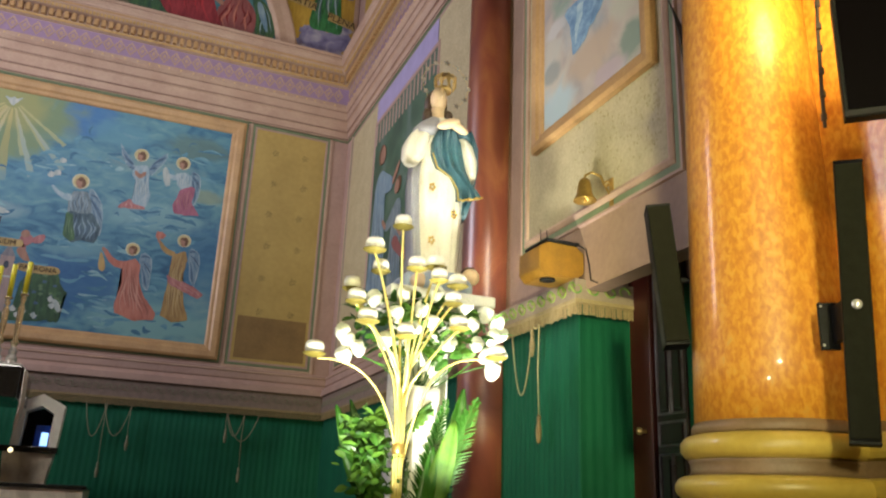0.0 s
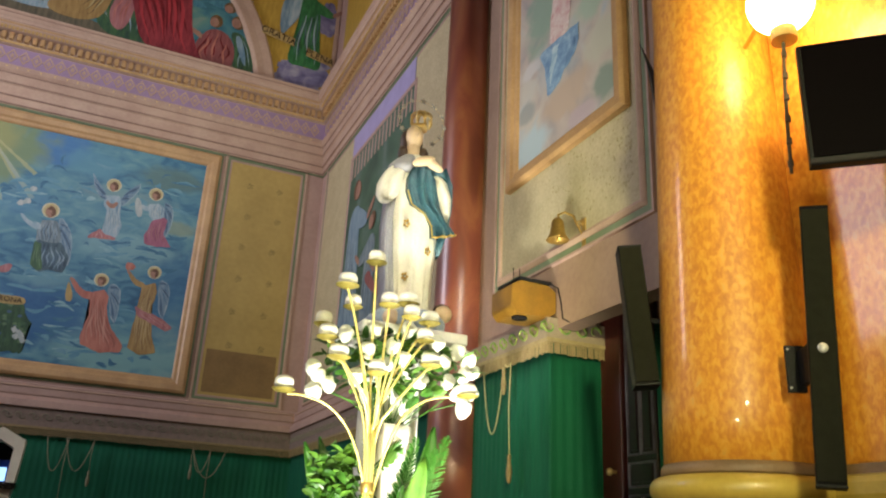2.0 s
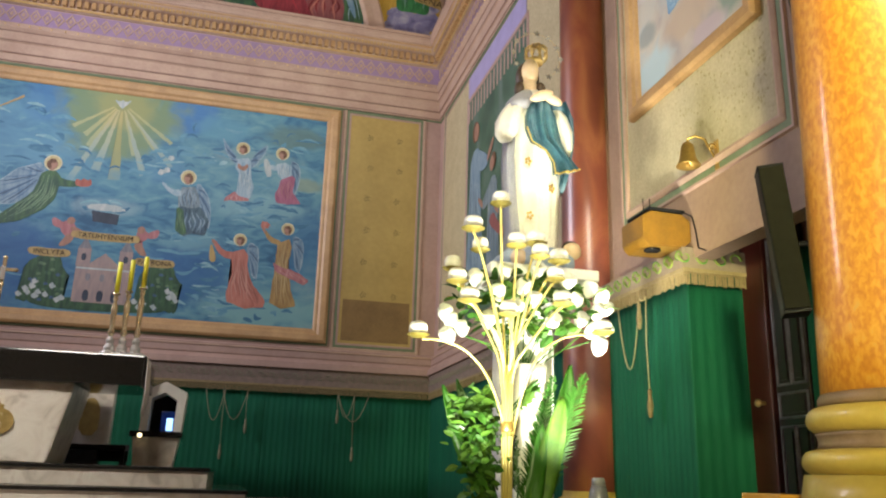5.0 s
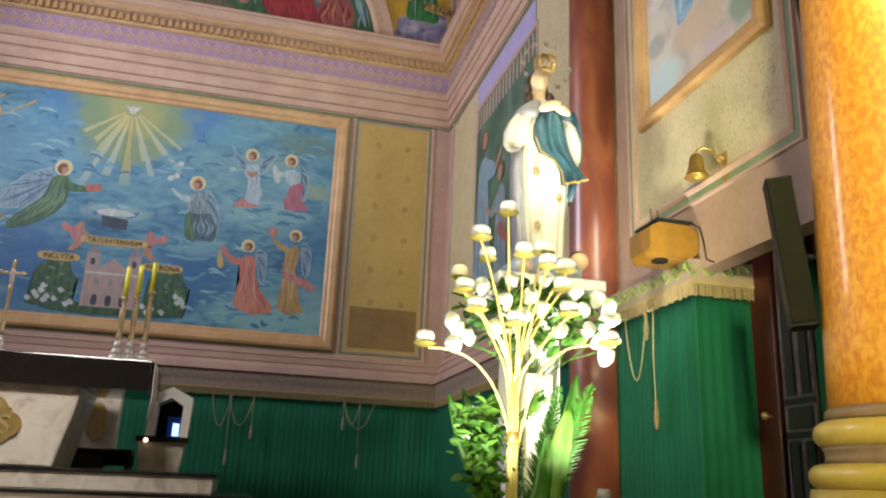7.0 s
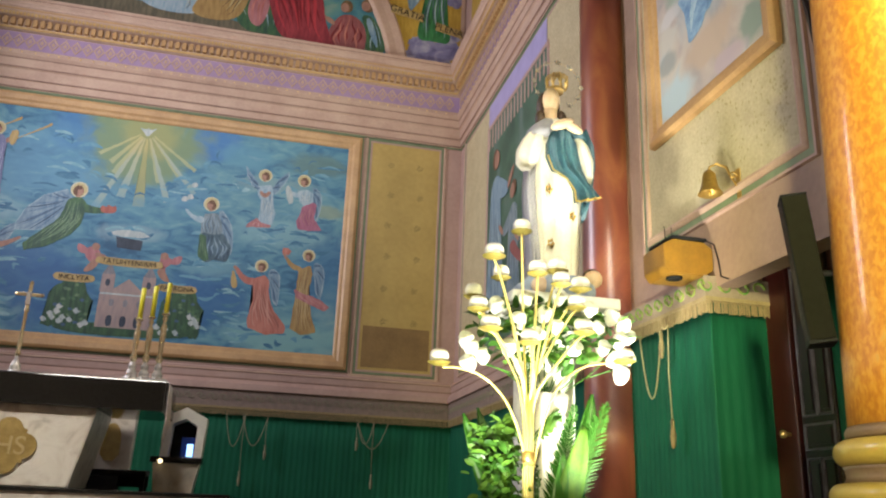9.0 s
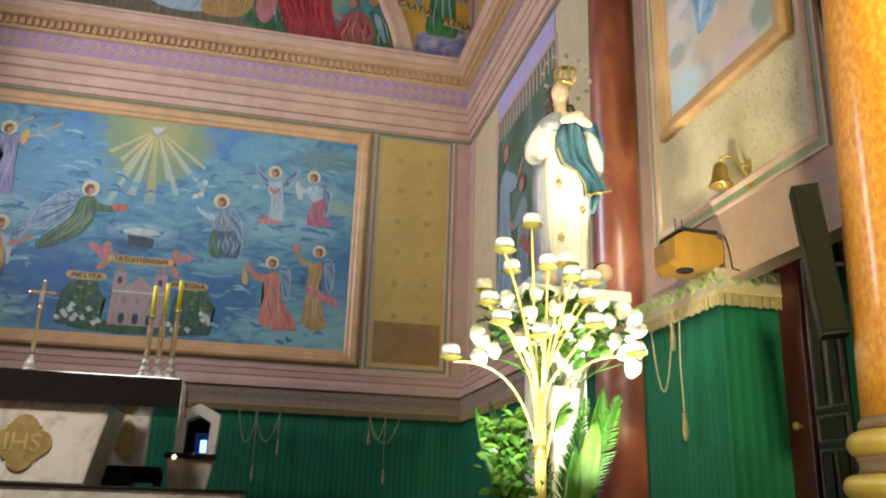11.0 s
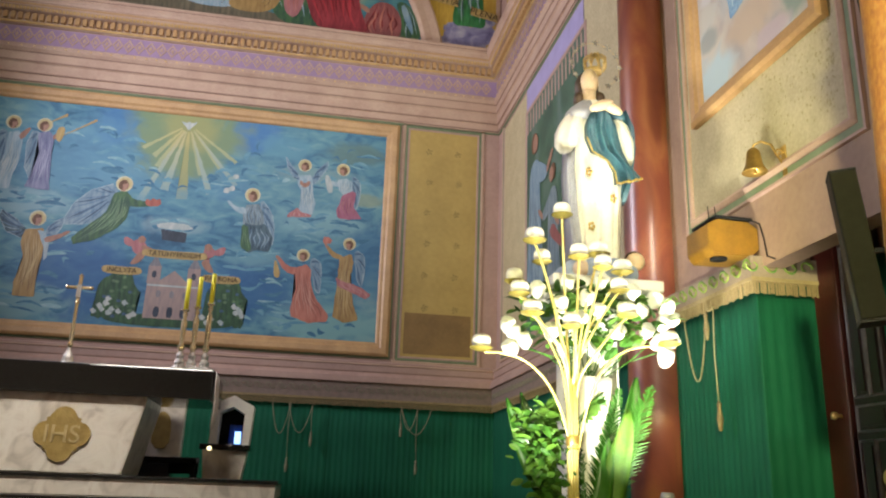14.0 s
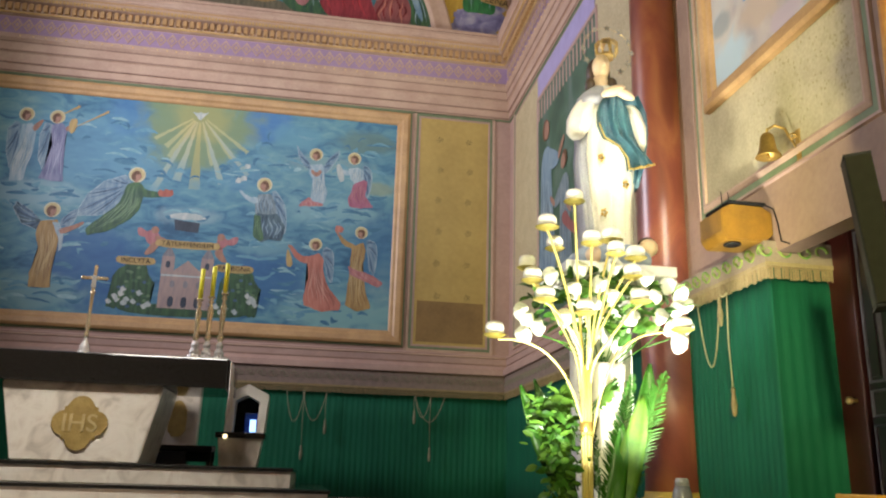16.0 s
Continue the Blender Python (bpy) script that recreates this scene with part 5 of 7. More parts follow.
# ---- drapes ----
def drape(name, run, z0, z1, pitch, amp, label):
    """Pleated cloth along a plan run (start, end), hanging from z1 to z0; pleats stand to the right of the run."""
    (xa, ya), (xb, yb) = run
    d = Vector((xb - xa, yb - ya))
    ln = d.length
    d.normalize()
    nrm = Vector((d.y, -d.x))
    ob = thing(name, (xa, ya, z0), label, "drape")
    widths = max(1, round(ln / 1.15))
    for c in range(widths):
        s0, s1 = ln * c / widths, ln * (c + 1) / widths + (0.012 if c < widths - 1 else 0)
        n = max(8, int((s1 - s0) / pitch * 8))
        bm = nb()
        rows = []
        for z, k in ((z0, 1.25), (z0 + 0.3 * (z1 - z0), 1.1), (z0 + 0.7 * (z1 - z0), 0.95), (z1, 0.75)):
            rows.append([])
            for i in range(n + 1):
                s = s0 + (s1 - s0) * i / n
                w = 0.5 + 0.5 * math.sin(2 * math.pi * s / pitch + 0.9 * math.sin(s * 2.3 + z * 0.6)) + 0.35 * math.sin(s * 5.1 + z * 0.4) + 0.3 * math.sin(s * 11.7)
                p = Vector((xa, ya)) + d * s + nrm * (0.016 + 0.003 * (c % 2) + amp * k * w)
                rows[-1].append(bm.verts.new((p.x, p.y, z)))
        for a, b in zip(rows, rows[1:]):
            for i in range(n):
                bm.faces.new((a[i], a[i + 1], b[i + 1], b[i]))
        q = part("cloth_width", bm, DRAPE, ob, smooth=True)
        q.modifiers.new("thick", "SOLIDIFY").thickness = 0.003
    return ob


def scroll(at, u_dir, size):
    """An embroidered S-curl in the plane of u_dir and z."""
    bm = nb()
    u = Vector(u_dir)
    for sx, ph in ((1, 0.0), (-1, math.pi)):
        pts = []
        for i in range(15):
            a = i / 14 * 4.6
            r = size * (0.46 - 0.075 * a)
            c = Vector(at) + u * (sx * size * 0.42)
            pts.append(c + u * (math.cos(a + ph) * r) + Vector((0, 0, math.sin(a + ph) * r)))
        tube(bm, pts, [size * (0.085 - 0.004 * i) for i in range(15)], 5)
    return bm


def valance(run, z0, z1, label, size, step, fall=0.085, cloth=VALANCE, stitch=SCROLL):
    (xa, ya), (xb, yb) = run
    d = Vector((xb - xa, yb - ya, 0))
    ln = d.length
    d.normalize()
    nrm = Vector((d.y, -d.x, 0))
    ob = thing("valance", (xa, ya, z0), label, "valance")
    a = Vector((xa, ya, 0)) + nrm * 0.075
    b = a + d * ln
    part("band", slab(nb(), [(*a.xy, z0), (*b.xy, z0), (*b.xy, z1), (*a.xy, z1)], -nrm * 0.02), cloth, ob)
    q = part("braid", slab(nb(), [(*(a + nrm * 0.006).xy, z0), (*(b + nrm * 0.006).xy, z0), (*(b + nrm * 0.006).xy, z0 + 0.025), (*(a + nrm * 0.006).xy, z0 + 0.025)], -nrm * 0.005), FRINGE, ob)
    first = part("scroll_ornament", scroll(a + nrm * 0.004 + d * step * 0.5 + Vector((0, 0, (z0 + z1) / 2 + 0.02)), d, size), stitch, ob, "scroll embroidery")
    for i in range(1, int(ln / step)):
        shared(first, Matrix.Translation(d * step * i))
    bm = nb()
    n = int(ln / 0.018)
    rnd = random.Random(9)
    for i in range(n):
        s = a + d * (i + 0.5) * 0.018 + nrm * rnd.uniform(-0.004, 0.004)
        h = fall * rnd.uniform(0.9, 1.05)
        box(bm, -0.005, 0.005, -0.004, 0.004, z0 - h, z0 + 0.004, 0, Matrix.Translation((s.x, s.y, 0)))
    tagged(part("fringe", bm, FRINGE, ob, "gold fringe"), kind="stuff")
    return ob


def cord(a, b, sag, drop, material=ROPE, r=0.008):
    """A rope looped between two points, with a hanging tasselled end at b."""
    a, b = Vector(a), Vector(b)
    ob = thing("tassel_cord", tuple(b), "cream rope cord with a tassel on the drape", "cord", "drape cords")
    pts = [a.lerp(b, i / 16) - Vector((0, 0, sag * (1 - (2 * i / 16 - 1) ** 2))) for i in range(17)]
    part("loop", tube(nb(), pts, r, 6), material, ob, smooth=True)
    part("cord", tube(nb(), [b, b - Vector((0.01, 0, drop * 0.5)), b - Vector((0, 0, drop))], r * 0.8, 6), material, ob, smooth=True)
    part("tassel", lathe(nb(), [(0.004, 0.02), (0.016, 0.0), (0.012, -0.03), (0.022, -0.10), (0.014, -0.17), (0.002, -0.18)], tuple(b - Vector((0, 0, drop))), 10), FRINGE if material == ROPE else material, ob, smooth=True)
    return ob


drape("green_drape", ((XL, YB - 0.01), (XR, YB - 0.01)), FLOOR, 2.72, 0.08, 0.0045, "dark green pleated drape along the chancel back wall")
drape("green_drape", ((XR - 0.01, YB), (XR - 0.01, 6.35)), FLOOR, 2.72, 0.08, 0.0045, "green pleated drape along the chancel side wall")
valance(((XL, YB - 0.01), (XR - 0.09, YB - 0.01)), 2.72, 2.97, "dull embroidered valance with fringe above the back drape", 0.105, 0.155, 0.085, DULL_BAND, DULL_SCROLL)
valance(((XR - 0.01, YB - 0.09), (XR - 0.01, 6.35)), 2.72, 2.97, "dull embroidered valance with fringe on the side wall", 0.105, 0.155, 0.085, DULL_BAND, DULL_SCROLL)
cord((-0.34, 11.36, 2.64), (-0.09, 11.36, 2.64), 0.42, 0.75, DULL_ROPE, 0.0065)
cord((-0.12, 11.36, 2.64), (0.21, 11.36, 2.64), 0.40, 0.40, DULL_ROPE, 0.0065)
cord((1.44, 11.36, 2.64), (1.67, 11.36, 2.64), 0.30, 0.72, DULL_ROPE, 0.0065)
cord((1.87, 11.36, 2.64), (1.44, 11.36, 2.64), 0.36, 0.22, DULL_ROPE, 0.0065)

# ---- altar ----
steps = thing("altar_steps", (AX, 7.1, FLOOR), "white marble altar steps with black granite treads", "steps", kind="structure")
for x, y0, z0, z1 in ((2.14, 6.8, FLOOR, 1.385), (1.83, 7.1, 1.42, 1.55)):
    part("riser", box(nb(), AX - x, AX + x, y0, 11.2, z0, z1), WHITE_MARBLE, steps)
    part("tread", box(nb(), AX - x - 0.02, AX + x + 0.02, y0 - 0.02, 11.2, z1, z1 + 0.03, 0.006), BLACK_STONE, steps)
PLAT = 1.58
altar = thing("altar", (AX, 7.8, PLAT), "white marble altar with a black granite slab and gold emblem", "altar")
slab_ = part("slab", box(nb(), AX - 1.21, AX + 1.21, 7.35, 8.35, 2.24, 2.50, 0.012), BLACK_STONE, altar, "polished black granite slab")
bm = nb()
for y0, y1 in ((7.42, 8.25),):
    v = [bm.verts.new(p) for p in ((AX - 0.50, y0, PLAT), (AX + 0.53, y0, PLAT), (AX + 0.53, y1, PLAT), (AX - 0.50, y1, PLAT), (AX - 0.66, y0, 2.24), (AX + 0.67, y0, 2.24), (AX + 0.67, y1, 2.24), (AX - 0.66, y1, 2.24))]
    for f in ((0, 1, 2, 3), (4, 5, 6, 7), (0, 1, 5, 4), (1, 2, 6, 5), (2, 3, 7, 6), (3, 0, 4, 7)):
        bm.faces.new([v[i] for i in f])
bmesh.ops.bevel(bm, geom=bm.edges[:], offset=0.012, segments=2, affect="EDGES")
part("base", bm, WHITE_MARBLE, altar, "flared white marble base")


def altar_face(u, v, h):
    return (u, 7.42 - h, v)


ec = (AX + 0.02, 1.90)
quat = []
for k in range(4):
    a0 = k * math.pi / 2
    for i in range(-4, 5):
        a = a0 + i * 0.36
        quat.append((ec[0] + 0.125 * math.cos(a0) + 0.105 * math.cos(a), ec[1] + 0.125 * math.sin(a0) + 0.105 * math.sin(a)))
GILT = mat("gilt_relief", (0.50, 0.36, 0.13), (0.36, 0.25, 0.08), 14.0, 0.42, 0.35, bump=0.5, bscale=60)
part("emblem_corners", outline([(ec[0] + a * 0.15, ec[1] + b * 0.15) for a, b in ((-1, -1), (-0.4, -0.75), (0.4, -0.75), (1, -1), (0.75, -0.4), (0.75, 0.4), (1, 1), (0.4, 0.75), (-0.4, 0.75), (-1, 1), (-0.75, 0.4), (-0.75, -0.4))], altar_face, 0.016, 0.016, 1), GILT, altar, "gold corner leaves of the emblem")
part("emblem", outline(quat, altar_face, 0.02, 0.02, 0), GILT, altar, "gold quatrefoil emblem")
lettering("IHS", 0.21, altar_face(ec[0], ec[1] - 0.005, 0.022), pose(0, 0, 0, 90, 0, 0), mat("pale_gilt", (0.62, 0.50, 0.26), (0.5, 0.38, 0.18), 10.0, 0.4, 0.3), altar, 0.008)
cloth = thing("altar_cloth", (AX + 1.22, 7.8, 2.5), "white cloth hanging over the altar end", "cloth")
bm = nb()
cols = []
for i in range(15):
    y = 7.40 + 0.028 * i
    w = 0.012 * math.sin(i * 1.3)
    cols.append([bm.verts.new(p) for p in ((AX + 0.98, y, 2.512), (AX + 1.20, y, 2.512), (AX + 1.225 + w * 0.3, y, 2.49), (AX + 1.235 + w, y - 0.01, 2.2), (AX + 1.23 + 1.4 * w, y - 0.02, 1.98 + 0.012 * i))])
for a, b in zip(cols, cols[1:]):
    for i in range(4):
        bm.faces.new((a[i], a[i + 1], b[i + 1], b[i]))
c = part("cloth_sheet", bm, mat("white_linen", (0.78, 0.76, 0.74), (0.68, 0.66, 0.66), 20.0, 0.8, bump=0.2, bscale=200), cloth, smooth=True)
c.modifiers.new("thick", "SOLIDIFY").thickness = 0.004


def candlestick(x, y, h):
    ob = thing("candlestick", (x, y, 2.5), "gold and silver candlestick with a tall yellow candle", "candlestick", "candles on the altar")
    part("foot", lathe(nb(), [(0.07, 2.5), (0.074, 2.515), (0.058, 2.535), (0.044, 2.56), (0.048, 2.585), (0.03, 2.62), (0.036, 2.65), (0.016, 2.69)], (x, y, 0), 3 * 4), SILVER, ob, "silver foot")
    part("stem", lathe(nb(), [(0.014, 2.68), (0.034, 2.72), (0.016, 2.76), (0.022, 2.80), (0.026, 2.9), (0.028, h - 0.42), (0.013, h - 0.37), (0.026, h - 0.34), (0.014, h - 0.32), (0.036, h - 0.30), (0.036, h - 0.293), (0.014, h - 0.29)], (x, y, 0), 16), PALE_GOLD, ob, "turned gold stem", True)
    part("candle", lathe(nb(), [(0.021, h - 0.292), (0.021, h - 0.004), (0.016, h), (0.003, h)], (x, y, 0), 16), CANDLE, ob, "yellow wax candle", True)
    part("wick", tube(nb(), [(x, y, h), (x + 0.002, y, h + 0.012)], 0.002, 5), BLACK, ob)
    for k in range(3):
        a = k * 2.094 + 0.5
        part("claw", tube(nb(), [(x + 0.03 * math.cos(a), y + 0.03 * math.sin(a), 2.56), (x + 0.075 * math.cos(a), y + 0.075 * math.sin(a), 2.545), (x + 0.095 * math.cos(a), y + 0.095 * math.sin(a), 2.506)], [0.01, 0.012, 0.014], 6), SILVER, ob)


for x, h in ((-1.095, 3.37), (-0.99, 3.40), (-0.875, 3.44)):
    candlestick(x, 7.62, h)
cx, cy = -2.05, 7.62
cross = thing("altar_cross", (cx, cy, 2.5), "gold and silver standing altar cross", "cross")
part("foot", lathe(nb(), [(0.07, 2.5), (0.07, 2.515), (0.05, 2.54), (0.045, 2.58), (0.02, 2.63), (0.014, 2.67)], (cx, cy, 0), 12), SILVER, cross, "silver foot")
part("stem", lathe(nb(), [(0.014, 2.66), (0.026, 2.69), (0.013, 2.72), (0.022, 2.78), (0.014, 2.82), (0.016, 3.06), (0.024, 3.08), (0.012, 3.1)], (cx, cy, 0), 14), PALE_GOLD, cross, smooth=True)
part("upright", box(nb(), cx - 0.016, cx + 0.016, cy - 0.01, cy + 0.01, 3.09, 3.32, 0.004), PALE_GOLD, cross)
part("crossbar", box(nb(), cx - 0.10, cx + 0.10, cy - 0.009, cy + 0.009, 3.20, 3.232, 0.004), PALE_GOLD, cross)
for u, v in ((-0.105, 3.216), (0.105, 3.216), (0, 3.325)):
    part("trefoil", lathe(nb(), [(0.002, -0.02), (0.022, 0.0), (0.002, 0.02)], (cx + u, cy, v), 10), PALE_GOLD, cross, smooth=True)
part("corpus_relief", box(nb(), cx - 0.02, cx + 0.02, cy - 0.02, cy - 0.008, 3.12, 3.24, 0.005), SILVER, cross)

# ---- behind the altar: stele, bench, reliquary ----
stele = thing("marble_stele", (-1.34, 8.8, PLAT), "pale marble slab with a gilt arched relief", "stele")
part("body", box(nb(), -1.53, -1.13, 8.7, 8.85, 1.77, 2.33, 0.01), WHITE_MARBLE, stele)
part("foot", box(nb(), -1.58, -1.20, 8.68, 8.87, PLAT, 1.768, 0.006), BLACK_STONE, stele, "black granite foot")
part("relief", outline([(-1.42, 1.86), (-1.25, 1.86), (-1.24, 2.1), (-1.28, 2.2), (-1.335, 2.23), (-1.39, 2.2), (-1.43, 2.1)], lambda u, v, h: (u, 8.7 - h, v), 0.02, 0.02, 1), GILT, stele, "gilt arched relief")
bench = thing("low_black_bench", (-1.05, 8.6, PLAT), "low black bench behind the altar", "bench")
part("seat", box(nb(), -1.62, -0.92, 8.3, 8.62, 1.72, 1.77, 0.01), BLACK, bench)
part("back_board", box(nb(), -1.20, -0.92, 8.55, 8.6, 1.62, 1.78, 0.006), BLACK, bench)
for x in (-1.58, -0.97):
    for y in (8.34, 8.56):
        part("leg", box(nb(), x, x + 0.04, y, y + 0.04, PLAT, 1.72), BLACK, bench)
ry = 8.45
shrine = thing("reliquary_shrine", (-0.68, ry + 0.15, PLAT), "small white house-shaped shrine on a flared marble pedestal", "shrine")
bm = nb()
v = [bm.verts.new(p) for p in ((-0.86, ry, PLAT), (-0.50, ry, PLAT), (-0.50, ry + 0.3, PLAT), (-0.86, ry + 0.3, PLAT), (-0.89, ry, 1.86), (-0.46, ry, 1.86), (-0.46, ry + 0.3, 1.86), (-0.89, ry + 0.3, 1.86))]
for f in ((0, 1, 2, 3), (4, 5, 6, 7), (0, 1, 5, 4), (1, 2, 6, 5), (2, 3, 7, 6), (3, 0, 4, 7)):
    bm.faces.new([v[i] for i in f])
part("pedestal", bm, WHITE_MARBLE, shrine)
part("ledge", box(nb(), -0.92, -0.43, ry - 0.04, ry + 0.34, 1.86, 1.915, 0.006), BLACK_STONE, shrine, "black granite ledge")
bm = nb()
ho = [(-0.84, 1.915), (-0.45, 1.915), (-0.43, 2.30), (-0.635, 2.40), (-0.82, 2.31)]
hi = [(-0.765, 1.915), (-0.525, 1.915), (-0.515, 2.22), (-0.635, 2.29), (-0.755, 2.23)]
vo = [[bm.verts.new((p[0], y, p[1])) for p in ho] for y in (ry, ry + 0.28)]
vi = [[bm.verts.new((p[0], y, p[1])) for p in hi] for y in (ry, ry + 0.28)]
for i in range(5):
    j = (i + 1) % 5
    bm.faces.new((vo[0][i], vo[0][j], vo[1][j], vo[1][i]))
    bm.faces.new((vi[0][i], vi[0][j], vi[1][j], vi[1][i]))
    if i:
        for k in (0, 1):
            bm.faces.new((vo[k][i], vo[k][j], vi[k][j], vi[k][i]))
housing = part("housing", bm, WHITE_PAINT, shrine, "white painted gabled housing")
part("back_panel", box(nb(), -0.80, -0.47, ry + 0.27, ry + 0.285, 1.92, 2.28), BLACK, shrine)
part("lit_pane", box(nb(), -0.60, -0.54, ry + 0.10, ry + 0.11, 1.93, 2.05, 0.004), glow("pale_blue_light", (0.35, 0.6, 1.0), 2.2), housing, "small blue-white light")
part("blue_backing", box(nb(), -0.66, -0.52, ry + 0.14, ry + 0.15, 1.92, 2.12, 0.004), mat("deep_blue_glass", (0.02, 0.05, 0.25), (0.01, 0.03, 0.15), 9.0, 0.2), housing)
part("button_lamp", lathe(nb(), [(0.002, 0), (0.022, 0.004), (0.02, 0.02), (0.002, 0.024)], (0, 0, 0), 12, Matrix.Translation((-0.82, ry - 0.045, 1.872)) @ pose(0, 0, 0, 90, 0, 0)), glow("warm_button_light", (1.0, 0.8, 0.45), 3.0), shrine, "small warm lamp")

# ---- slim red column at the chancel arch ----
col = thing("arch_column", (2.75, 5.92, FLOOR), "slim red-brown marbled painted column", "column", kind="structure")
part("shaft", lathe(nb(), [(0.225, FLOOR + 0.25), (0.216, 2.2), (0.208, 5.0), (0.20, 9.5)], (2.75, 5.92, 0), 48), RED_MARBLE, col, smooth=True)
part("base", lathe(nb(), [(0.30, FLOOR), (0.30, FLOOR + 0.08), (0.27, FLOOR + 0.1), (0.29, FLOOR + 0.15), (0.27, FLOOR + 0.19), (0.235, FLOOR + 0.21), (0.23, FLOOR + 0.25)], (2.75, 5.92, 0), 40), YELLOW_BASE, col, smooth=True)

bottle = thing("plastic_bottle", (2.315, 4.9, FLOOR), "grey translucent plastic bottle standing on the chancel floor", "bottle")
part("body", lathe(nb(), [(0.060, FLOOR), (0.064, FLOOR + 0.02), (0.064, 1.585 - 0.13), (0.058, 1.585 - 0.09), (0.046, 1.585 - 0.05)], (2.315, 4.9, 0), 20), mat("smoky_grey_plastic", (0.22, 0.22, 0.24), (0.13, 0.13, 0.15), 9.0, 0.25), bottle, smooth=True)
part("cap", lathe(nb(), [(0.046, 1.585 - 0.05), (0.042, 1.585 - 0.012), (0.034, 1.585), (0.004, 1.585)], (2.315, 4.9, 0), 20), mat("pale_grey_cap", (0.32, 0.32, 0.34), (0.22, 0.22, 0.24), 9.0, 0.3), bottle, "pale grey cap", True)

# ---- nave wall: panel, painting, drapes ----
npn = thing("cream_nave_panel", nave(4.4, 3.5, 0), "speckled cream wall panel with green and pink border lines", "wall panel", kind="structure")
NP = (3.55, 5.33, 3.585, 8.0)
CREAM2 = mat("speckled_pale_cream_paint", (0.50, 0.44, 0.27), (0.38, 0.32, 0.19), 5.0, 0.6, fine=0.5, bump=0.1, bscale=40)
part("field", sheet(NP, nave, 0.006), CREAM2, npn)
part("moulding", frame_moulding(nb(), NP, 0.06, [(0, 0.006), (0.15, 0.024), (0.5, 0.03), (0.85, 0.02), (1, 0.012)], nave), PINK_LIGHT, npn)
part("green_line", frame_moulding(nb(), (NP[0] - 0.06, NP[1] + 0.06, NP[2] - 0.06, NP[3] + 0.06), 0.045, [(0, 0.006), (0.05, 0.01), (0.95, 0.01), (1, 0.0)], nave), GREEN_LINE, npn)
part("outer_line", frame_moulding(nb(), (NP[0] - 0.105, NP[1] + 0.105, NP[2] - 0.105, NP[3] + 0.105), 0.03, THIN, nave), PINK, npn)
rnd = random.Random(21)
bm = nb()
for k in range(260):
    u = 3.62 + 1.0 * rnd.random() ** 1.6
    v = 3.7 + rnd.random() * 0.9
    s = rnd.uniform(0.003, 0.008)
    slab(bm, [nave(u + a * s, v + b * s * 1.6, 0.0065) for a, b in ((1, 0.2), (0.1, 1), (-1, -0.1), (0.2, -1))], (-0.0015, 0, 0))
tagged(part("stencil_specks", bm, mat("faded_stencil_paint", (0.30, 0.25, 0.12), (0.38, 0.32, 0.17), 20.0, 0.7), npn, "dark stencilled specks"), kind="stuff")
pic = thing("nave_painting", nave(4.4, 4.4, 0), "tall framed wall painting with a plain blue and rose shape", "painting")
NR = (3.77, 5.07, 4.42, 7.4)
NAVE_SKY = ramp_mat("painted_misty_rock", [(0.3, (0.22, 0.24, 0.28)), (0.45, (0.42, 0.36, 0.33)), (0.6, (0.50, 0.46, 0.40)), (0.75, (0.36, 0.44, 0.50))], 2.2, 0.5, (1, 1, 1), 9, 0.8, 0.1)
part("canvas", sheet(NR, nave, 0.016), NAVE_SKY, pic)
part("frame", frame_moulding(nb(), NR, 0.15, OGEE, nave), FRAME_TAN, pic, "tan gilt moulded frame")

def brushed(name, dark, mid, light):
    return sky_mat("painted_" + name, [(0.36, dark), (0.5, mid), (0.64, light)], 5.0, 14.0)


def stroke(k, name, pts, material):
    edge = [(min(max(a, 3.772), 5.068), max(b, 4.422)) for a, b in ragged(pts, 0.016, k)]
    part(name, outline(edge, nave, 0.0166 + 0.0004 * k, 0.0003, 1), material, pic)


for at, wide, high, colour, amount in (
        ((4.70, 5.70), 0.28, 0.42, (0.22, 0.33, 0.26), 0.9), ((4.02, 5.36), 0.26, 0.18, (0.33, 0.45, 0.35), 0.85),
        ((3.92, 4.97), 0.22, 0.20, (0.46, 0.46, 0.38), 0.9), ((3.86, 4.60), 0.18, 0.18, (0.18, 0.25, 0.21), 0.9),
        ((4.36, 4.74), 0.36, 0.20, (0.44, 0.34, 0.26), 0.9), ((4.16, 4.48), 0.24, 0.09, (0.42, 0.34, 0.38), 0.85),
        ((4.92, 5.08), 0.16, 0.14, (0.50, 0.48, 0.43), 0.9), ((4.94, 4.88), 0.16, 0.11, (0.28, 0.30, 0.29), 0.9),
        ((4.86, 4.55), 0.30, 0.18, (0.40, 0.51, 0.56), 0.95), ((4.88, 5.25), 0.18, 0.08, (0.54, 0.53, 0.53), 0.85),
        ((4.45, 5.15), 0.42, 0.30, (0.44, 0.46, 0.46), 0.6)):
    soft_patch(NAVE_SKY, at, wide, high, colour, amount, 4.5, 0.6, 1)
stroke(10, "painted_robe", [(4.51, 5.85), (4.26, 5.68), (4.3, 5.36), (4.39, 5.28), (4.59, 5.33), (4.57, 5.52)], brushed("rose_white", (0.52, 0.26, 0.27), (0.60, 0.46, 0.44), (0.68, 0.62, 0.58)))
stroke(11, "painted_mantle", [(4.17, 5.28), (4.19, 5.08), (4.4, 4.94), (4.62, 4.85), (4.64, 5.1), (4.73, 5.3), (4.61, 5.32), (4.39, 5.3)], brushed("soft_blue", (0.10, 0.20, 0.36), (0.17, 0.30, 0.46), (0.30, 0.44, 0.56)))
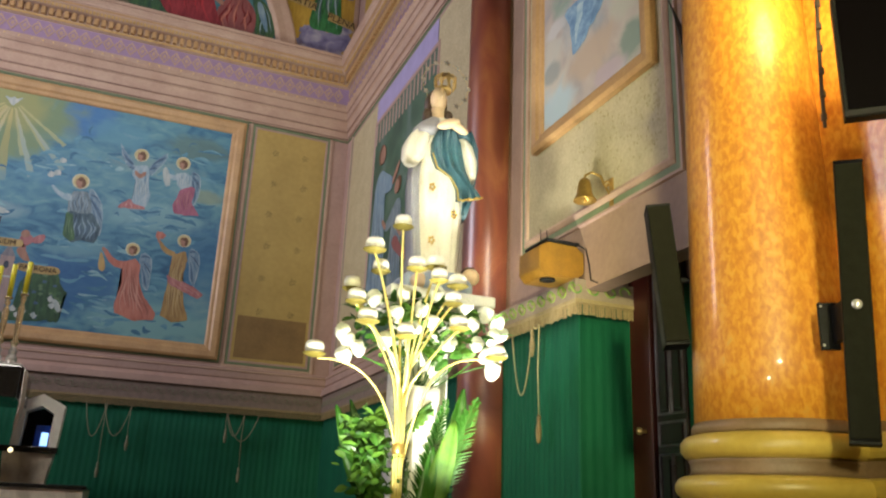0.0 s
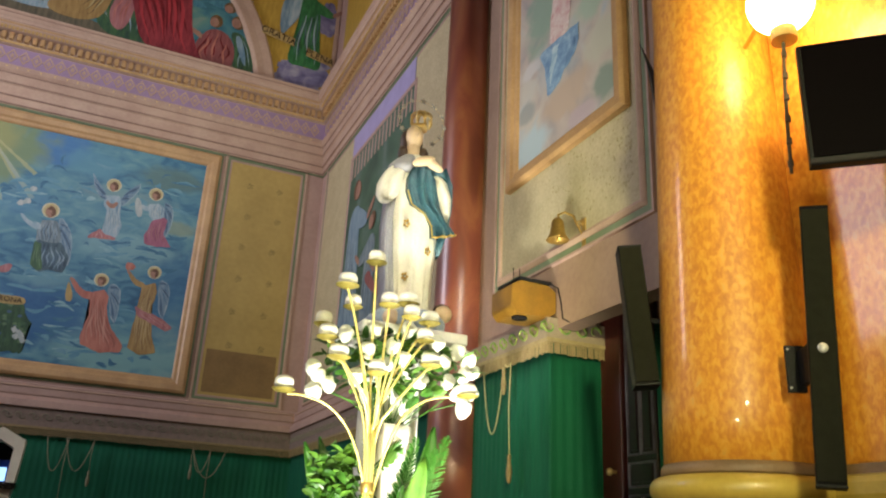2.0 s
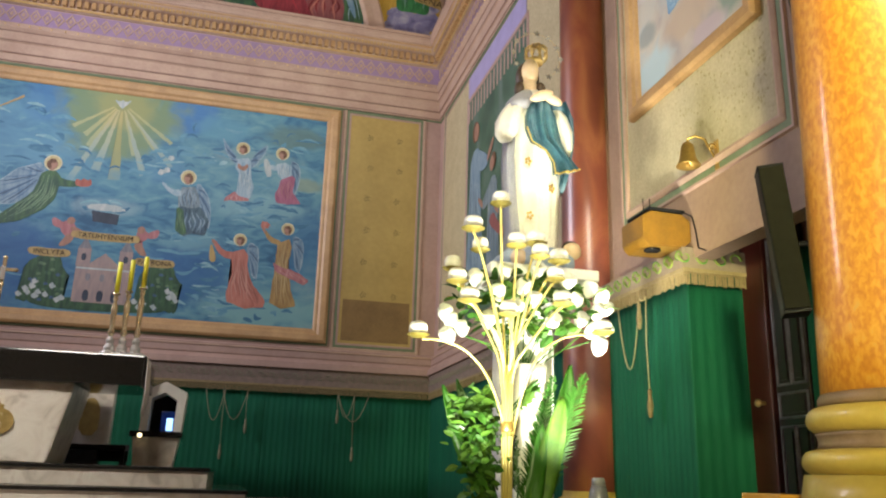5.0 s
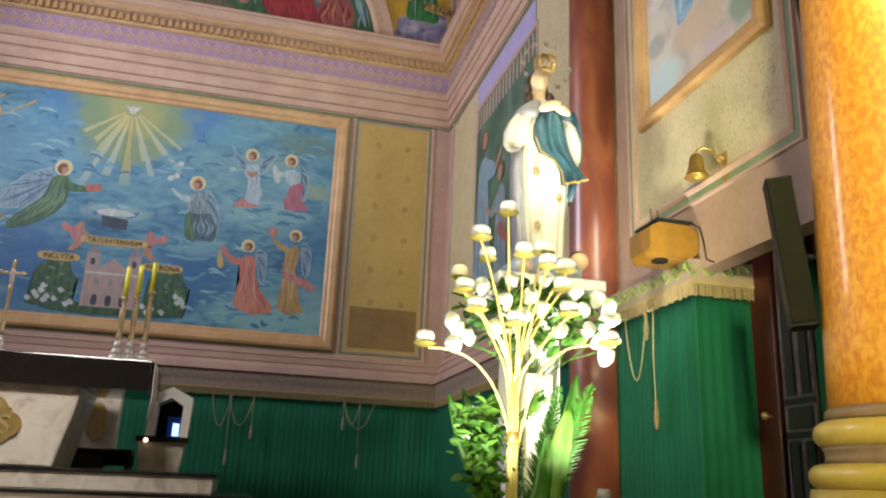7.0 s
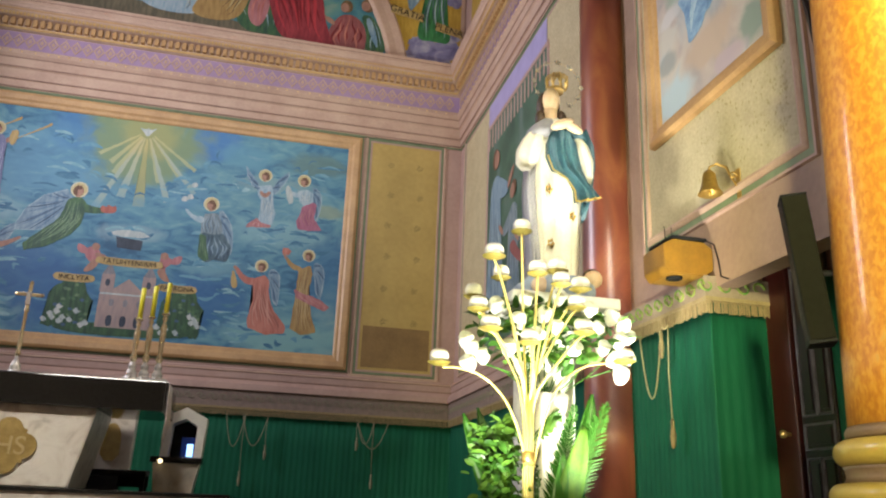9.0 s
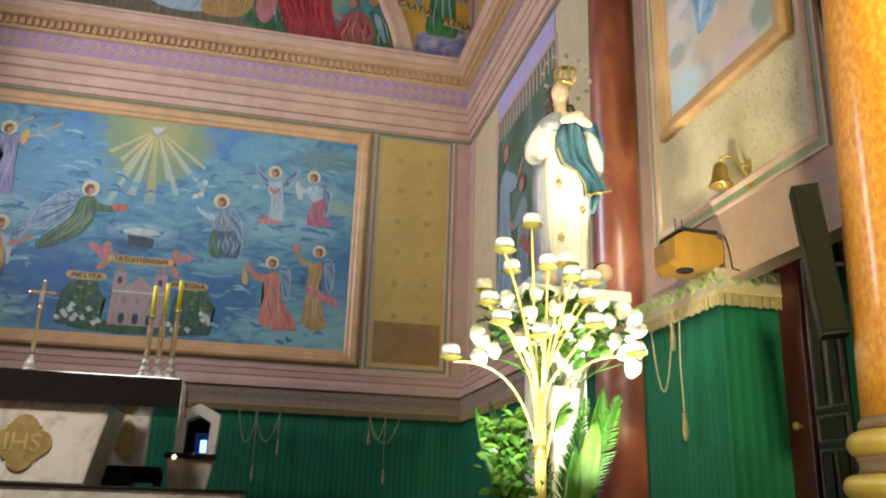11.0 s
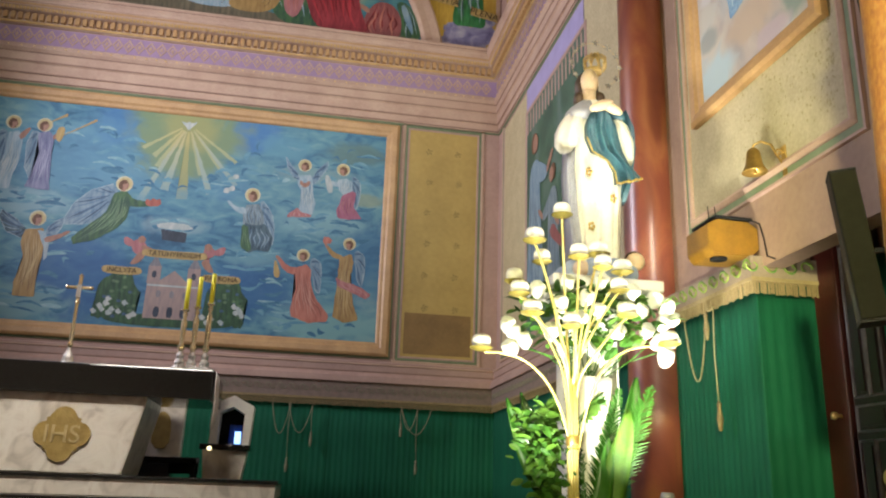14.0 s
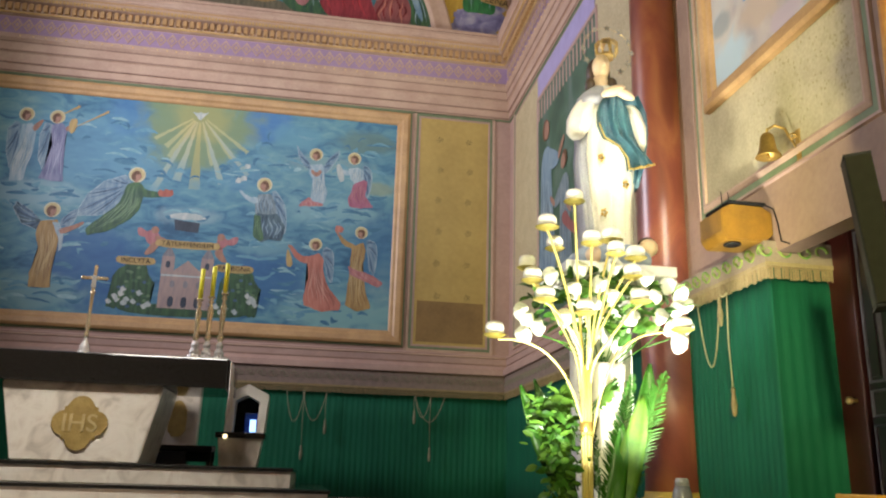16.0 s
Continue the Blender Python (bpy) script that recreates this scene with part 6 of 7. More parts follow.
stroke(12, "painted_fold", [(4.45, 5.25), (4.50, 5.1), (4.60, 4.92), (4.58, 5.1), (4.53, 5.26)], brushed("light_blue", (0.26, 0.40, 0.52), (0.36, 0.50, 0.58), (0.48, 0.58, 0.62)))
stroke(13, "painted_fold", [(4.22, 5.2), (4.24, 5.08), (4.38, 4.98), (4.33, 5.1)], brushed("mid_blue", (0.08, 0.16, 0.30), (0.12, 0.23, 0.38), (0.18, 0.30, 0.44)))

drape("green_drape", ((XN - 0.005, 5.74), (XN - 0.005, 4.565)), FLOOR, 2.90, 0.07, 0.0035, "green pleated drape on the nave wall beside the door")
drape("green_drape", ((XN - 0.025, 4.585), (XN + 0.43, 4.585)), FLOOR, 2.90, 0.08, 0.004, "bright green pleated drape in the door recess")
valance(((XN - 0.005, 5.74), (XN - 0.005, 4.51)), 2.895, 3.06, "pink valance with green scrolls and gold fringe on the nave wall", 0.115, 0.15, 0.085)
valance(((XN - 0.085, 4.585), (XN + 0.43, 4.585)), 2.895, 3.06, "pink valance with green scrolls and gold fringe in the recess", 0.115, 0.135, 0.085)
cord((2.745, 5.40, 2.80), (2.745, 5.08, 2.80), 0.46, 0.02, ROPE, 0.006)
cord((2.745, 5.06, 2.82), (2.745, 4.975, 2.82), 0.02, 0.66, ROPE, 0.006)

# ---- recess: door ----
XD = 3.325
door = thing("door_1", (XD, 4.2, FLOOR), "dark brown panelled door leaf with a red frame", "door", kind="structure")
part("jamb", box(nb(), XD - 0.09, XD, 4.345, 4.575, FLOOR, 3.195, 0.012), DOOR_FRAME, door, "dark red door frame")
leaf = part("leaf", box(nb(), XD - 0.06, XD - 0.01, 4.03, 4.34, FLOOR + 0.01, 3.19, 0.004), DOOR_WOOD, door)
PALE_EDGE = mat("pale_grey_bead", (0.20, 0.19, 0.22), (0.10, 0.09, 0.11), 12.0, 0.3)


def leafp(u, v, h):
    return (XD - 0.06 - h, u, v)


for v0, v1 in ((FLOOR + 0.15, 1.90), (1.97, 2.10), (2.17, 3.08)):
    for u0, u1 in (((4.065, 4.165), (4.20, 4.305)) if v1 - v0 > 0.2 else ((4.065, 4.305),)):
        part("bead", frame_moulding(nb(), (u0, u1, v0, v1), 0.016, [(0, 0.0), (0.3, 0.010), (0.7, 0.012), (1, 0.0)], leafp), PALE_EDGE, leaf, "pale grey bead")
        part("raised_panel", sheet((u0 + 0.02, u1 - 0.02, v0 + 0.02, v1 - 0.02), leafp, 0.008, 0.008), DOOR_WOOD, leaf)
part("knob", lathe(nb(), [(0.012, 0), (0.012, 0.03), (0.024, 0.04), (0.024, 0.06), (0.005, 0.07)], (0, 0, 0), 14, Matrix.Translation((XD - 0.09, 4.42, 2.06)) @ pose(0, 0, 0, 0, -90, 0)), GOLD, door, "brass knob", True)
drape("green_drape", ((XD - 0.01, 4.02), (XD - 0.01, 3.2)), FLOOR, 3.0, 0.10, 0.02, "green pleated drape beside the door leaf")

# ---- things on the nave wall ----
bx = thing("wall_lantern_box", (2.68, 4.65, 3.05), "yellow metal floodlight box with a black lid", "floodlight")
YEL = mat("yellow_enamel", (0.23, 0.115, 0.012), (0.16, 0.08, 0.010), 6.0, 0.4, bump=0.05)
bm = nb()
pts = [(2.49, 3.10), (2.53, 3.05), (2.78, 3.055), (2.84, 3.10), (2.84, 3.24), (2.78, 3.285), (2.56, 3.29), (2.49, 3.25)]
slab(bm, [(x, 4.51, z) for x, z in pts], (0, 0.30, 0))
bmesh.ops.bevel(bm, geom=bm.edges[:], offset=0.006, segments=2, affect="EDGES")
part("housing", bm, YEL, bx)
part("lid", box(nb(), 2.54, 2.80, 4.50, 4.82, 3.292, 3.312, 0.006), BLACK, bx, "black lid")
part("lens", lathe(nb(), [(0.055, 0), (0.055, 0.012), (0.045, 0.014), (0.035, 0.006), (0.002, 0.004)], (0, 0, 0), 20, Matrix.Translation((2.60, 4.60, 3.048)) @ pose(0, 0, 0, 180, 0, 0)), BLACK, bx, "dark round lens", True)
part("wall_mount", box(nb(), 2.80, 2.85, 4.58, 4.74, 3.10, 3.24), BLACK, bx)
for x in (2.55, 2.60):
    part("pin", tube(nb(), [(x, 4.6, 3.31), (x - 0.004, 4.6, 3.40)], 0.003, 5), BLACK, bx)
part("cable", tube(nb(), [(2.80, 4.52, 3.30), (2.84, 4.49, 3.27), (2.845, 4.46, 3.16), (2.845, 4.44, 3.04), (2.85, 4.36, 3.0)], 0.005, 6), BLACK, bx)
bell = thing("wall_bell", (2.72, 4.27, 3.6), "small brass bell on a scrolled wall bracket", "bell")
BRASS = mat("aged_brass", (0.62, 0.42, 0.12), (0.42, 0.27, 0.07), 9.0, 0.35, 0.8)
part("bell_body", lathe(nb(), [(0.003, 3.688), (0.026, 3.684), (0.041, 3.662), (0.046, 3.62), (0.053, 3.575), (0.072, 3.54), (0.079, 3.527), (0.073, 3.523), (0.048, 3.57), (0.002, 3.65)], (2.70, 4.27, 0), 28), BRASS, bell, smooth=True)
part("clapper", lathe(nb(), [(0.002, 3.56), (0.009, 3.545), (0.013, 3.525), (0.002, 3.51)], (2.70, 4.27, 0), 12), BRASS, bell, smooth=True)
part("bracket", tube(nb(), [(2.70, 4.27, 3.675), (2.70, 4.26, 3.71), (2.74, 4.24, 3.73), (2.79, 4.21, 3.70), (2.80, 4.19, 3.64), (2.82, 4.17, 3.58), (2.845, 4.16, 3.52)], 0.008, 8), BRASS, bell, smooth=True)
part("scroll", tube(nb(), [(2.81 + 0.03 * (1 - i / 14) * math.cos(i * 0.6), 4.17, 3.63 + 0.03 * (1 - i / 14) * math.sin(i * 0.6)) for i in range(14)], 0.006, 6), BRASS, bell, smooth=True)
part("back_plate", box(nb(), 2.838, 2.85, 4.14, 4.19, 3.48, 3.68, 0.004), BRASS, bell)

# ---- large orange pillar and pier ----
PX, PY = 2.39, 2.42
pil = thing("round_pillar", (PX, PY, 0), "large round pillar painted as glossy orange marble", "pillar", kind="structure")
part("shaft", lathe(nb(), [(0.303, 1.885), (0.298, 2.1), (0.288, 2.6), (0.272, 3.2), (0.258, 3.9), (0.248, 5.0), (0.24, 8.0)], (PX, PY, 0), 72), ORANGE, pil, smooth=True)
GREYB = mat("greyish_brown_fillet", (0.22, 0.14, 0.08), (0.16, 0.10, 0.05), 8.0, 0.5)
part("fillet", lathe(nb(), [(0.31, 1.845), (0.316, 1.85), (0.316, 1.872), (0.306, 1.888)], (PX, PY, 0), 64), GREYB, pil, smooth=True)


def torus_profile(r, z, h):
    return [(r + 0.5 * h * math.cos(a), z + 0.5 * h * math.sin(a)) for a in [radians(d) for d in range(-90, 91, 15)]]


part("upper_torus", lathe(nb(), torus_profile(0.315, 1.795, 0.095), (PX, PY, 0), 64), YELLOW_BASE, pil, smooth=True)
part("scotia", lathe(nb(), [(0.335, 1.69), (0.325, 1.71), (0.328, 1.735), (0.335, 1.747)], (PX, PY, 0), 64), GREYB, pil, smooth=True)
part("lower_torus", lathe(nb(), torus_profile(0.345, 1.645, 0.088), (PX, PY, 0), 64), YELLOW_BASE, pil, smooth=True)
part("drum", lathe(nb(), [(0.40, 0.0), (0.40, 1.52), (0.385, 1.60)], (PX, PY, 0), 64), YELLOW_BASE, pil, smooth=True)
pier = thing("square_pier", (2.68, 1.8, 0), "square pier painted as glossy orange marble", "pillar", kind="structure")
part("shaft", box(nb(), 2.53, 2.85, 1.1, 2.25, 1.885, 8.0, 0.01), ORANGE, pier)
part("upper_band", box(nb(), 2.46, 2.85, 1.03, 2.32, 1.75, 1.85, 0.03), YELLOW_BASE, pier)
part("lower_band", box(nb(), 2.43, 2.85, 1.0, 2.35, 1.60, 1.69, 0.03), YELLOW_BASE, pier)
part("plinth", box(nb(), 2.40, 2.85, 0.97, 2.38, 0.0, 1.60, 0.006), YELLOW_BASE, pier)
part("fillet", box(nb(), 2.49, 2.85, 1.06, 2.29, 1.85, 1.885), GREYB, pier)
part("scotia", box(nb(), 2.48, 2.85, 1.05, 2.30, 1.69, 1.75), GREYB, pier)

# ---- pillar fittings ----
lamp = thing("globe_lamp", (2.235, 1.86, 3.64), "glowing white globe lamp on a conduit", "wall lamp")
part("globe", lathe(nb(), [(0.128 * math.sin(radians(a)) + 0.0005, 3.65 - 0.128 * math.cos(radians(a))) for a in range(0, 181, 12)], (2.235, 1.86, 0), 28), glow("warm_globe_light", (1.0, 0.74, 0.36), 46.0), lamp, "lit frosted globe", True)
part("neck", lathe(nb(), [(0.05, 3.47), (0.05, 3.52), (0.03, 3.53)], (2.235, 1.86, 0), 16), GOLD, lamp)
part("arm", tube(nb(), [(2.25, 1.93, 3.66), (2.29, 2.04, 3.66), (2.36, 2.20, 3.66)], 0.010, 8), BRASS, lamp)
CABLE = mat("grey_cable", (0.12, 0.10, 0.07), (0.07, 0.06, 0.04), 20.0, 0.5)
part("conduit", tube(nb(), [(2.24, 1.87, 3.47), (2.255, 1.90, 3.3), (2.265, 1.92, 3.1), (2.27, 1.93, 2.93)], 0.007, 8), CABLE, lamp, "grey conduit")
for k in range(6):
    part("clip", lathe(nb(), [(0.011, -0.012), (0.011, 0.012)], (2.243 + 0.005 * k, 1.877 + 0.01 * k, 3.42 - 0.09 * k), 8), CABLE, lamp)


def bar(at, fwd, side_dir, up, w, d, h, bevel, material, name, parent, label=""):
    """A bevelled bar: centre at, facing fwd."""
    m = Matrix((side_dir, fwd, up)).transposed().to_4x4()
    m.translation = at
    bm = nb()
    box(bm, -w / 2, w / 2, -d / 2, d / 2, -h / 2, h / 2, bevel)
    bmesh.ops.transform(bm, verts=bm.verts, matrix=m)
    return part(name, bm, material, parent, label)


def speaker(top, bottom, face_az, w, d, label):
    top, bottom = Vector(top), Vector(bottom)
    up = (top - bottom).normalized()
    fwd = Vector((-math.sin(radians(face_az)), -math.cos(radians(face_az)), 0))
    sd = fwd.cross(up).normalized() * -1
    fwd = up.cross(sd).normalized() * -1
    c = (top + bottom) / 2
    h = (top - bottom).length
    ob = thing("column_speaker", tuple(bottom), label, "loudspeaker", "column speakers")
    cab = bar(c, fwd, sd, up, w, d, h, 0.008, BLACK, "cabinet", ob)
    bar(c + fwd * (d / 2 + 0.004), fwd, sd, up, w * 0.94, 0.012, h * 0.985, 0.004, SPEAKER_GREY, "grille", cab, "dark olive cloth grille")
    for s in (0.5, -0.5):
        bar(c + up * (h + 0.008) * s, fwd, sd, up, w * 1.02, d * 1.02, 0.012, 0.003, BLACK, "end_cap", ob)
    return ob, c, fwd, sd, up


s1, c1, f1, sd1, up1 = speaker((2.055, 2.66, 2.805), (2.098, 2.628, 2.21), 30, 0.10, 0.11, "dark column loudspeaker hung beside the round pillar")
part("bracket", tube(nb(), [tuple(c1 - f1 * 0.05), (2.14, 2.66, 2.5), (2.20, 2.62, 2.5)], 0.012, 8), BLACK, s1)
part("plug", box(nb(), 2.11, 2.14, 2.66, 2.70, 2.60, 2.66, 0.004), SILVER, s1)
s2, c2, f2, sd2, up2 = speaker((2.255, 1.842, 2.735), (2.225, 1.876, 1.785), 47, 0.092, 0.08, "tall dark olive column loudspeaker on a pillar bracket")
part("badge", lathe(nb(), [(0.002, 0), (0.017, 0.001), (0.016, 0.006), (0.002, 0.007)], (0, 0, 0), 16, Matrix.Translation(c2 + f2 * 0.052 + up2 * -0.035) @ look((0, 0, 0), tuple(-f2)).to_3x3().to_4x4()), SILVER, s2, "round silver badge", True)
bar(Vector((2.292, 2.03, 2.20)), Vector((-0.5, -0.86, 0)), Vector((0.86, -0.5, 0)), Vector((0, 0, 1)), 0.065, 0.02, 0.17, 0.003, BLACK, "mount_plate", s2)
bar(Vector((2.272, 1.96, 2.20)), Vector((-0.5, -0.86, 0)), Vector((0.86, -0.5, 0)), Vector((0, 0, 1)), 0.02, 0.16, 0.13, 0.003, BLACK, "mount_arm", s2)
for dz in (-0.07, 0.07):
    part("screw", lathe(nb(), [(0.005, 0), (0.005, 0.004)], (0, 0, 0), 8, Matrix.Translation((2.264, 2.032, 2.20 + dz)) @ pose(0, 0, 0, 90, 0, -30)), SILVER, s2)
tv = thing("wall_television", (2.3, 1.33, 3.0), "black flat television mounted on the pier", "television")
du = Vector((0.72, -0.694, 0))
nv = Vector((-0.694, -0.72, 0))
tl = Vector((1.992, 1.611, 3.21))
cen = tl + du * 0.405 + Vector((0, 0, -0.2275))
casing = bar(cen - nv * 0.02, nv, du, Vector((0, 0, 1)), 0.81, 0.05, 0.455, 0.006, BLACK, "casing", tv)
bar(cen + nv * 0.008 + Vector((0, 0, 0.008)), nv, du, Vector((0, 0, 1)), 0.785, 0.006, 0.42, 0.001, SCREEN, "screen", casing, "dark switched-off screen")
bar(cen + nv * 0.009 - Vector((0, 0, 0.216)), nv, du, Vector((0, 0, 1)), 0.81, 0.006, 0.018, 0.002, mat("dark_bezel", (0.03, 0.025, 0.025), (0.02, 0.02, 0.02), 9.0, 0.5, spec=0.1), "lower_bezel", casing)
bar(cen - nv * 0.12, nv, du, Vector((0, 0, 1)), 0.2, 0.16, 0.2, 0.004, BLACK, "wall_arm", tv)
tv2 = thing("second_television", (2.3, 2.8, 3.8), "corner of a black television behind the pillar", "television")
part("casing", slab(nb(), [(2.119, 2.595, 3.874), (2.33, 2.74, 3.84), (2.33, 2.74, 3.50), (2.164, 2.575, 3.67), (2.14, 2.585, 3.79)], (0.012, 0.016, 0)), BLACK, tv2)
stand = thing("ochre_box_stand", (2.15, 2.9, 0.53), "ochre wooden box stand below the pillar", "stand")
part("body", box(nb(), 2.05, 2.22, 2.75, 2.95, 0.532, 1.50, 0.006), mat("ochre_wood", (0.55, 0.28, 0.05), (0.42, 0.2, 0.03), 4.0, 0.4, stretch=(1, 1, 0.2)), stand)
part("top", box(nb(), 2.03, 2.24, 2.73, 2.97, 1.50, 1.53, 0.006), mat("ochre_wood_top", (0.62, 0.33, 0.06), (0.5, 0.25, 0.04), 4.0, 0.35), stand)

# ---- statue on its pedestal ----
SX, SY = 1.81, 4.70
ped = thing("statue_pedestal", (SX, SY, FLOOR), "white painted pedestal column under the statue", "pedestal")
part("shaft", lathe(nb(), [(0.24, FLOOR), (0.24, FLOOR + 0.10), (0.21, FLOOR + 0.13), (0.185, FLOOR + 0.2), (0.19, 2.0), (0.185, 2.6), (0.22, 2.69), (0.26, 2.745)], (1.73, SY, 0), 32), WHITE_PAINT, ped, smooth=True)
part("capital", box(nb(), 1.43, 2.13, SY - 0.28, SY + 0.28, 2.745, 2.815, 0.010), WHITE_PAINT, ped, "square white capital slab")

S_WHITE = mat("statue_white_enamel", (0.80, 0.77, 0.66), (0.68, 0.64, 0.54), 8.0, 0.4, bump=0.05)
S_BLUE = mat("statue_teal_mantle", (0.04, 0.125, 0.155), (0.014, 0.055, 0.085), 9.0, 0.45, bump=0.05)
S_GREY = mat("statue_grey_veil", (0.34, 0.34, 0.36), (0.25, 0.25, 0.28), 6.0, 0.5)
S_SKIN = mat("statue_skin_paint", (0.70, 0.53, 0.34), (0.62, 0.45, 0.28), 9.0, 0.45)
S_HAIR = mat("statue_dark_brown", (0.07, 0.04, 0.02), (0.05, 0.03, 0.015), 9.0, 0.5)
S_CLOUD = mat("statue_blue_grey_cloud", (0.34, 0.40, 0.48), (0.22, 0.27, 0.34), 9.0, 0.5)
S_GOLD = mat("statue_gold_trim", (0.6, 0.42, 0.12), (0.5, 0.33, 0.08), 9.0, 0.35, 0.5)


def ball(bm, c, r, idx, seg=14, turn=None):
    m = Matrix.Translation(c) @ (turn or Matrix()) @ Matrix.Diagonal((*r, 1))
    g = bmesh.ops.create_uvsphere(bm, u_segments=seg, v_segments=seg // 2 + 2, radius=1.0, matrix=m)
    for f in {f for v in g["verts"] for f in v.link_faces}:
        f.material_index = idx


def loft(bm, sections, idx, seg=56, folds=0, amp=0.0, phase=0.0):
    """Elliptic sections (z, x, y, rx, ry, fold share) joined into a skin."""
    rings = []
    for z, x, y, rx, ry, k in sections:
        r = []
        for i in range(seg):
            a = 2 * math.pi * i / seg
            w = 1 + amp * k * (0.6 * math.sin(folds * a + phase + z * 1.2) + 0.4 * math.sin((folds * 1.7) * a + 1.3 - z * 2))
            r.append(bm.verts.new((x + rx * w * math.cos(a), y + ry * w * math.sin(a), z)))
        rings.append(r)
    fs = []
    for a, b in zip(rings, rings[1:]):
        for i in range(seg):
            fs.append(bm.faces.new((a[i], a[(i + 1) % seg], b[(i + 1) % seg], b[i])))
    fs += [bm.faces.new(rings[0]), bm.faces.new(rings[-1])]
    for f in fs:
        f.material_index = idx


def ribbon(bm, rows, idx):
    """A thick cloth swag: rows of (centre, half width vector, thickness vector)."""
    rings = []
    for c, w, t in rows:
        c, w, t = Vector(c), Vector(w), Vector(t)
        rings.append([bm.verts.new(c + w * math.cos(a) + t * math.sin(a) * (1 + 0.35 * math.cos(5 * a))) for a in [2 * math.pi * i / 18 for i in range(18)]])
    fs = []
    for a, b in zip(rings, rings[1:]):
        for i in range(18):
            fs.append(bm.faces.new((a[i], a[(i + 1) % 18], b[(i + 1) % 18], b[i])))
    fs += [bm.faces.new(rings[0]), bm.faces.new(rings[-1])]
    for f in fs:
        f.material_index = idx


def mantle(bm, left, right, proud, idx, pleats, depth):
    """A swag of cloth between two edge curves, pleated along its length, as a closed shell."""
    def along(c, t):
        k = t * (len(c) - 1)
        n0 = min(int(k), len(c) - 2)
        w = k - n0
        w = w * w * (3 - 2 * w) * 0.5 + w * 0.5
        return [c[n0][q] + (c[n0 + 1][q] - c[n0][q]) * w for q in (0, 1)]
    faces = []
    skins = []
    for off in (0.0, 0.035):
        grid = []
        for i in range(25):
            t = i / 24
            (xa, za), (xb, zb) = along(left, t), along(right, t)
            row = []
            for j in range(25):
                w = j / 24
                fold = depth * math.sin(pleats * math.pi * w + 1.6 * t) * math.sin(math.pi * min(1, 0.1 + w * 0.9)) + 0.4 * depth * math.sin(2.3 * pleats * math.pi * w - 2 * t)
                y = SY - proud - 0.06 * math.sin(math.pi * w) * (1 - 0.5 * t) - fold + off
                row.append(bm.verts.new((xa + (xb - xa) * w, y, za + (zb - za) * w - 0.012 * math.sin(math.pi * w) * t)))
            grid.append(row)
        skins.append(grid)
        for r0, r1 in zip(grid, grid[1:]):
            for j in range(24):
                faces.append(bm.faces.new((r0[j], r0[j + 1], r1[j + 1], r1[j])))
    f, g = skins
    for e0, e1 in ((f[0], g[0]), (f[-1], g[-1]), ([r[0] for r in f], [r[0] for r in g]), ([r[-1] for r in f], [r[-1] for r in g])):
        for k in range(24):
            faces.append(bm.faces.new((e0[k], e0[k + 1], e1[k + 1], e1[k])))
    for q in faces:
        q.material_index = idx
    return f


def trim(bm, pts, r, idx):
    old = set(bm.faces)
    tube(bm, pts, r, 6)
    for f in bm.faces:
        if f not in old:
            f.material_index = idx


bm = nb()
loft(bm, [(2.90, 1.815, SY, 0.135, 0.13, 1.5), (3.0, 1.82, SY, 0.128, 0.125, 1.4), (3.2, 1.825, SY, 0.135, 0.125, 1.1), (3.45, 1.82, SY, 0.155, 0.135, 0.8), (3.65, 1.82, SY, 0.165, 0.14, 0.6), (3.82, 1.815, SY, 0.175, 0.145, 0.4), (3.98, 1.80, SY, 0.155, 0.125, 0.3), (4.06, 1.79, SY, 0.11, 0.09, 0.1), (4.12, 1.785, SY, 0.05, 0.05, 0)], 0, folds=11, amp=0.07)
# wide sleeves
loft(bm, [(3.72, 1.59, SY - 0.05, 0.045, 0.07, 1), (3.76, 1.595, SY - 0.05, 0.070, 0.10, 1), (3.84, 1.605, SY - 0.05, 0.080, 0.105, 1), (3.92, 1.635, SY - 0.04, 0.075, 0.10, 0.6), (4.0, 1.68, SY - 0.02, 0.06, 0.08, 0.3), (4.05, 1.72, SY, 0.04, 0.06, 0)], 0, 32, 6, 0.06)
loft(bm, [(3.62, 2.0, SY - 0.04, 0.03, 0.07, 1), (3.68, 1.995, SY - 0.05, 0.05, 0.10, 1), (3.80, 1.985, SY - 0.05, 0.065, 0.11, 1), (3.92, 1.955, SY - 0.03, 0.07, 0.10, 0.6), (4.02, 1.90, SY - 0.01, 0.05, 0.07, 0)], 0, 32, 6, 0.06)
# shoulder cape: grey on one side, teal on the other
loft(bm, [(3.93, 1.68, SY - 0.03, 0.10, 0.125, 1), (4.0, 1.70, SY - 0.02, 0.095, 0.115, 0.8), (4.06, 1.735, SY, 0.08, 0.095, 0.5), (4.11, 1.765, SY + 0.01, 0.055, 0.06, 0.2)], 2, 36, 7, 0.06)
loft(bm, [(3.95, 1.945, SY - 0.02, 0.075, 0.12, 1), (4.01, 1.925, SY - 0.015, 0.085, 0.115, 0.8), (4.07, 1.89, SY, 0.075, 0.095, 0.5), (4.115, 1.85, SY + 0.01, 0.05, 0.055, 0.2)], 1, 36, 7, 0.06)
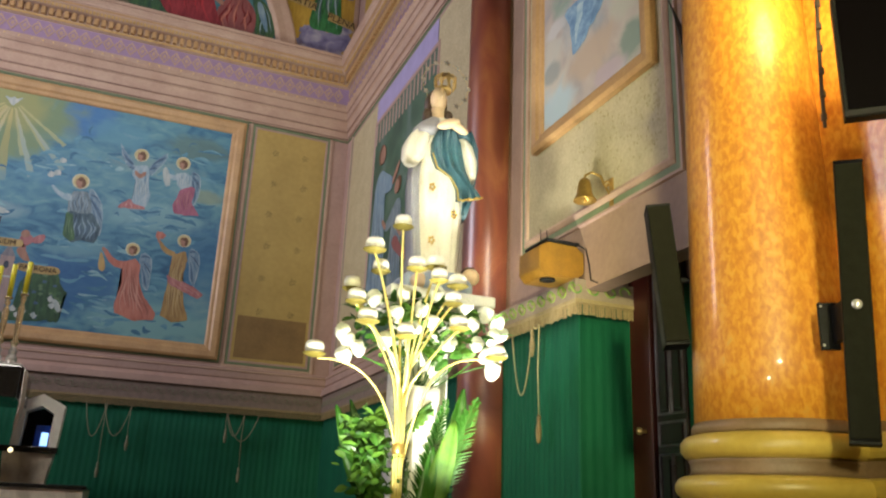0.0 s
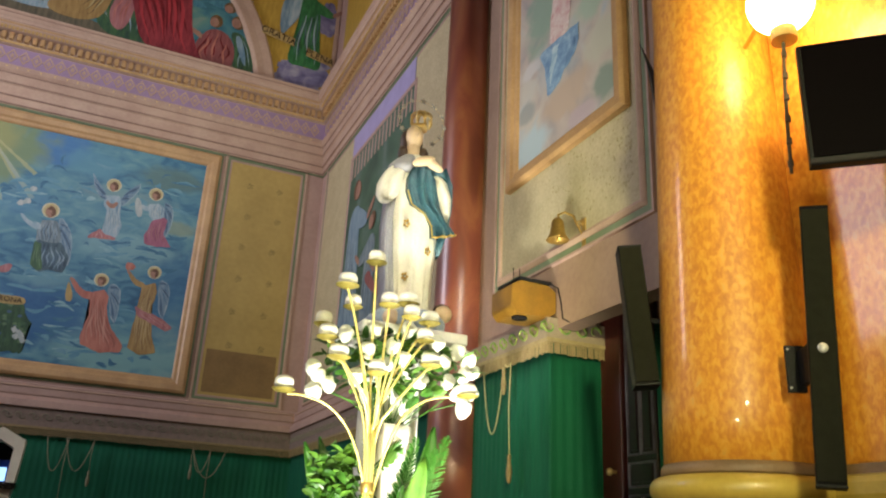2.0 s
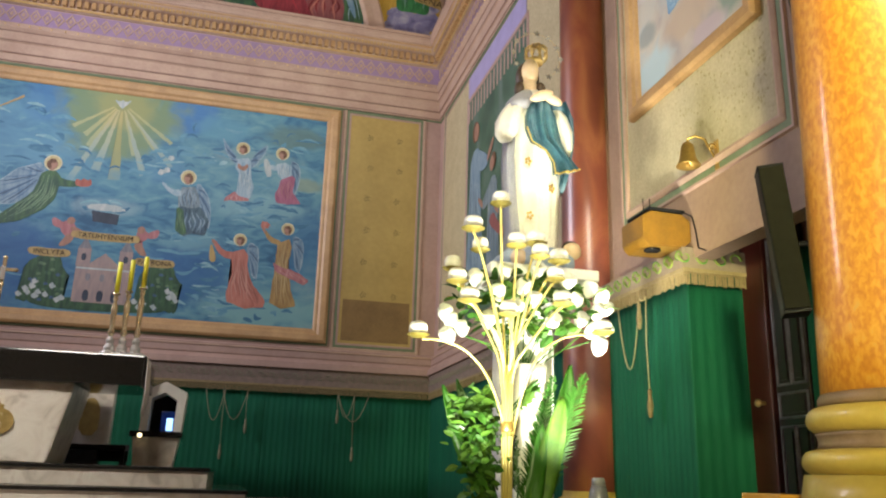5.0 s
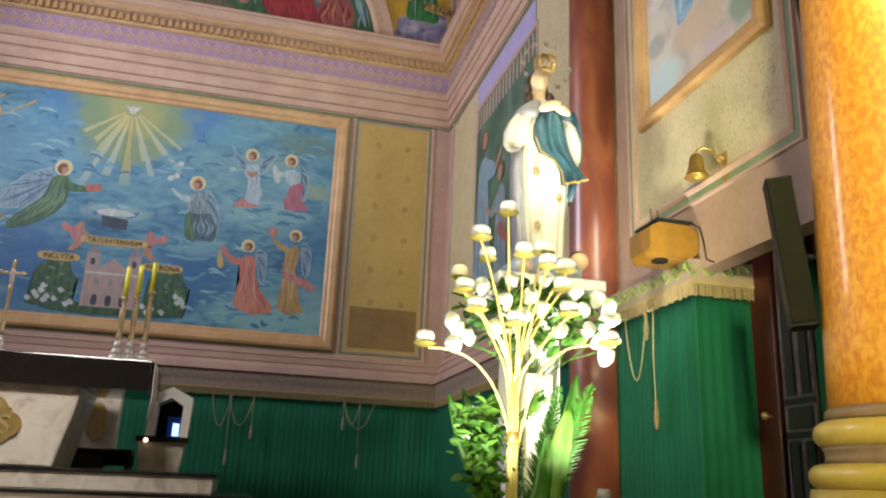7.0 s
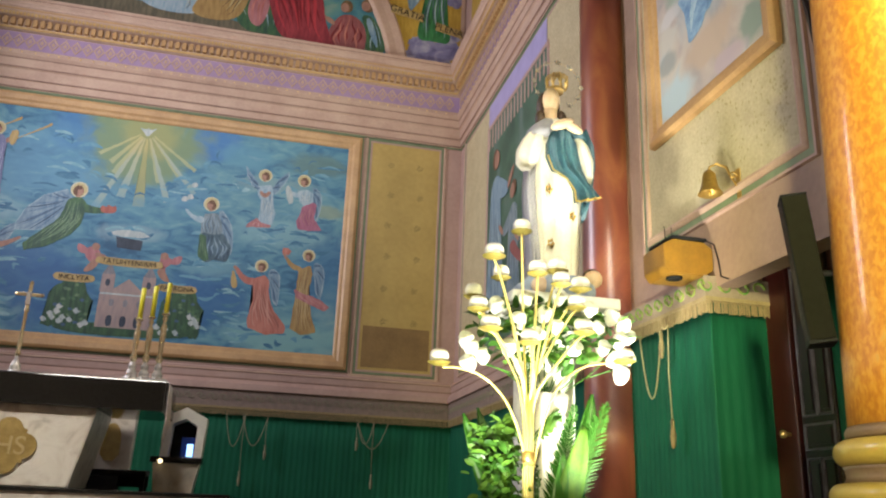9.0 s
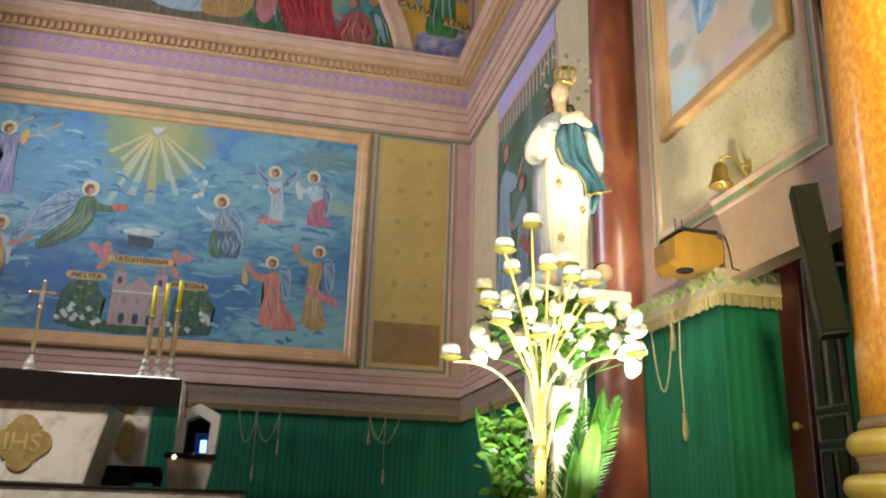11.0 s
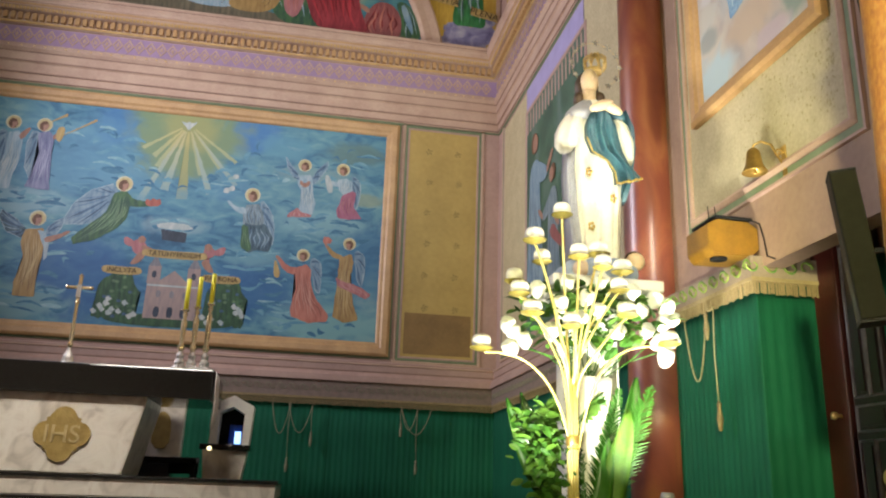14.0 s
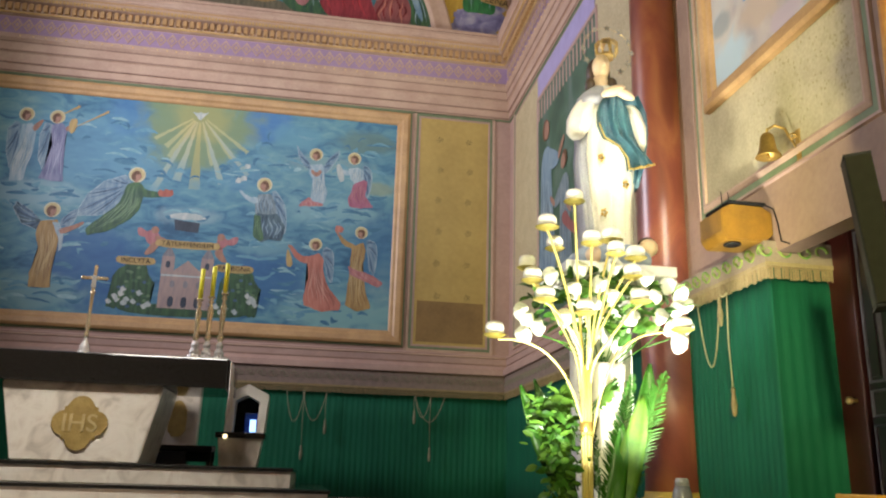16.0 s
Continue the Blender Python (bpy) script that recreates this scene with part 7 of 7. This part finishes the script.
# teal mantle: the swag over the front and the fall behind the arm
edge = mantle(bm, [(1.725, 3.95), (1.70, 3.87), (1.70, 3.78), (1.735, 3.685), (1.83, 3.635), (1.885, 3.555), (1.895, 3.475)], [(1.86, 3.97), (1.905, 3.90), (1.925, 3.80), (1.95, 3.70), (1.985, 3.62), (2.035, 3.565), (2.07, 3.525)], 0.15, 1, 6, 0.020)
hem = [r[0].co.copy() + Vector((0.004, -0.006, 0)) for r in edge[8:]] + [v.co.copy() + Vector((0, -0.006, 0)) for v in edge[-1]]
trim(bm, hem, 0.007, 6)
ribbon(bm, [((1.99, SY + 0.02, 4.03), (0.04, 0, 0.02), (0, -0.10, 0)), ((2.04, SY + 0.03, 3.9), (0.026, 0, 0), (0, -0.12, 0)), ((2.045, SY + 0.03, 3.75), (0.026, 0, 0), (0, -0.12, 0)), ((2.02, SY + 0.03, 3.55), (0.035, 0, 0), (0, -0.11, 0)), ((1.985, SY + 0.03, 3.40), (0.03, 0, 0), (0, -0.08, 0))], 1)
ribbon(bm, [((1.655, SY + 0.05, 3.85), (0.03, 0, 0), (0, -0.09, 0)), ((1.64, SY + 0.06, 3.6), (0.022, 0, 0), (0, -0.10, 0)), ((1.655, SY + 0.06, 3.35), (0.026, 0, 0), (0, -0.10, 0)), ((1.675, SY + 0.06, 3.1), (0.03, 0, 0), (0, -0.11, 0)), ((1.66, SY + 0.06, 2.93), (0.05, 0, 0), (0, -0.12, 0))], 2)
# hair, neck, head, crossed forms on the chest
ball(bm, (1.775, SY + 0.035, 4.23), (0.085, 0.07, 0.125), 4, 18)
ball(bm, (1.705, SY + 0.0, 4.12), (0.038, 0.04, 0.06), 4, 12)
ball(bm, (1.855, SY + 0.0, 4.14), (0.040, 0.04, 0.06), 4, 12)
loft(bm, [(4.04, 1.775, SY - 0.012, 0.06, 0.055, 0), (4.10, 1.772, SY - 0.015, 0.047, 0.046, 0), (4.18, 1.772, SY - 0.018, 0.046, 0.05, 0)], 3, folds=1)
ball(bm, (1.775, SY - 0.02, 4.252), (0.060, 0.070, 0.100), 3, 20)
ball(bm, (1.777, SY - 0.092, 4.245), (0.009, 0.014, 0.022), 3, 8)
ball(bm, (1.775, SY - 0.235, 3.975), (0.090, 0.032, 0.034), 3, 14, pose(0, 0, 0, 0, -24, 0))
ball(bm, (1.845, SY - 0.230, 3.965), (0.080, 0.030, 0.032), 3, 14, pose(0, 0, 0, 0, 24, 0))
# cloud base with round heads
for dx, dy, r, k in ((-0.17, -0.06, 0.085, 5), (-0.07, -0.15, 0.08, 5), (0.05, -0.15, 0.085, 5), (0.16, -0.09, 0.075, 5), (0.19, 0.05, 0.08, 5), (-0.18, 0.08, 0.08, 5), (0.0, 0.14, 0.09, 5), (0.215, -0.10, 0.062, 3), (-0.16, -0.15, 0.055, 3)):
    ball(bm, (SX + dx, SY + dy, 2.89 + (0.085 if k == 3 and dx > 0 else 0.0)), (r, r, r * 0.95), k, 14)
ball(bm, (SX + 0.215, SY - 0.08, 3.0), (0.06, 0.055, 0.05), 4, 12)
for dx, z in ((-0.10, 3.55), (0.06, 3.38), (-0.09, 3.18)):
    for a in range(5):
        ball(bm, (1.82 + dx + 0.016 * math.cos(a * 1.257), SY - 0.128, z + 0.02 * math.sin(a * 1.257)), (0.009, 0.014, 0.011), 6, 8)
statue = tagged(part("statue", bm, [S_WHITE, S_BLUE, S_GREY, S_SKIN, S_HAIR, S_CLOUD, S_GOLD], None, smooth=True), "painted statue in a white robe and teal mantle", "statue")

crown = thing("crown", (1.83, SY, 4.35), "gold crown with a ring of small stars", "crown")
CX = 1.815
part("band", lathe(nb(), [(0.050, 4.335), (0.056, 4.335), (0.060, 4.362), (0.055, 4.362)], (CX, SY, 0), 24), GOLD, crown, smooth=True)
for k in range(8):
    a = k * math.pi / 4
    c, s = math.cos(a), math.sin(a)
    part("crown_arch", tube(nb(), [(CX + 0.012 + r * c, SY + r * s, z) for r, z in ((0.058, 4.36), (0.078, 4.40), (0.078, 4.44), (0.055, 4.468), (0.015, 4.475))], 0.0075, 6), GOLD, crown, smooth=True)
    part("fleuron", lathe(nb(), [(0.001, -0.016), (0.013, 0.0), (0.001, 0.018)], (CX + 0.008 + 0.070 * c, SY + 0.070 * s, 4.395), 8), GOLD, crown, smooth=True)
part("orb", lathe(nb(), [(0.001, 4.47), (0.017, 4.488), (0.001, 4.506)], (CX + 0.012, SY, 0), 12), GOLD, crown, smooth=True)
part("star_ring", tube(nb(), [(1.85 + 0.175 * math.cos(a), SY + 0.05, 4.43 + 0.175 * math.sin(a)) for a in [radians(d) for d in range(-60, 241, 10)]], 0.0014, 5), GOLD, crown)
for k in range(11):
    a = radians(-60 + 30 * k)
    c = Vector((1.85 + 0.175 * math.cos(a), SY + 0.045, 4.43 + 0.175 * math.sin(a)))
    pts = [(c.x + (0.026 if i % 2 == 0 else 0.011) * math.cos(a + i * math.pi / 5), c.y, c.z + (0.026 if i % 2 == 0 else 0.011) * math.sin(a + i * math.pi / 5)) for i in range(10)]
    part("star", slab(nb(), pts, (0, -0.006, 0)), SILVER, crown)

# ---- gold stand with white cups ----
CY = 4.25
cand = thing("flower_stand", (1.475, CY, FLOOR), "tall gold branching stand with white cup candles", "candelabrum")
BRIGHT_GOLD = mat("bright_gold_enamel", (0.78, 0.66, 0.24), (0.68, 0.55, 0.16), 12.0, 0.32, 0.35)
# the stand's gold darkened, so saucers look shaded from beneath
SHADED_BRASS = mat("shaded_olive_brass", (0.20, 0.165, 0.03), (0.14, 0.115, 0.02), 12.0, 0.45, 0.2)
CUP = mat("white_wax_cup", (0.80, 0.79, 0.72), (0.74, 0.72, 0.64), 9.0, 0.5)
CUPS = [(1.444, 3.13, 0.05), (1.255, 2.935, -0.02), (1.323, 2.835, 0.06), (1.509, 2.85, -0.05), (1.659, 2.90, 0.03), (1.156, 2.705, 0.05), (1.157, 2.605, -0.06), (1.223, 2.497, -0.08), (1.437, 2.43, -0.12), (0.959, 2.30, 0.0), (1.812, 2.81, 0.05), (1.746, 2.67, -0.05), (1.775, 2.52, -0.09), (2.044, 2.385, -0.03), (1.64, 2.79, -0.08)]
for i, (x, z, dy) in enumerate(CUPS):
    y = CY + dy
    a = 1.475 + 0.005 * ((i % 5) - 2)
    yb = CY + 0.008 * ((i % 3) - 1)
    far = abs(x - 1.475)
    low = z < 2.45 and far > 0.3
    z0 = 1.86 if low else 2.14 + 0.02 * (i % 4)
    if low:
        mid = [(a, yb, 1.55), (a + (x - a) * 0.06, yb, z0), (a + (x - a) * 0.22, y, z - 0.20), (a + (x - a) * 0.48, y, z - 0.055), (a + (x - a) * 0.78, y, z - 0.012), (x - (x - a) * 0.04, y, z - 0.018)]
    else:
        mid = [(a, yb, 1.55), (a + (x - a) * 0.05, yb, z0), (a + (x - a) * 0.28, y, z0 + (z - z0) * 0.34), (a + (x - a) * 0.66, y, z0 + (z - z0) * 0.72), (a + (x - a) * 0.92, y, z0 + (z - z0) * 0.94), (x, y, z - 0.012)]
    # smooth the rod
    for _ in range(2):
        q = [mid[0]]
        for p0, p1 in zip(mid, mid[1:]):
            q += [tuple(0.75 * u + 0.25 * v for u, v in zip(p0, p1)), tuple(0.25 * u + 0.75 * v for u, v in zip(p0, p1))]
        mid = q + [mid[-1]]
    arm = part("arm", tube(nb(), mid, 0.0072, 6), BRIGHT_GOLD, cand, smooth=True)
    s = 1.2 + 0.1 * math.sin(i * 2.1)
    part("saucer", lathe(nb(), [(0.004, -0.014), (0.03 * s, -0.010), (0.052 * s, 0.004), (0.054 * s, 0.007), (0.03 * s, 0.002), (0.004, 0.0)], (x, y, z), 20), SHADED_BRASS, arm, "brass saucer in a darker gold, as if shaded", True)
    part("cup", lathe(nb(), [(0.028 * s, 0.002), (0.038 * s, 0.010), (0.044 * s, 0.032), (0.042 * s, 0.056), (0.034 * s, 0.072), (0.018 * s, 0.079), (0.004, 0.078)], (x, y, z), 16), CUP, arm, "white cup candle", True)
for k in range(9):
    a = k * 0.7
    r = 0.024 if k else 0.0
    part("rod", tube(nb(), [(1.475 + r * math.cos(a), CY + r * math.sin(a), FLOOR + 0.02), (1.475 + r * math.cos(a), CY + r * math.sin(a), 2.16)], 0.008, 6), BRIGHT_GOLD, cand, smooth=True)
part("collar", lathe(nb(), [(0.030, 1.80), (0.036, 1.81), (0.036, 1.85), (0.030, 1.86)], (1.475, CY, 0), 20), BRASS, cand, smooth=True)
part("foot", lathe(nb(), [(0.16, FLOOR), (0.16, FLOOR + 0.02), (0.05, FLOOR + 0.05), (0.03, FLOOR + 0.07)], (1.475, CY, 0), 28), BRASS, cand, smooth=True)

# ---- white roses and foliage before the pedestal ----
LEAF = mat("fresh_green_leaf", (0.075, 0.17, 0.010), (0.03, 0.095, 0.006), 14.0, 0.6, bump=0.1)
LEAF_DARK = mat("dark_green_leaf", (0.05, 0.145, 0.014), (0.022, 0.08, 0.010), 10.0, 0.4, bump=0.1)
PETAL = mat("white_rose_petal", (0.80, 0.80, 0.70), (0.72, 0.74, 0.60), 20.0, 0.6)
FY = 4.47
arr = thing("rose_arrangement", (1.66, FY, FLOOR), "arrangement of white roses with green foliage in a tall vase", "flowers")


def rose_mesh(seed):
    """A half-open bloom: one closed body whose rim is furled into petals."""
    rnd = random.Random(seed)
    ph = rnd.uniform(0, 6)
    bm = nb()
    rings = []
    for r, z, w in ((0.010, -0.050, 0), (0.026, -0.036, 0.04), (0.038, -0.012, 0.10), (0.041, 0.012, 0.13), (0.037, 0.032, 0.16), (0.029, 0.043, 0.14), (0.024, 0.036, 0.16), (0.019, 0.045, 0.16), (0.013, 0.038, 0.2), (0.007, 0.044, 0.2)):
        rings.append([])
        for k in range(18):
            a = 2 * math.pi * k / 18
            f = 1 + w * math.sin(3 * a + ph + z * 60) + 0.4 * w * math.sin(5 * a - ph + z * 90)
            rings[-1].append(bm.verts.new((r * f * math.cos(a), r * f * math.sin(a), z + 0.12 * w * math.sin(3 * a + ph) * r)))
    for p, q in zip(rings, rings[1:]):
        for k in range(18):
            bm.faces.new((p[k], p[(k + 1) % 18], q[(k + 1) % 18], q[k]))
    bm.faces.new(rings[0])
    bm.faces.new(rings[-1])
    return bm


def leaf_mesh(length, width, curl):
    bm = nb()
    rows = []
    for i in range(6):
        t = i / 5
        w = width * math.sin(math.pi * min(t * 0.92 + 0.06, 1.0)) ** 0.8
        z = -curl * t * t
        rows.append([bm.verts.new((-w, length * t, z + 0.2 * w)), bm.verts.new((0, length * t, z)), bm.verts.new((w, length * t, z + 0.2 * w))])
    for a, b in zip(rows, rows[1:]):
        for j in (0, 1):
            bm.faces.new((a[j], a[j + 1], b[j + 1], b[j]))
    return bm


def place_local(ob, m, parent):
    ob.parent = parent
    ob.matrix_local = Matrix.Translation(-BASE[parent]) @ m
    return ob


ROSES = []
for s in (1, 2, 3):
    me = bpy.data.meshes.new("rose")
    b = rose_mesh(s)
    for f in b.faces:
        f.smooth = True
    b.to_mesh(me)
    b.free()
    me.materials.append(PETAL)
    ROSES.append(me)
LEAVES = []
for ln, w, cu, mt in ((0.11, 0.032, 0.03, LEAF), (0.09, 0.028, 0.0, LEAF), (0.13, 0.03, 0.05, LEAF_DARK)):
    me = bpy.data.meshes.new("leaf")
    b = leaf_mesh(ln, w, cu)
    b.to_mesh(me)
    b.free()
    me.materials.append(mt)
    LEAVES.append(me)
rnd = random.Random(12)
spots = [(1.31, 2.68), (1.44, 2.6), (1.59, 2.64), (1.69, 2.76), (1.66, 2.57), (1.55, 2.52), (1.82, 2.59), (1.93, 2.59), (2.04, 2.68), (2.12, 2.64), (2.17, 2.58), (2.09, 2.54), (1.97, 2.48), (2.07, 2.43), (2.17, 2.45), (2.13, 2.35), (1.78, 2.46), (1.39, 2.44), (1.26, 2.4), (1.16, 2.48), (1.19, 2.44), (1.18, 2.35), (1.49, 2.73), (1.88, 2.70)]
for i, (u, v) in enumerate(spots):
    bulge = 0.14 * math.sqrt(max(0.0, 1 - ((u - 1.66) / 0.52) ** 2 - ((v - 2.58) / 0.26) ** 2))
    o = new("rose", ROSES[i % 3])
    place_local(o, Matrix.Translation((u, FY - 0.02 - bulge, v)) @ pose(0, 0, 0, 50 + rnd.uniform(-30, 25), 0, (u - 1.66) * 80 + rnd.uniform(-25, 25)) @ Matrix.Scale(rnd.uniform(1.0, 1.25), 4), arr)
for i in range(270):
    a, r = rnd.uniform(0, 2 * math.pi), math.sqrt(rnd.random())
    u, v = 1.66 + 0.47 * r * math.cos(a), 2.56 + 0.20 * r * math.sin(a)
    o = new("leaf", LEAVES[rnd.randrange(3)])
    place_local(o, Matrix.Translation((u, FY - 0.04 - 0.10 * (1 - r * r) + rnd.uniform(-0.03, 0.05), v)) @ pose(0, 0, 0, rnd.uniform(-30, 60), rnd.uniform(-60, 60), rnd.uniform(0, 360)) @ Matrix.Scale(rnd.uniform(0.7, 1.1), 4), arr)
for u, v in spots[::2]:
    part("stem", tube(nb(), [(1.66, FY + 0.03, 2.15), (1.66 + (u - 1.66) * 0.5, FY + 0.03, 2.32), (u, FY, v - 0.04)], 0.004, 5), LEAF_DARK, arr, "green stem")
part("vase", lathe(nb(), [(0.11, FLOOR), (0.12, FLOOR + 0.02), (0.08, 1.4), (0.09, 1.7), (0.12, 2.0), (0.13, 2.2), (0.12, 2.2), (0.06, 1.7)], (1.66, FY, 0), 24), WHITE_PAINT, arr, "tall white vase", True)

# ---- palm fronds and broad leaves round the stand ----
PALM = mat("palm_green", (0.035, 0.13, 0.010), (0.018, 0.075, 0.007), 8.0, 0.4, stretch=(1, 1, 0.3))


def frond(parent, base, tip, width, bend, side_vec, material, n=44):
    """A feather palm frond of many narrow leaflets on a bent rib."""
    base, tip, bend, side_vec = Vector(base), Vector(tip), Vector(bend), Vector(side_vec).normalized()
    rib = [base.lerp(tip, i / 20) + bend * math.sin(math.pi * i / 20) for i in range(21)]
    fr = part("frond", tube(nb(), rib, [0.006 * (1 - 0.04 * i) for i in range(21)], 6), material, parent, smooth=True)
    bm = nb()
    rnd = random.Random(int(abs(tip.x) * 1000))
    for i in range(n):
        t = 0.14 + 0.85 * i / n
        p = base.lerp(tip, t) + bend * math.sin(math.pi * t)
        d = (tip - base).normalized()
        ln = width * (math.sin(math.pi * min(1, t * 0.75 + 0.22))) * rnd.uniform(0.9, 1.08)
        for s in (1, -1):
            e = p + (side_vec * s * 0.75 + d * 0.75).normalized() * ln + Vector((0, rnd.uniform(-0.02, 0.02), rnd.uniform(-0.015, 0.01)))
            m = p.lerp(e, 0.5) + Vector((0, -0.012, 0.006))
            w = d * (0.0075 if n > 30 else 0.011)
            v = [bm.verts.new(q) for q in (p - w * 0.6, m - w, e, m + w, p + w * 0.6)]
            bm.faces.new(v)
    tagged(part("leaflets", bm, material, fr), kind="stuff")
    return fr


def broad(parent, base, tip, width, bend, material, face=(0, -1, 0)):
    """One broad leaf with a midrib."""
    base, tip, bend = Vector(base), Vector(tip), Vector(bend)
    sd = (tip - base).cross(Vector(face)).normalized()
    bm = nb()
    rows = []
    for i in range(13):
        t = i / 12
        c = base.lerp(tip, t) + bend * math.sin(math.pi * t)
        w = width * math.sin(math.pi * (0.05 + 0.93 * t)) ** 0.75
        rows.append([bm.verts.new(c + sd * w * k + Vector((0, -0.10 * abs(k) * w * 2, 0)) + Vector((0, 0.012 * math.sin(9 * t + 3 * k), 0))) for k in (-1, -0.5, 0, 0.5, 1)])
    for a, b in zip(rows, rows[1:]):
        for j in range(4):
            bm.faces.new((a[j], a[j + 1], b[j + 1], b[j]))
    o = part("broad_leaf", bm, material, parent, smooth=True)
    o.modifiers.new("thick", "SOLIDIFY").thickness = 0.002
    return o


GY = 4.38
palm = thing("palm_foliage", (1.60, GY, FLOOR), "fan of green palm fronds and broad leaves before the pedestal", "plant")
frond(palm, (1.62, GY, 1.30), (2.0, GY - 0.02, 2.17), 0.16, (-0.02, -0.03, 0), (0.9, 0, -0.35), PALM, 60)
frond(palm, (1.60, GY + 0.02, 1.30), (1.80, GY, 2.15), 0.13, (0.0, -0.03, 0), (1, 0, -0.2), PALM, 50)
frond(palm, (1.55, GY + 0.03, 1.35), (1.52, GY + 0.05, 2.42), 0.11, (0.02, 0, 0), (1, 0, 0.0), PALM, 56)
frond(palm, (1.58, GY + 0.03, 1.35), (1.63, GY + 0.03, 2.30), 0.10, (0.02, 0, 0), (1, 0, 0.0), PALM, 50)
frond(palm, (1.66, GY + 0.03, 1.30), (1.92, GY + 0.06, 1.98), 0.12, (0.0, -0.03, 0), (1, 0, -0.2), LEAF_DARK, 44)
broad(palm, (1.64, GY - 0.03, 1.28), (1.83, GY - 0.06, 2.02), 0.075, (0.0, -0.03, 0), LEAF)
broad(palm, (1.62, GY - 0.04, 1.28), (1.70, GY - 0.07, 1.86), 0.055, (0.0, -0.03, 0), PALM)
broad(palm, (1.50, GY + 0.05, 1.32), (1.15, GY + 0.05, 2.06), 0.055, (-0.03, -0.02, 0), PALM)
broad(palm, (1.50, GY + 0.06, 1.32), (1.24, GY + 0.08, 2.10), 0.05, (-0.02, -0.02, 0), PALM)
broad(palm, (1.66, GY + 0.04, 1.35), (1.93, GY + 0.05, 2.22), 0.07, (0.04, 0, 0), PALM)
for k, (x, z, dy) in enumerate(((1.21, 1.98, 0.0), (1.20, 1.83, -0.05), (1.27, 1.70, -0.07), (1.30, 1.56, -0.06), (1.30, 1.98, -0.08), (1.36, 1.84, -0.10), (1.36, 1.64, -0.11), (1.39, 2.04, -0.06), (1.33, 1.46, -0.08), (1.70, 2.06, -0.04), (1.62, 2.02, -0.08))):
    side_ = 1 if x > 1.5 else -1
    frond(palm, (1.50 + 0.04 * side_, GY - 0.02, z - 0.20 + 0.01 * k), (x, GY + dy, z), 0.075, (0.02 * side_, -0.02, 0.05), (0.25, 0, 1), LEAF if k % 3 else LEAF_DARK, 22)
rnd = random.Random(77)
for i in range(170):
    c, r = rnd.uniform(0, 2 * math.pi), math.sqrt(rnd.random())
    u, v = 1.31 + 0.13 * r * math.cos(c) + 0.03 * math.sin(i), 1.74 + 0.31 * r * math.sin(c)
    u += (1.74 - v) * 0.10
    o = new("leaf", LEAVES[rnd.randrange(3)])
    place_local(o, Matrix.Translation((u, GY - 0.09 + rnd.uniform(-0.04, 0.05), v)) @ pose(0, 0, 0, rnd.uniform(-40, 50), rnd.uniform(-70, 70), rnd.uniform(90, 270)) @ Matrix.Scale(rnd.uniform(0.45, 0.8), 4), palm)
